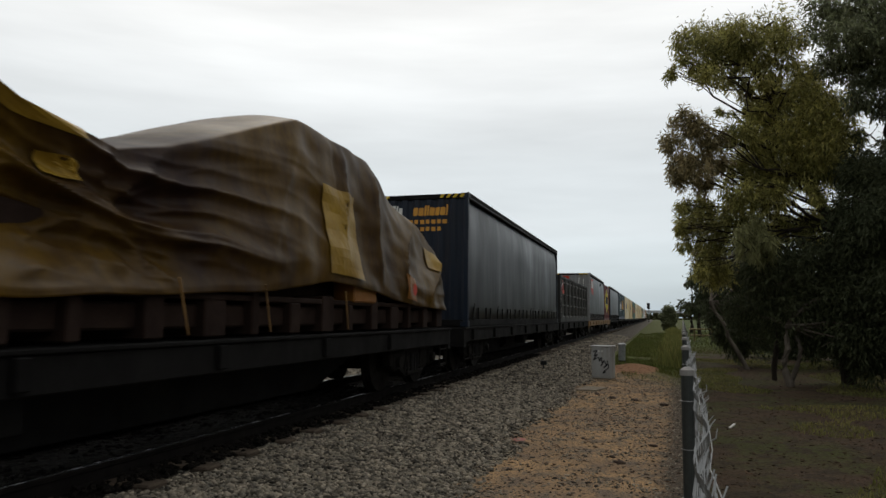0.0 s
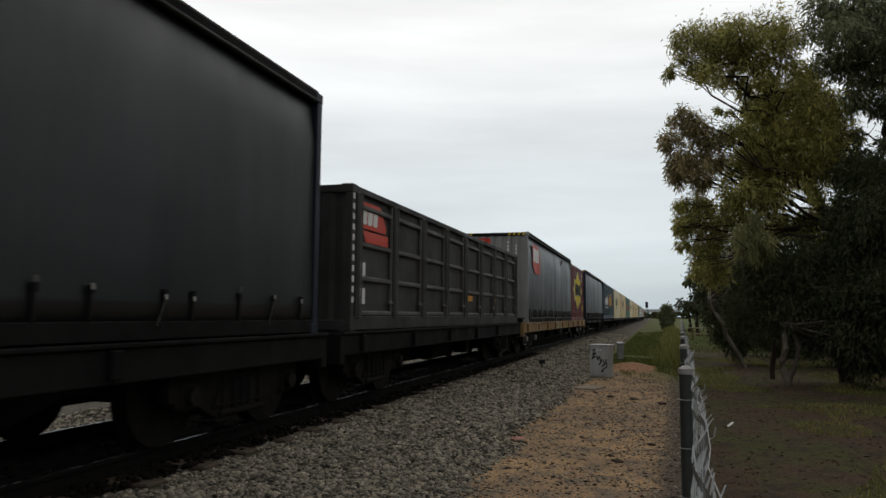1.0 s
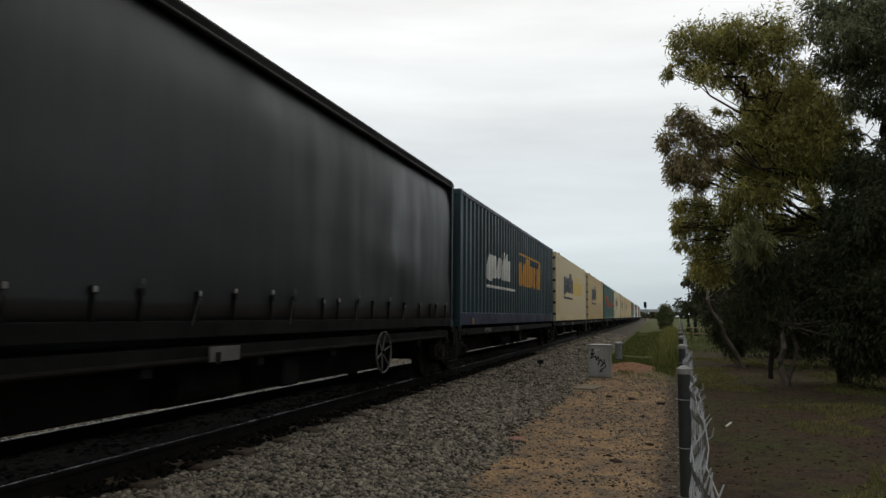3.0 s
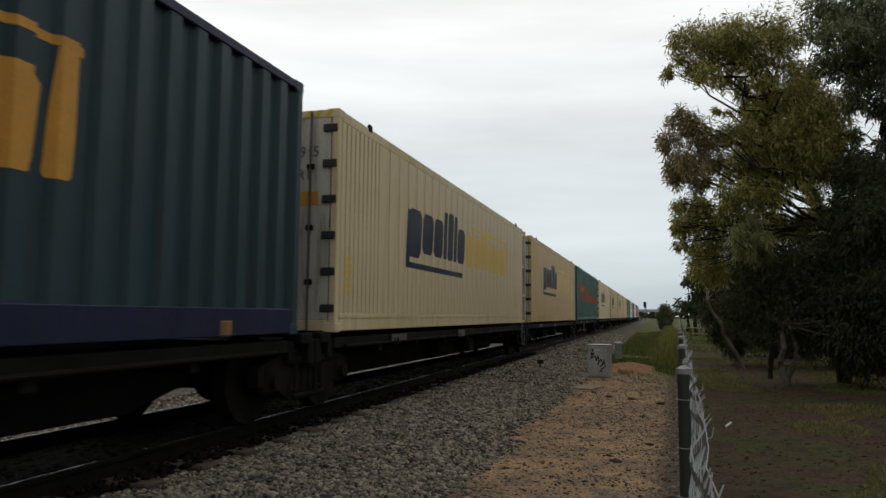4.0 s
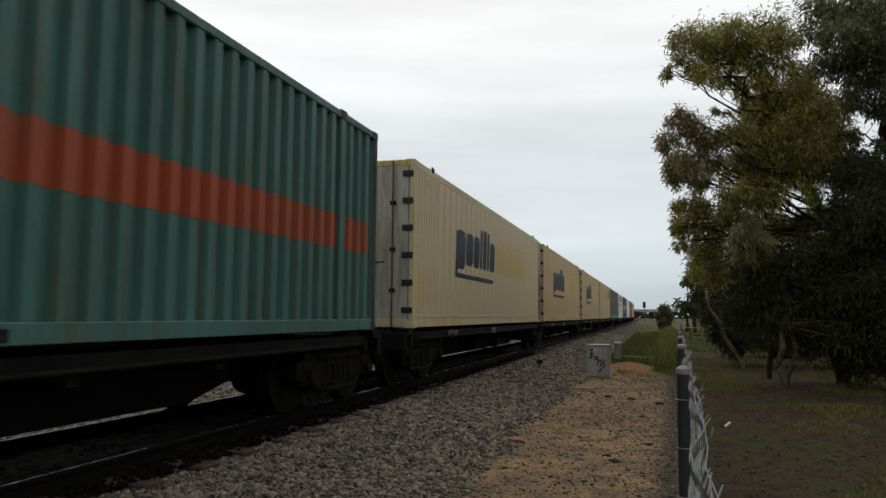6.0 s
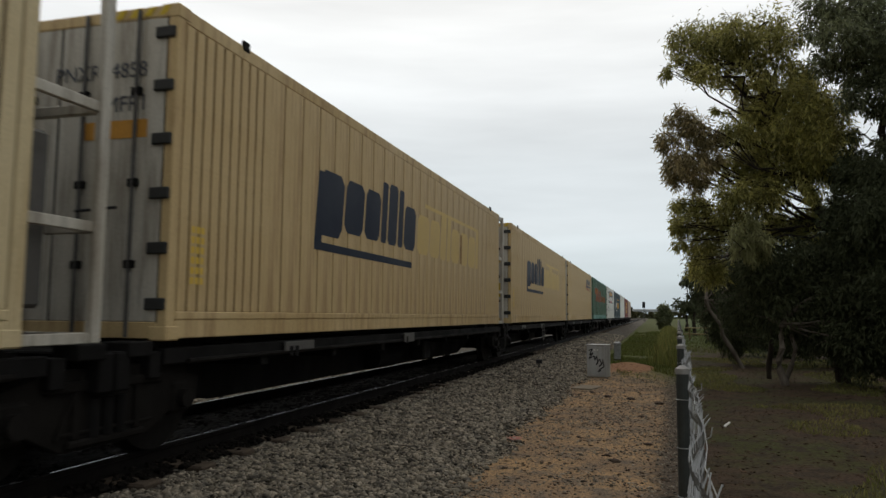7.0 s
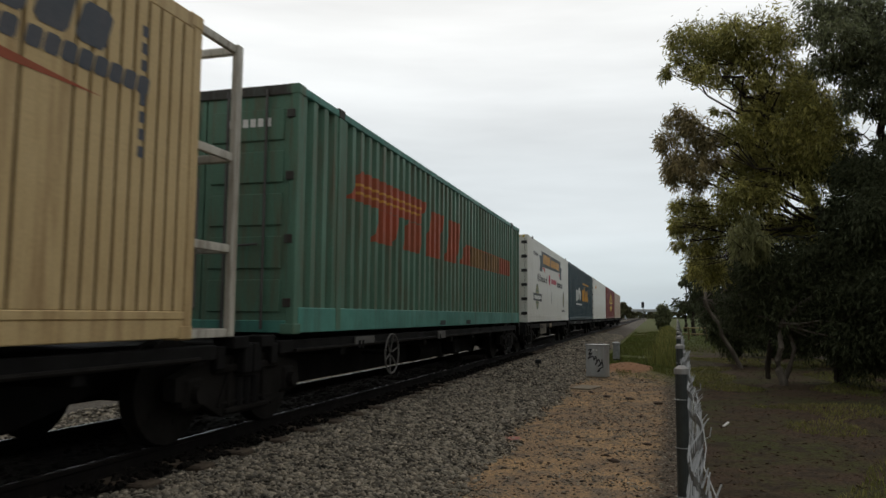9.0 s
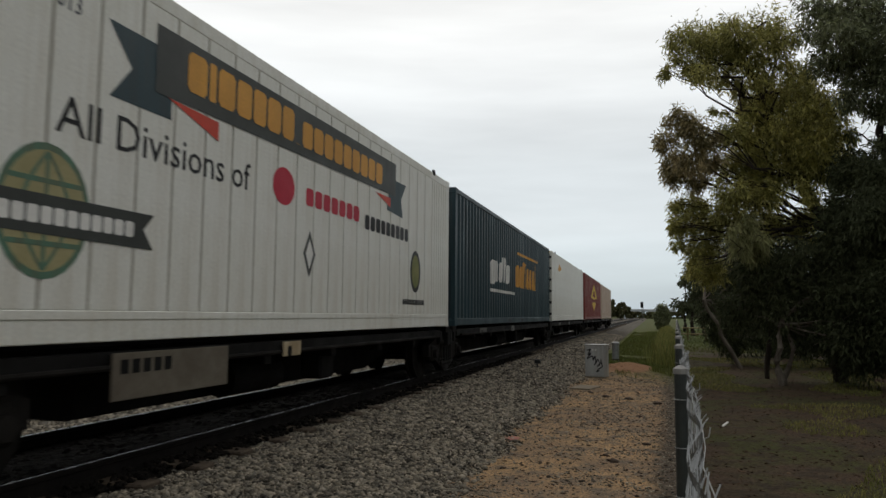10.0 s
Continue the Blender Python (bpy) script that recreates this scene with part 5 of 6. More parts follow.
        part("gutter_pipe", rods([((x - side * 0.02, 0.1, z1 + 0.015), (x - side * 0.02, L - 0.1, z1 + 0.015), 0.018)]), "greysteel", t)
    n = int(L / 0.62)
    bk = boxes((W - 0.015, -0.015, Z0 + 0.16, W + 0.008, 0.015, Z0 + 0.42), (W - 0.01, -0.03, Z0 + 0.36, W + 0.014, 0.03, Z0 + 0.42), bevel=0.004)
    me = bpy.data.meshes.new("buckle_strap")
    bk.to_mesh(me)
    bk.free()
    me.materials.append(M["steel"])
    for i in range(n):
        p = part("buckle_strap", me, "greypost", t)
        p.location.y = 0.45 + (L - 0.9) * i / (n - 1)
        p.location.y += rnd.uniform(-0.16, 0.16)
        up = rnd.uniform(0.32, 0.46)
        part("buckle", boxes((W + 0.008, p.location.y - 0.016, Z0 + up, W + 0.026, p.location.y + 0.016, Z0 + up + 0.045), bevel=0.005), "hub" if i % 4 else "greysteel", t, "pale worn buckle" if i % 4 else "")
        if i % 3 == 0:
            part("strap_tail", rods([((W + 0.012, p.location.y, Z0 + up), (W + 0.012, p.location.y - 0.1, Z0 + 0.12), 0.009)], 6), "greypost", t)
    part("floor", boxes((-W + 0.06, 0.1, Z0 + 0.02, W - 0.06, L - 0.1, Z0 + 0.14)), "steel", t)
    hazard_strip(t, z1)
    if logo:
        paint(t, blocks(-0.95, Z0 + 2.42, 0.24, [(a * 0.8, b, c) for a, b, c in WORD], 0.02), "logowhite", er, 0.012, 0.004, "pale painted word mark", "word_mark", "x")
        paint(t, blocks(-0.05, Z0 + 2.42, 0.24, [(a * 0.8, b, c) for a, b, c in WORD2], 0.02), "amber", er, 0.012, 0.004, "amber painted word mark", "word_mark", "x")
        for k, (u, wd) in enumerate(((-0.4, 1.2), (-0.4, 1.05))):
            paint(t, [quad(u + 0.13 * j, Z0 + 2.24 - 0.16 * k, u + 0.13 * j + 0.09, Z0 + 2.33 - 0.16 * k) for j in range(int(wd / 0.13))], "amber", er, 0.012, 0.004, name="writing", axis="x")
    return t


# ---- loads, from the front ----
def tarp_load():
    """A bulky machine under a slack tarpaulin; ridges, hollows and hanging folds."""
    t = mover("tarpaulin_load", -6.0, "machinery under a weathered olive-brown tarpaulin on a flat wagon", "covered load")
    crest = [(0, 3.5), (7.5, 3.4), (9.0, 2.97), (9.9, 2.68), (10.9, 2.55), (11.6, 2.74), (12.4, 3.04), (13.6, 3.5), (13.75, 3.55), (16.05, 3.5), (16.5, 3.32), (17.2, 3.02), (18.3, 2.86), (19.1, 2.72), (19.35, 2.62)]
    hem = [(0, 1.35), (9.5, 1.3), (11.7, 1.38), (13.2, 1.5), (14.2, 1.62), (15.3, 1.55), (16.3, 1.45), (17.5, 1.36), (19.3, 1.3)]

    def at(rows, y):
        for (a, p), (b, q) in zip(rows, rows[1:]):
            if a <= y <= b:
                k = (y - a) / (b - a)
                return p + (q - p) * k
        return rows[-1][1]

    def shape(y, k):
        """k from -1 (far hem) over 0 (crest) to 1 (near hem)."""
        c, h = at(crest, y), at(hem, y)
        narrow = 0.86 + 0.1 * (c - 2.7)
        a = abs(k)
        flat = 0.40
        if a < flat:
            x = a / flat * max(0.25, min(0.95, narrow))
            z = c + 0.10 - 0.10 * (a / flat) ** 2
        else:
            q = (a - flat) / (1 - flat)
            x0 = max(0.25, min(0.95, narrow))
            x = x0 + (1.26 - x0) * min(1.0, q * 1.25) ** 0.7
            z = c + (h - c) * q
            hang = math.sin(3.14 * min(1, q * 1.05)) ** 0.7
            sw = noise.noise((y * 0.35, q * 0.8, 2.0))

            def fold(u):
                return 0.45 - abs(math.sin(u)) ** 0.7
            x += 0.15 * hang * fold(y * 2.3 + 1.2 * q + 1.8 * sw) * (1 if y > 14.6 else 0.25)
            # swags that run slantwise into the hollow
            dip = math.exp(-((y - 9.9) / 2.6) ** 2)
            diag = q * 6.0 - abs(y - 9.9) * 1.1
            x += 0.24 * dip * hang * fold(diag * 1.3 + 1.2 * sw) + 0.07 * dip * hang * fold(diag * 3.1 + 2.5 * sw)
            x -= 0.22 * math.exp(-((y - 9.9) / 0.8) ** 2) * hang
            # creases that run out of the pinched hollow
            u, v = y - 10.6, z - 1.95
            far = math.hypot(u, v)
            turn = math.atan2(v, u)
            crease = 0.5 - abs(math.sin(turn * 4.5 + 0.5 * sw)) ** 0.5
            x += 0.20 * crease * min(1.0, far / 0.5) * math.exp(-far / 1.9) * hang
            x += 0.07 * (0.5 - abs(math.sin(turn * 11.0 + 1.3 * sw + far)) ** 0.6) * min(1.0, far / 0.7) * math.exp(-far / 2.4) * hang
            # long sagging pleats low on the side
            if y < 13:
                x += 0.06 * (0.5 - abs(math.sin(z * 8.5 + 0.5 * math.sin(y * 0.9) + 2.0 * sw)) ** 0.6) * hang * max(0.0, 1 - abs(z - 1.75) / 0.6)
            x += 0.03 * noise.noise((y * 2.4, q * 7, 5.0)) + 0.06 * noise.noise((y * 0.9, q * 2.0, 9.0))
        z += 0.03 * noise.noise((y * 1.3, k * 2.5, 1.0))
        return (math.copysign(x, k) if k else 0.0, y, z)
    bm = bmesh.new()
    ny = 340
    ks = [-1 + i / 16 for i in range(16)] + [0.4 * i / 10 for i in range(10)] + [0.4 + 0.6 * i / 76 for i in range(77)]
    nk = len(ks) - 1
    grid = [[bm.verts.new(shape(19.3 * i / ny, k)) for k in ks] for i in range(ny + 1)]
    for i in range(ny):
        for j in range(nk):
            bm.faces.new((grid[i][j], grid[i][j + 1], grid[i + 1][j + 1], grid[i + 1][j]))
    end = [bm.verts.new((v.co.x * 0.97, v.co.y + 0.1, Z0 + 0.35 + (v.co.z - Z0 - 0.35) * 0.45)) for v in grid[-1]]
    for j in range(nk):
        bm.faces.new((grid[-1][j], grid[-1][j + 1], end[j + 1], end[j]))
    bmesh.ops.recalc_face_normals(bm, faces=bm.faces)
    bmesh.ops.solidify(bm, geom=bm.faces[:], thickness=0.012)
    for f in bm.faces:
        f.smooth = True
    part("tarpaulin", bm, "tarp", t, "slack creased olive-brown tarpaulin")

    def patch(y0, y1, k0, k1, material, label, n=10):
        b = bmesh.new()
        g = []
        for i in range(n + 1):
            r = []
            for j in range(n + 1):
                x, y, z = shape(y0 + (y1 - y0) * i / n, k0 + (k1 - k0) * j / n)
                r.append(b.verts.new((x + 0.02, y, z + 0.012)))
            g.append(r)
        for i in range(n):
            for j in range(n):
                b.faces.new((g[i][j], g[i][j + 1], g[i + 1][j + 1], g[i + 1][j]))
        bmesh.ops.recalc_face_normals(b, faces=b.faces)
        part("patch", b, material, t, label)
    patch(9.0, 10.5, 0.30, 0.44, "tarpyellow", "torn yellow tarpaulin showing through")
    patch(10.2, 10.5, 0.52, 0.6, "tarpyellow", "yellow wear spot")
    patch(14.15, 15.2, 0.62, 0.97, "tarpyellow", "yellow tarpaulin flap")
    patch(17.0, 17.5, 0.84, 0.98, "tarporange", "orange tarpaulin patch")
    patch(18.6, 19.2, 0.55, 0.7, "tarpyellow", "yellow tarpaulin edge")
    paint(t, [oval(17.25, 1.62, 0.1, 0.1, 12)], "signred", None, 1.32, 0.0, name="warning_mark")
    # machine frame that shows below the hem
    part("frame", boxes((-1.15, 0.2, Z0 + 0.1, 1.1, 19.2, Z0 + 0.32), bevel=0.02), "machine", t)
    for i in range(24):
        y = 0.5 + i * 0.8
        part("cross_member", boxes((-1.2, y, Z0 + 0.02, 1.19, y + 0.14 + 0.1 * (i % 3), Z0 + 0.36 + 0.1 * (i % 2)), bevel=0.015), "machine", t)
    part("frame_rail", boxes((1.12, 0.3, Z0 + 0.36, 1.18, 19.0, Z0 + 0.42), bevel=0.01), "machine", t)
    part("crate", boxes((0.9, 15.0, Z0 + 0.4, 1.22, 15.8, Z0 + 0.75), bevel=0.02), "tarporange", t, "orange tool box")
    part("core", boxes((-0.8, 0.5, Z0 + 0.3, 0.8, 18.6, 2.0), bevel=0.05), "machine", t)
    for y in (9.2, 11.2, 12.6, 14.6):
        part("lashing", rods([((1.27, y, 1.5), (1.2, y + 0.25, Z0 + 0.05), 0.012)]), "ochre", t)


tarp_load()
curtain_sider(15.08, 14.72, "curtain", "navy", "dark curtain-sided container with blue ribbed ends")


def half_height():
    L, H = 12.19, 1.98
    t = mover("open_top_container", 30.77, "weathered dark grey open-top container with ribbed side gates", "open container", "containers on the train")
    frame_of(t, L, H, "greypost", "greypost", W, 0.2, 0.09)
    n = 8
    wd = (L - 0.5) / n
    for i in range(n + 1):
        y = 0.22 + i * wd
        part("stanchion", boxes((W - 0.1, y - 0.06, Z0 + 0.16, W + 0.012, y + 0.06, Z0 + H - 0.08), bevel=0.012), "greypost", t)
        part("hinge_pin", rods([((W + 0.03, y + 0.07, Z0 + 0.2), (W + 0.03, y + 0.07, Z0 + H - 0.1), 0.013)]), "greysteel", t)
    for i in range(n):
        y0, y1 = 0.22 + i * wd + 0.07, 0.22 + (i + 1) * wd - 0.07
        g = part("side_gate", boxes((W - 0.09, y0, Z0 + 0.2, W - 0.062, y1, Z0 + H - 0.03)), "grey", t, "grey pressed steel side gate")
        for z in (0.24, 0.72, 1.2, 1.72):
            part("gate_rib", boxes((W - 0.055, y0, Z0 + z - 0.035, W - 0.01, y1, Z0 + z + 0.035), bevel=0.015), "greyrib", g)
        for y in (y0 + 0.02, y1 - 0.05):
            part("gate_edge", boxes((W - 0.055, y, Z0 + 0.2, W - 0.006, y + 0.035, Z0 + H - 0.1), bevel=0.006), "greyrib", g)
        part("latch", boxes((W - 0.02, y1 - 0.2, Z0 + 0.38, W + 0.03, y1 - 0.06, Z0 + 0.43), bevel=0.008), "greysteel", g)
    for x in (-W, W - 0.05):
        part("side_wall", boxes((-W, 0.12, Z0 + 0.2, -W + 0.05, L - 0.12, Z0 + H - 0.1)) if x < 0 else boxes((W - 0.16, 0.12, Z0 + 0.2, W - 0.12, L - 0.12, Z0 + H - 0.03)), "grey", t)
    er = profile(-W + 0.1, W - 0.1, 0.3, 0.04)
    part("end_panel", sheet(er, Z0 + 0.15, Z0 + H - 0.1, 0.012, -1, "x"), "greypost", t)
    part("end_panel", sheet(er, Z0 + 0.15, Z0 + H - 0.1, L - 0.012, 1, "x"), "greypost", t)
    part("floor", boxes((-W + 0.06, 0.1, Z0 + 0.04, W - 0.06, L - 0.1, Z0 + 0.16)), "steel", t)
    paint(t, [[(0.34, 2.4), (1.4, 2.4), (1.4, 2.5), (1.15, 2.78), (0.34, 2.78)]], "signred", None, W - 0.05, 0.006, "red logo panel")
    paint(t, [[(0.5, 2.2), (1.38, 2.2), (1.4, 2.36), (0.4, 2.36)]], "signred", None, W - 0.01, 0.036 - 0.03)
    paint(t, blocks(0.42, 2.46, 0.26, [(0.75, 0, 1), (0.7, 0, 1), (0.65, 0, 1)], 0.03, 0.12), "logowhite", None, W - 0.05, 0.01, "white painted word mark", "word_mark")
    for z in (1.46, 1.82):
        paint(t, [quad(0.36, z - 0.12, 0.6, z + 0.1)], "logowhite", None, W - 0.05, 0.006, name="notice_plate")
    for y in (6.4, 8.9):
        paint(t, [quad(y, 1.5, y + 0.5, 1.62)], "amber", None, W - 0.05, 0.006, name="notice_plate")
    paint(t, [quad(0.02, 2.75 - 0.14 * i, 0.09, 2.83 - 0.14 * i) for i in range(11)], "logowhite", None, W, 0.004, name="writing")
    return t


half_height()


def silver_curtain():
    t = curtain_sider(44.81, 12.5, "curtain_b", "silver", "grey curtain-sided container with silver ribbed ends", False)
    red = [(0.89, 3.56), (2.02, 3.56), (2.49, 3.24), (2.49, 2.59), (1.38, 2.62), (0.92, 2.89)]
    part("logo", painted([red], W - 0.02, None, 0.03), "signred", t, "red logo patch")
    part("word_mark", painted(blocks(1.0, 2.98, 0.46, [(0.85, 0, 1), (0.8, 0, 1), (0.7, 0, 1)], 0.0, 0.1), W - 0.02, None, 0.036), "logowhite", t, "white painted word mark")
    part("curtain_pole", boxes((W + 0.0, 0.3, Z0 + 0.13, W + 0.022, 12.2, Z0 + 0.155), bevel=0.004), "greysteel", t, "thin pale pole along the hem")
    for y in (3.2, 6.6, 9.3, 12.2):
        part("post_foot", boxes((W - 0.01, y, Z0 + 0.03, W + 0.02, y + 0.16, Z0 + 0.26), bevel=0.02), "greysteel", t, "bent grey steel post foot")
    part("tear", rods([((W - 0.05, 8.82, 3.38), (W + 0.0, 8.9, 3.56), 0.05)], 5), "silver", t, "torn pale flap in the curtain")
    er = profile(-W + 0.1, W - 0.1, 0.29, 0.04)
    paint(t, [[(-0.95, 3.3), (-0.75, 3.18), (-0.05, 3.18), (0.0, 3.62), (-0.05, 3.7), (-0.95, 3.7)]], "signred", er, 0.012, 0.004, "red logo patch", "logo", "x")
    paint(t, blocks(-0.88, 3.38, 0.24, [(0.9, 0, 1), (0.85, 0, 1), (0.75, 0, 1)], 0, 0.15), "logowhite", er, 0.012, 0.007, name="word_mark", axis="x")
    paint(t, [quad(0.55, 3.5 - 0.12 * i, 0.6, 3.58 - 0.12 * i) for i in range(12)] + [quad(0.82, 3.4 - 0.12 * i, 0.86, 3.48 - 0.12 * i) for i in range(14)], "logowhite", er, 0.012, 0.004, name="writing", axis="x")


silver_curtain()


def red_box():
    t, rows = corrugated(57.5, 5.95, 2.75, "red", 0.30, 0.03, "short deep red ribbed container with a yellow star logo")
    star = [(0.9, 2.52), (1.42, 2.72), (1.43, 3.04), (2.08, 2.99), (3.01, 3.48), (3.35, 3.3), (3.82, 3.06), (4.52, 3.02), (4.5, 2.78), (5.0, 2.5), (4.5, 2.26), (4.53, 2.02), (3.69, 1.82), (3.25, 1.66), (2.95, 1.53), (2.43, 1.78), (2.04, 1.98), (1.39, 1.97), (1.38, 2.27), (1.2, 2.38)]
    cx, cz = 2.9, 2.5

    def grown(k, dx=0.0, dz=0.0):
        return [(cx + (u - cx) * k + dx, cz + (w - cz) * k + dz) for u, w in star]
    paint(t, [grown(1.13, -0.05, -0.03)], "black", rows, proud=0.004, label="black shadow of the logo")
    paint(t, [grown(1.035)], "logowhite", rows, proud=0.007, label="white outline of the logo")
    paint(t, [star], "yellow", rows, proud=0.010, label="yellow star-shaped logo")
    paint(t, [quad(1.58, 2.22, 4.5, 2.24)], "logowhite", rows, proud=0.013)
    word = blocks(1.62, 2.23, 0.6, [(0.7, 0, 1), (0.32, 0, 1), (0.85, 0, 1), (0.7, 0, 1), (0.8, 0, 1), (0.85, 0, 1)], 0.02, 0.09)
    paint(t, word, "black", rows, proud=0.014, label="black painted word mark", name="word_mark")
    paint(t, [quad(5.2, 3.05 + 0.12 * i, 5.27, 3.13 + 0.12 * i) for i in range(4)], "logowhite", rows, name="writing")
    paint(t, [quad(5.35, 1.45, 5.6, 1.75)], "hazard", rows, name="notice_plate")
    for y in (0.4, 2.2, 4.2):
        part("strengthening_bar", boxes((W - 0.03, y, Z0 + 0.42, W + 0.006, y + 1.35, Z0 + 0.47), bevel=0.008), "red", t)


red_box()
curtain_sider(65.04, 14.63, "curtain", "navy", "dark curtain-sided container with blue ribbed ends")


def blue_national():
    t, rows = corrugated(80.25, 14.63, 2.89, "navygreen", 0.38, 0.06, "dark blue-green ribbed container with amber word mark", low="railblue", skirt=0.28, flat=0.39)
    for y in (1.15, 13.2):
        part("lifting_casting", boxes((W - 0.1, y - 0.1, Z0 + 0.01, W + 0.012, y + 0.1, Z0 + 0.16), bevel=0.015), "ochre", t, "worn ochre lifting casting")
    paint(t, blocks(2.7, 2.05, 0.85, [(a * 1.02, b, c) for a, b, c in WORD], 0.08, 0.08), "logowhite", rows, label="cream painted word mark", name="word_mark")
    paint(t, [quad(2.6, 1.88, 6.5, 1.95)], "logowhite", rows, name="underline")
    paint(t, blocks(6.95, 2.1, 0.95, [(a * 1.08, b, c) for a, b, c in WORD2], 0.06, 0.09), "amber", rows, label="amber painted word mark", name="word_mark")
    paint(t, [quad(7.16, 3.03, 11.35, 3.1)], "amber", rows, name="overline")


blue_national()
for s, L, colour, kw in ((95.89, 13.75, "cream", dict(codes=((0.22, ("XR  4915", "MFR1")),))), (111.42, 13.6, "cream_b", {}), (142.75, 13.95, "cream", {}), (158.13, 13.65, "cream_b", dict(codes=((-0.05, ("PNXR  4858", "       MFR1")),))), (173.54, 13.75, "cream_b", dict(codes=((0.1, ("XR  4861", "  MFR1")),)))):
    t = reefer(s, L, "cream refrigerated container with flat seamed side panels, rust-stained" if colour == "cream_b" else "cream refrigerated container with flat seamed side panels", colour, **kw)
    pacific_mark(t, faint="fadeyellow" if s < 100 else "faintyellow")
    paint(t, [quad(0.3 + 0.07 * j, 1.45 + 0.09 * i, 0.35 + 0.07 * j, 1.51 + 0.09 * i) for i in range(6) for j in range(3)], "fadeyellow", None, W - 0.001, 0.003, name="writing")


def swoosh_mark(t, rows, hi):
    """A slanting mark in faded orange with a long tail."""
    k = hi - 2.94
    marks = [[(1.55, 2.5), (1.95, 2.94), (5.1, 2.96), (4.7, 2.52)]] + [[(u, 2.0), (u + 0.3, 2.505 if n < 2 else 2.85), (u + 1.15, 2.505 if n < 2 else 2.87), (u + 0.9, 2.0)] for n, u in enumerate((2.45, 3.75, 5.05, 6.35))]
    paint(t, [[(u, w + k) for u, w in m] for m in marks], "orange", rows, label="faded orange slanting mark")
    end = 14.3 if k == 0 else 13.1
    paint(t, [[(7.5, 2.03 + k), (7.98, 2.48 + k), (end, 2.48 + k), (end, 2.05 + k)]], "orange", rows, name="tail_stripe")
    if k:
        paint(t, [[(8.4, 2.045 + k), (8.4, 2.46 + k), (11.6, 2.46 + k), (11.6, 2.055 + k)]], "ochre", rows, proud=0.007, label="worn amber stretch of the stripe", name="tail_stripe")
    paint(t, [[(1.75, 2.6 + k), (1.79, 2.64 + k), (4.65, 2.7 + k), (4.6, 2.66 + k)], [(1.85, 2.72 + k), (1.89, 2.76 + k), (4.75, 2.82 + k), (4.7, 2.78 + k)]], "amber", rows, proud=0.007, name="pinstripe")


t, rows = corrugated(126.37, 14.63, 2.89, "teal", 0.285, 0.07, "teal ribbed container with faded orange mark and stained sides", "doors", post="grimepost", flat=0.39)
swoosh_mark(t, rows, 2.94)
paint(t, [quad(0.2 + 0.1 * i, Z0 + 2.5, 0.27 + 0.1 * i, Z0 + 2.62) for i in range(7)], "logowhite", None, 0.0, 0.004, name="writing", axis="x")


def repairs():
    """Marks that single out some of the cream boxes."""
    for t, s in MOVERS:
        if s == 158.13:
            paint(t, [quad(9.55, 2.26, 9.72, 2.88, 0.02)], "sealant", None, W - 0.001, 0.006, "brown sealant patch", "repair_patch")
            paint(t, [quad(0.3, 2.7, 0.95, 2.86)], "amber", None, 0.005, 0.004, "faded amber band", "band", "x")
        if s == 173.54:
            paint(t, [quad(0.42, 1.72, 0.9, 2.12)], "hazard", None, 0.005, 0.004, "yellow notice plate", "notice_plate", "x")
            paint(t, [quad(0.47, 2.05 - 0.09 * i, 0.85, 2.08 - 0.09 * i) for i in range(4)], "black", None, 0.005, 0.007, name="writing", axis="x")
            paint(t, [quad(0.3, 2.72, 0.95, 2.86)], "fadeyellow", None, 0.005, 0.004, "faded yellow band", "band", "x")
        if s == 95.89:
            paint(t, [quad(0.3, 2.6, 0.95, 2.78)], "amber", None, 0.005, 0.004, "faded amber band", "band", "x")


repairs()


def seamed_box():
    t = reefer(188.4, 13.8, "cream refrigerated container with a faded grey word mark and rust streaks", "cream_b")
    red = [(9.75, 3.02), (9.95, 2.86), (11.0, 2.78), (12.6, 2.78), (11.6, 2.86), (10.6, 2.92), (10.0, 3.05), (9.95, 3.2), (9.8, 3.15)]
    paint(t, [red], "orange", None, W - 0.001, 0.003, "faded red swoosh")
    paint(t, blocks(10.1, 3.12, 0.32, [(0.95, 0, 1)] * 7, 0.06, 0.2), "inkgrey", None, W - 0.001, 0.004, "faded grey word mark", "word_mark")
    paint(t, blocks(10.0, 2.93, 0.15, [(0.9, 0, 1)] * 12 + [(0.2, 0, 0.02)] + [(0.9, 0, 1)] * 8, 0.02, 0.12), "inkgrey", None, W - 0.001, 0.004, name="word_mark")
    paint(t, [quad(13.0, 3.4 - 0.14 * i, 13.07, 3.49 - 0.14 * i) for i in range(8)], "inkgrey", None, W - 0.001, 0.004, name="writing")


seamed_box()
t, rows = corrugated(204.08, 14.63, 2.89, "green", 0.3, 0.075, "green ribbed container with faded orange mark", "doors", low="railteal", skirt=0.3, flat=0.39)
swoosh_mark(t, rows, 3.2)
paint(t, [quad(0.3 + 0.1 * i, Z0 + 2.4, 0.37 + 0.1 * i, Z0 + 2.5) for i in range(6)], "logowhite", None, 0.0, 0.004, name="writing", axis="x")


def white_box():
    t = reefer(220.31, 12.19, "white refrigerated container with banner logos and clean seamed sides", "white", "whiteseam", rack=False, fine_end=1.05)
    x = W - 0.001
    paint(t, [[(2.58, 3.4), (2.85, 3.1), (2.62, 2.82), (3.35, 2.82), (3.35, 3.4)], [(8.75, 3.32), (9.5, 3.32), (9.25, 3.05), (9.35, 2.76), (8.6, 2.8)]], "navygreen", None, x, 0.003, "dark ribbon ends", "banner")
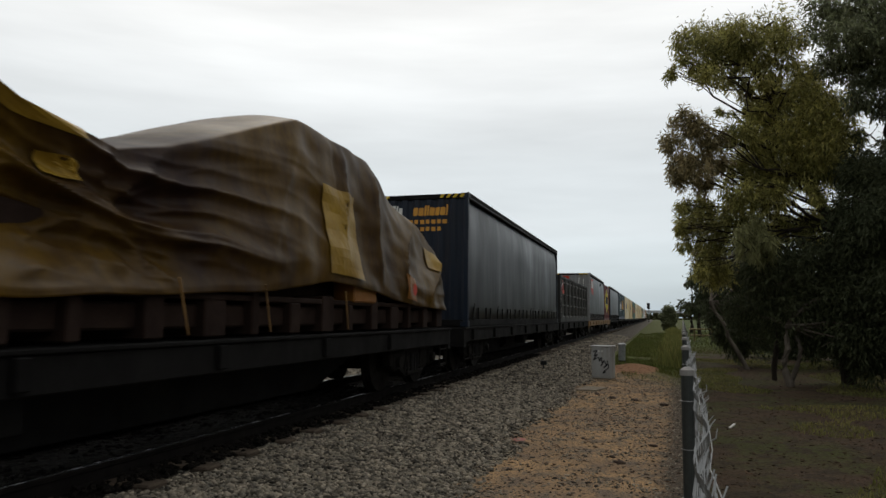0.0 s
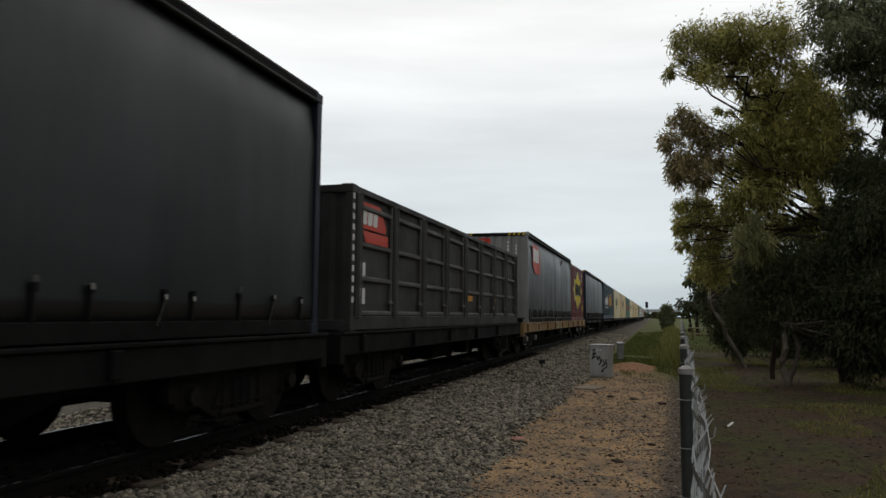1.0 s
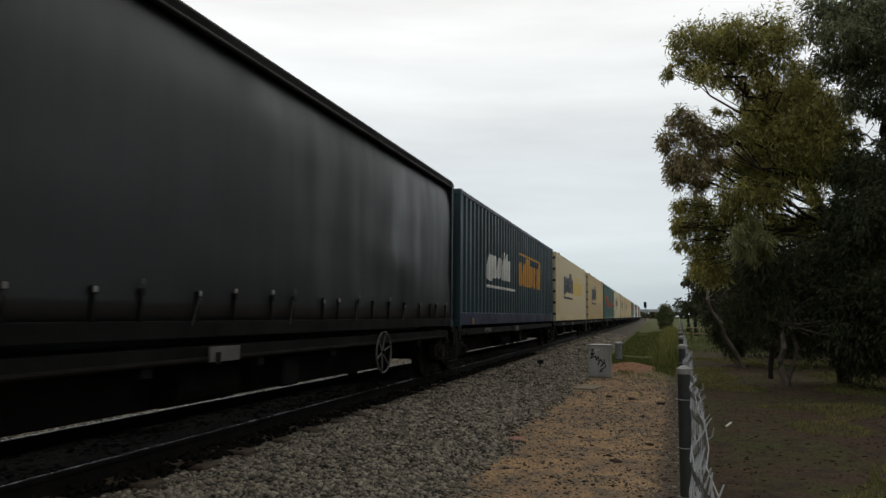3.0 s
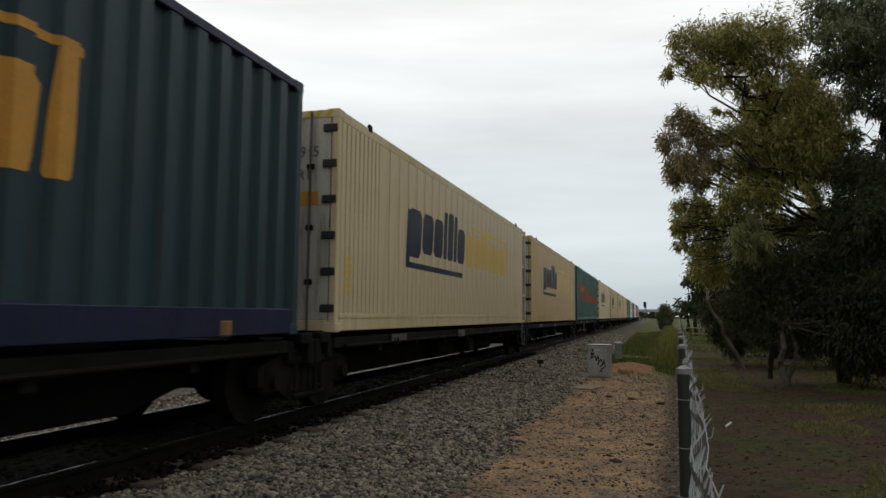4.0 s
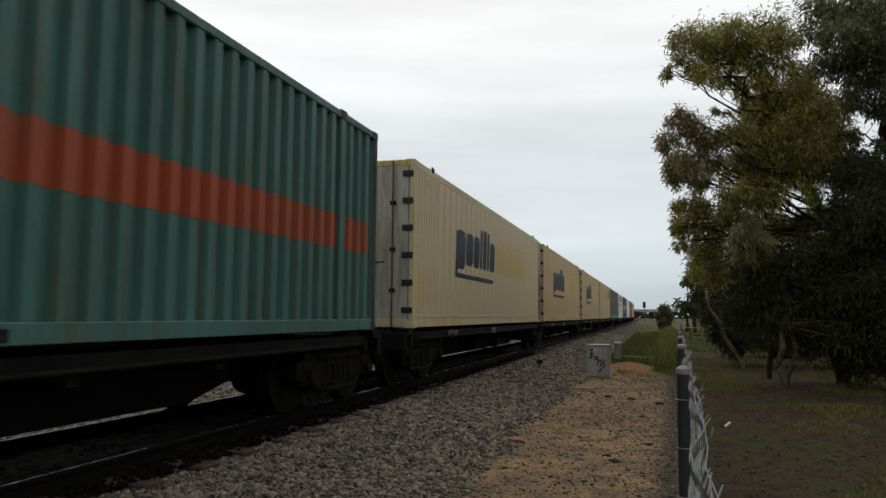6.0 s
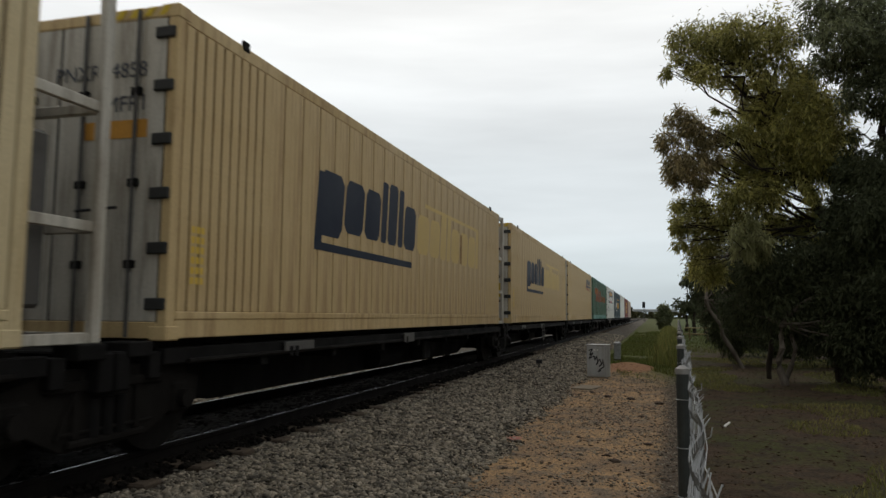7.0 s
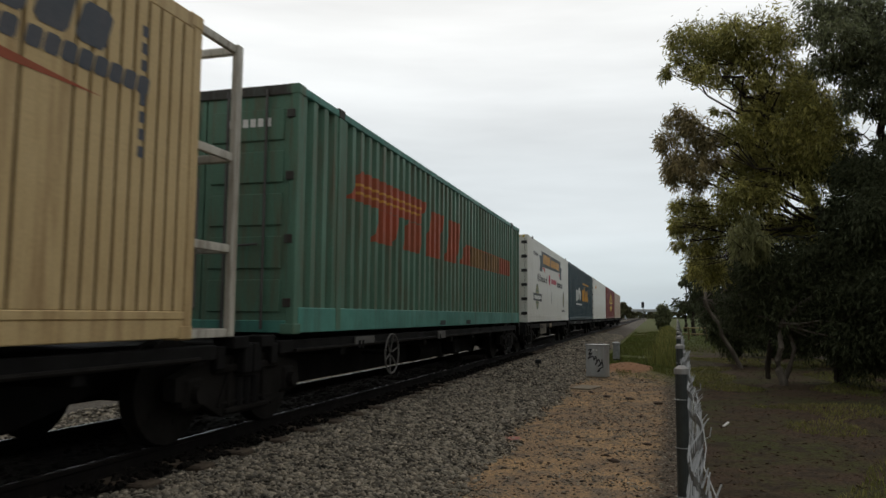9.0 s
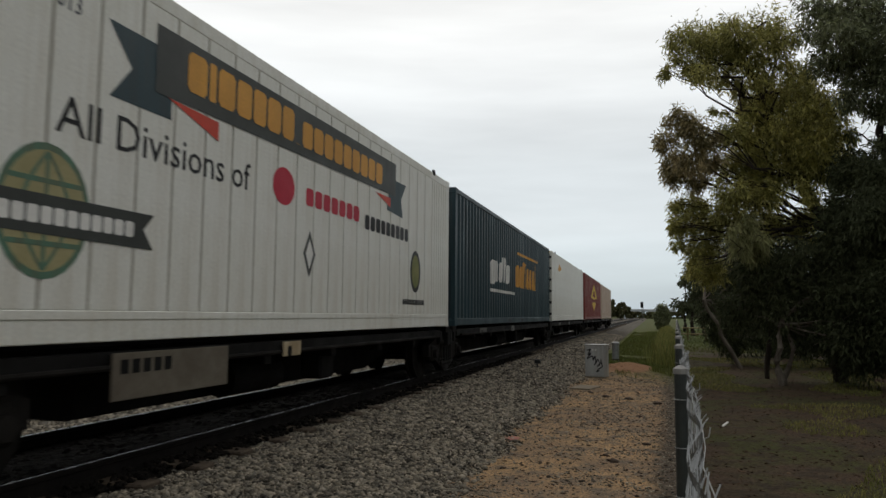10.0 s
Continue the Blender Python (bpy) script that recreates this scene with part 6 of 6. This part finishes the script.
    paint(t, [[(3.3, 3.0), (4.05, 2.8), (4.05, 2.98)], [(8.1, 3.0), (8.75, 2.86), (8.75, 3.0)]], "signred", None, x, 0.005, name="banner")
    paint(t, [[(3.13, 3.0), (3.13, 3.58), (8.98, 3.58), (8.98, 3.06)]], "slate", None, x, 0.006, "dark slate banner", "banner")
    paint(t, blocks(3.55, 3.14, 0.36, [(0.8, 0, 1), (0.3, 0, 1), (0.8, 0, 1), (0.75, 0, 1), (0.7, 0, 1), (0.8, 0, 1), (0.75, 0, 1), (0.4, 0, 0.01)] + [(0.72, 0, 0.85)] * 9, 0.0, 0.1), "amber", None, x, 0.009, "amber painted word mark", "word_mark")
    lettering("lettering", "All Divisions of", 0.39, "black", t, (x + 0.002, 2.13, 2.43), squeeze=1.04)
    paint(t, [oval(5.34, 2.6, 0.25, 0.21)], "crimson", None, x, 0.003, "crimson round emblem", "emblem")
    paint(t, blocks(5.88, 2.47, 0.21, [(0.95, 0, 1)] * 7, 0, 0.18), "crimson", None, x, 0.003, "crimson painted word mark", "word_mark")
    paint(t, blocks(7.72, 2.4, 0.21, [(0.85, 0, 1)] * 9, 0, 0.18), "black", None, x, 0.003, "black painted word mark", "word_mark")
    paint(t, [oval(2.08, 1.87, 0.4, 0.46)], "green", None, x, 0.003, "green globe emblem", "emblem")
    paint(t, [oval(2.08, 1.87, 0.355, 0.41)], "globe", None, x, 0.004, "pale olive disc", "emblem")
    for a in (-0.2, 0.0, 0.2):
        paint(t, [[(2.08 + a * math.cos(1.5708 * q / 4) - 0.016, 1.87 + 0.1 * q), (2.08 + a * math.cos(1.5708 * q / 4) + 0.016, 1.87 + 0.1 * q), (2.08 + a * math.cos(1.5708 * (q + 1) / 4) + 0.016, 1.97 + 0.1 * q), (2.08 + a * math.cos(1.5708 * (q + 1) / 4) - 0.016, 1.97 + 0.1 * q)] for q in range(-4, 4)], "green", None, x, 0.005, name="grid_line")
    for b, ru in ((-0.22, 0.3), (0.2, 0.31)):
        paint(t, [quad(2.08 - ru, 1.87 + b - 0.018, 2.08 + ru, 1.87 + b + 0.018)], "green", None, x, 0.0062, name="grid_line")
    paint(t, [[(1.1, 1.72), (1.22, 1.84), (1.1, 1.98), (3.18, 1.98), (3.06, 1.85), (3.18, 1.7)]], "slate", None, x, 0.007, "slate ribbon", "banner")
    paint(t, blocks(1.35, 1.78, 0.12, [(0.8, 0, 1)] * 14, 0, 0.16), "logowhite", None, x, 0.009, name="word_mark")
    paint(t, [[(6.0, 1.62), (6.16, 1.9), (6.0, 2.18), (5.84, 1.9)]], "slate", None, x, 0.003, "diamond warning label", "warning_label")
    paint(t, [[(6.0, 1.72), (6.1, 1.9), (6.0, 2.08), (5.9, 1.9)]], "logowhite", None, x, 0.005, name="warning_label")
    paint(t, [oval(10.05, 1.93, 0.28, 0.36)], "black", None, x, 0.003, "oval emblem", "emblem")
    paint(t, [oval(10.05, 1.93, 0.2, 0.28)], "olive", None, x, 0.005, name="emblem")
    paint(t, blocks(9.4, 1.36, 0.09, [(0.8, 0, 1)] * 13, 0, 0.2), "black", None, x, 0.003, name="word_mark")
    lettering("lettering", "LTCD 4016 013", 0.19, "inkgrey", t, (x + 0.002, 1.25, 3.3), squeeze=0.85)
    lettering("lettering", "LTCD 4016 013", 0.2, "inkgrey", t, (0.0, 0.0, 3.28), True, 0.72)
    lettering("lettering", "RFRA", 0.18, "inkgrey", t, (0.45, 0.0, 3.04), True, 0.8)
    for i in range(5):
        paint(t, [quad(-0.2 + 0.3 * j, 2.55 - 0.12 * i, 0.0 + 0.3 * j, 2.6 - 0.12 * i) for j in range(4)], "inkgrey", None, 0.005, 0.003, name="writing", axis="x")


white_box()


def rear_boxes():
    t, rows = corrugated(233.02, 14.63, 2.89, "navygreen", 0.3, 0.035, "dark navy ribbed container with cream and amber word mark")
    paint(t, blocks(3.6, 2.0, 0.8, [(a * 0.95, b, c) for a, b, c in WORD], 0.06, 0.06), "logowhite", rows, label="cream painted word mark", name="word_mark")
    paint(t, [quad(3.5, 1.8, 7.0, 1.88)], "logowhite", rows, name="underline")
    paint(t, blocks(7.2, 2.05, 0.9, [(a * 1.08, b, c) for a, b, c in WORD2], 0.06, 0.06), "amber", rows, label="amber painted word mark", name="word_mark")
    paint(t, [quad(7.4, 3.05, 11.6, 3.13)], "amber", rows, name="overline")
    t = reefer(248.5, 14.5, "pale off-white refrigerated container with a small emblem", "white", "whiteseam", rack=False)
    paint(t, [[(2.0, 3.2), (2.6, 3.5), (3.4, 3.3), (2.6, 3.15)]], "amber", None, W - 0.001, 0.003, "small amber emblem", "emblem")
    t, rows = corrugated(264.2, 14.63, 2.89, "brick_red", 0.3, 0.035, "brown-red ribbed container with a pale diamond emblem")
    paint(t, [[(7.8, 2.35), (10.8, 2.5), (7.8, 3.45), (5.0, 2.45)], [(7.8, 1.55), (9.6, 2.1), (7.8, 2.2), (6.0, 2.05)]], "fadeyellow", rows, label="pale diamond emblem", name="emblem")
    paint(t, [[(7.8, 2.5), (9.2, 2.55), (7.8, 3.1), (6.4, 2.55)]], "brick_red", rows, proud=0.008, name="emblem")
    corrugated(280.6, 14.63, 2.85, "beige", 0.3, 0.035, "faded beige ribbed container at the train's tail")


rear_boxes()


# ---- wagons ----
def bogie(parent, y, hub="bogie"):
    """Three-piece freight bogie: two cast side frames, springs, bolster, two wheelsets."""
    b = part("bogie", boxes((-0.95, y - 0.22, 0.42, 0.95, y + 0.22, 0.72), bevel=0.04), "bogie", parent, "grimy cast steel bogie, coloured blacker for the shade under the wagon")
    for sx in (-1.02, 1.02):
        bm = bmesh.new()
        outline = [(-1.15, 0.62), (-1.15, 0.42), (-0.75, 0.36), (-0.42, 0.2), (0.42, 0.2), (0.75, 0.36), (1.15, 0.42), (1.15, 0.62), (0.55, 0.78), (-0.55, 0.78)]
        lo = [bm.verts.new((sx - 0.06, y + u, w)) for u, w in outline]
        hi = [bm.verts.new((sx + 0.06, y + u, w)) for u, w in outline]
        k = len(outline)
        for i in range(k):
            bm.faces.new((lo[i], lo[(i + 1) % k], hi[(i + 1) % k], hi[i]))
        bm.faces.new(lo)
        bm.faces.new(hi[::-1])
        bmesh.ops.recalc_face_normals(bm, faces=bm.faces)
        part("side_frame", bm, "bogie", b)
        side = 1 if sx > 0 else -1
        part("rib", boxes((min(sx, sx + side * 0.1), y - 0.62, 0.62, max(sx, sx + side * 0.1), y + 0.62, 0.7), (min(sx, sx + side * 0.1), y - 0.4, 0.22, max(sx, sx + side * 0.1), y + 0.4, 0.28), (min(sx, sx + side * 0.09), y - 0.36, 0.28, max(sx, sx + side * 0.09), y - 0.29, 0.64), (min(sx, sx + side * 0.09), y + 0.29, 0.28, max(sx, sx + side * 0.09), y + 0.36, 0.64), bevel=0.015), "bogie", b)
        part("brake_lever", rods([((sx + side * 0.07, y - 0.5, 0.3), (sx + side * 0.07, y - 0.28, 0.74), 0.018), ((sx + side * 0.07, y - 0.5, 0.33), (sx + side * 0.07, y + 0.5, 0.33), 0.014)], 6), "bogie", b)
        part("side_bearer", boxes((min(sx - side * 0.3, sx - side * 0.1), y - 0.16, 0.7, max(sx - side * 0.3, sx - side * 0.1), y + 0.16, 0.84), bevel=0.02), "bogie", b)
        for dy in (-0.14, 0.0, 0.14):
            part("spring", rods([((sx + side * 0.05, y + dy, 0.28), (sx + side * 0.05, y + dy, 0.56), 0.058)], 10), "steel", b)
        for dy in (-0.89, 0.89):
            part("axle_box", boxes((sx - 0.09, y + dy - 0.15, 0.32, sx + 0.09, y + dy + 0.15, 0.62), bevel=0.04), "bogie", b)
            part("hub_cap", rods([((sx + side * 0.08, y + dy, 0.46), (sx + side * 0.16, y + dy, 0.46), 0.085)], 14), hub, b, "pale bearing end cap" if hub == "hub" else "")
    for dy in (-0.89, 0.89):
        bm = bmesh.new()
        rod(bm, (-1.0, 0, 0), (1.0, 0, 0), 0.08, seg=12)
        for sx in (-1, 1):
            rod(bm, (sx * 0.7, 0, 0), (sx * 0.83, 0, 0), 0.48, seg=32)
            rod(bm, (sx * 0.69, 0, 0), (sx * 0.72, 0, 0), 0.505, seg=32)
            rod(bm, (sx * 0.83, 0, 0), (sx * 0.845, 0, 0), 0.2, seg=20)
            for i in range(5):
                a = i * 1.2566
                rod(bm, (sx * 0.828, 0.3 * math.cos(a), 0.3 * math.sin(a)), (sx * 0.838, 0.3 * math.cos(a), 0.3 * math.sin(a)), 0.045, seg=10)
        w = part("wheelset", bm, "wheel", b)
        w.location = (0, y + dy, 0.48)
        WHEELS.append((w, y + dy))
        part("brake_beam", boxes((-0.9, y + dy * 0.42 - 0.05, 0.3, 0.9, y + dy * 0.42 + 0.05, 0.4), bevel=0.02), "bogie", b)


def hand_wheel(parent, y, z=0.62, x=1.24, R=0.3):
    h = part("hand_brake_wheel", ring(bmesh.new(), (x, y, z), "x", R, 0.013, 36, 6), "greysteel", parent, "thin spoked hand-brake wheel")
    part("spokes", rods([((x - 0.03, y, z), (x, y + R * math.cos(a), z + R * math.sin(a)), 0.011) for a in (0.3, 1.35, 2.4, 3.45, 4.5, 5.55)], 6), "greysteel", h)
    part("spindle", rods([((x - 0.5, y, z), (x + 0.02, y, z), 0.025)], 8), "steel", h)


def coupler(parent, y, way):
    part("coupler", boxes((-0.12, min(y, y + way * 0.45), 0.36, 0.12, max(y, y + way * 0.45), 0.58), (-0.2, min(y + way * 0.3, y + way * 0.5), 0.33, 0.2, max(y + way * 0.3, y + way * 0.5), 0.62), bevel=0.03), "bogie", parent)


def wagon(s, L, bogies, label, wheels=(), deck="skeleton", plates=(), ends=(True, True), steps_at=(), belly=False):
    t = mover("container_wagon", s, label, "railway wagon", "wagons of the train")
    top = Z0 - 0.02
    bm = bmesh.new()           # fish-belly centre sill, deep between the bogies
    first, last = min(bogies) + 1.3 if min(bogies) < L / 2 else 1.3, L - 2.6 if max(bogies) > L / 2 else L - 1.3
    if deck == "flat":
        first, last = first + 0.6, last - 0.8
    low, half = (0.19, 0.56) if deck != "skeleton" and not belly else (0.27, 0.3 if belly else 0.45)
    line = [(0.05, top - 0.06), (L - 0.05, top - 0.06), (L - 0.05, 0.6), (last, 0.5), (last - 1.0, low), (first + 1.0, low), (first, 0.5), (0.05, 0.6)]
    lo, hi = [bm.verts.new((-half, u, w)) for u, w in line], [bm.verts.new((half, u, w)) for u, w in line]
    for i in range(8):
        bm.faces.new((lo[i], lo[(i + 1) % 8], hi[(i + 1) % 8], hi[i]))
    bm.faces.new(lo)
    bm.faces.new(hi[::-1])
    bmesh.ops.recalc_face_normals(bm, faces=bm.faces)
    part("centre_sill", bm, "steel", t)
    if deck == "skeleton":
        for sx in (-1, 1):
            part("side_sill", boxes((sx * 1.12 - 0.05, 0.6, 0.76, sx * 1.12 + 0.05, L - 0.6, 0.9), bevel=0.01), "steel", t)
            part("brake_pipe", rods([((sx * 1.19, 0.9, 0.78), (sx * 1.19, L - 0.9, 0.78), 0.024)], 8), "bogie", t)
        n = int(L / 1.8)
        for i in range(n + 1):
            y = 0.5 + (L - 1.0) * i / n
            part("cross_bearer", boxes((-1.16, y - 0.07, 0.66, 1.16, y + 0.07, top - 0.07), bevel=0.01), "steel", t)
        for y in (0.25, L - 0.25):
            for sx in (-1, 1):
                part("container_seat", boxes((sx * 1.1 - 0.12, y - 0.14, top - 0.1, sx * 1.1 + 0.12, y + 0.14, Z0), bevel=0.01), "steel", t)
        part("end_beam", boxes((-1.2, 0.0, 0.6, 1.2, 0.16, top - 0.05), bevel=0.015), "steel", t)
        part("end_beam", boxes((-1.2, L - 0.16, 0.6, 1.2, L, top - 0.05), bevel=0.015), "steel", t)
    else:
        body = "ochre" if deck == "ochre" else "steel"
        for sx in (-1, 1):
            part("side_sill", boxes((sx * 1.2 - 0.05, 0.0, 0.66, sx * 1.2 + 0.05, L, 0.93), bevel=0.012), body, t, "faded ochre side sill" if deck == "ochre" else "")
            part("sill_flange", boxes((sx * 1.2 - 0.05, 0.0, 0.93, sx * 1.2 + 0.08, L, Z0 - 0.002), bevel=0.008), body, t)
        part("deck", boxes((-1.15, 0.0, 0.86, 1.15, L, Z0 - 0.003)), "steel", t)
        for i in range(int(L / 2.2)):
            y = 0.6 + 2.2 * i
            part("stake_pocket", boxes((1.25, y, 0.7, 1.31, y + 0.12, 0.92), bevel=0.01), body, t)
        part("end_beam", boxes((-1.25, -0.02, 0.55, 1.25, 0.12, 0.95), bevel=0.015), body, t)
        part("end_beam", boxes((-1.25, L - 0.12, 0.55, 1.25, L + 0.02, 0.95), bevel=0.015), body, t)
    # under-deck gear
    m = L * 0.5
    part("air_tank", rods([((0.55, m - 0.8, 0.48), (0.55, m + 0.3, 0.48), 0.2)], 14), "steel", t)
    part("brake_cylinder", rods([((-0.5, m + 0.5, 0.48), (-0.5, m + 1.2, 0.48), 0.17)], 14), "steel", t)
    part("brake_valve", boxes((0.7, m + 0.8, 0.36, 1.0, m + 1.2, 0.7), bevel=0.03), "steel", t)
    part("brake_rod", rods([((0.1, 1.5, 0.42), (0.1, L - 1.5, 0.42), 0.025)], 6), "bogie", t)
    for y in bogies:
        bogie(t, y, "hub" if deck == "ochre" else "bogie")
    for y, z in wheels:
        hand_wheel(t, y, z)
    if ends[0]:
        coupler(t, 0.05, -1)
    if ends[1]:
        coupler(t, L - 0.05, 1)
    for y, wd, hgt, colour in plates:
        p = part("plate", boxes((1.2, y, top - 0.06 - hgt, 1.225, y + wd, top - 0.06), bevel=0.004), colour, t, "pale class plate")
        part("writing", painted([quad(y + 0.08 + 0.13 * i, top - 0.22, y + 0.17 + 0.13 * i, top - 0.11) for i in range(max(1, int(wd / 0.3)))], 1.225, None, 0.003), "steel", p)
    for y in steps_at:
        part("foot_step", rods([((1.22, y, 0.86), (1.22, y, 0.3), 0.016), ((1.22, y + 0.4, 0.86), (1.22, y + 0.4, 0.3), 0.016), ((1.22, y, 0.3), (1.22, y + 0.4, 0.3), 0.02), ((1.22, y, 0.58), (1.22, y + 0.4, 0.58), 0.016)], 6), "greysteel" if deck == "ochre" else "bogie", t)
    return t


wagon(-8.0, 21.6, (2.2, 19.9), "grimy flat wagon under the covered load", deck="flat", plates=((13.9, 0.45, 0.2, "greysteel"),), steps_at=(21.0,))
wagon(14.7, 15.3, (1.7, 13.7), "dark flat container wagon", deck="flat", plates=((8.2, 0.9, 0.12, "ochre"), (11.0, 0.2, 0.12, "hazard")), steps_at=(0.1,))
wagon(30.45, 12.9, (1.6, 11.1), "dark flat wagon under the open container", deck="flat", plates=((6.2, 0.5, 0.2, "greysteel"),), steps_at=(12.3,), belly=True)
w = wagon(43.85, 20.1, (2.0, 17.8), "flat wagon with faded ochre side sills", ((12.3, 0.74),), "ochre", plates=((5.0, 1.1, 0.12, "greysteel"),), steps_at=(0.15, 19.6))
hand_wheel(w, -0.55, 1.65, 1.05, 0.28)
part("brake_stand", boxes((0.35, -0.62, 0.6, 0.5, -0.48, 1.8), bevel=0.02), "hazard", w, "yellow hand-brake stand")
for y, wd, col in ((7.6, 0.72, "palepaint"), (9.03, 0.5, "palepaint"), (2.6, 0.8, "palepaint"), (8.36, 0.6, "timber"), (11.1, 0.8, "timber"), (12.1, 0.25, "palepaint")):
    q = part("painted_panel", boxes((1.245, y, 0.672, 1.262, y + wd, 0.925), bevel=0.003), col, w, "repainted panel on the sill")
    if col == "palepaint":
        part("writing", painted([quad(y + 0.1 + 0.08 * i, 0.78, y + 0.15 + 0.08 * i, 0.84) for i in range(int((wd - 0.2) / 0.08))], 1.262, None, 0.003), "steel", q)
part("hanger", rods([((1.22, 9.2, 0.42), (1.22, 9.22, 0.68), 0.022), ((1.16, 9.0, 0.4), (1.16, 9.0, 0.7), 0.014)], 8), "greysteel", w, "pale steel hanger")
part("stand_arm", boxes((-0.1, -0.4, 0.6, 0.1, 0.05, 0.7), (0.3, -0.62, 0.6, 0.55, 0.05, 0.66), bevel=0.01), "steel", w)

PACKS = (
    ((64.75, 80.0), (80.0, 95.4), (95.4, 110.6), (110.6, 125.75), (125.75, 141.35)),
    ((142.4, 157.6), (157.6, 172.75), (172.75, 187.95), (187.95, 203.3), (203.3, 218.95)),
    ((220.0, 232.75), (232.75, 248.2), (248.2, 263.7), (263.7, 279.9), (279.9, 296.3)),
)
HAND = {64.75: ((11.0, 0.64),), 125.75: ((4.35, 0.62),), 172.75: ((7.1, 0.6),), 95.4: ((14.2, 0.62),), 203.3: ((4.0, 0.6),)}
for pack in PACKS:
    for i, (a, b) in enumerate(pack):
        spots = [0.0 + 1.35] if i == 0 else [0.05]
        if i == 4:
            spots.append(b - a - 1.3)
        wagon(a, b - a - 0.02, spots, "dark skeletal wagon of an articulated set", HAND.get(a, ()), plates=((3.1, 1.55, 0.36, "dullplate"), (5.75, 0.4, 0.16, "palepaint")) if a == 220.0 else ((6.6, 0.5, 0.14, "greysteel"), (2.6, 0.7, 0.1, "greysteel")), ends=(i == 0, i == 4), steps_at=(0.2,) if i == 0 else (), belly=a == 220.0)


# ---- sleepers last: each one a piece of the track ----
def sleepers():
    me = sleeper_mesh()
    for i in range(190):
        o = new("sleeper", me)
        o.parent = track
        o.location = (XC + 0.02 * math.sin(i * 3.3), 1.46 + 0.72 * i, RAIL - 0.143)
    for i in range(60):
        o = new("sleeper", me)
        o.parent = siding
        o.location = (XC - 4.6, 92 + 0.75 * i, RAIL - 0.16)


sleepers()


def motions():
    for t, s in MOVERS:
        walk(t, [(k, pose(XC, s - SPEED * k, RAIL)) for k in (0.0, 1 / 30, 2 / 30, 2.5, 5.0, 7.5, 10 - 2 / 30, 10 - 1 / 30, 10.0)])

    turn = math.degrees(SPEED / 0.48 / FPS)        # a wheel's roll in one step
    for w, y in WHEELS:
        walk(w, [(i / FPS, pose(0, y, 0.48, (turn * i) % 360)) for i in range(10 * FPS + 1)])


motions()
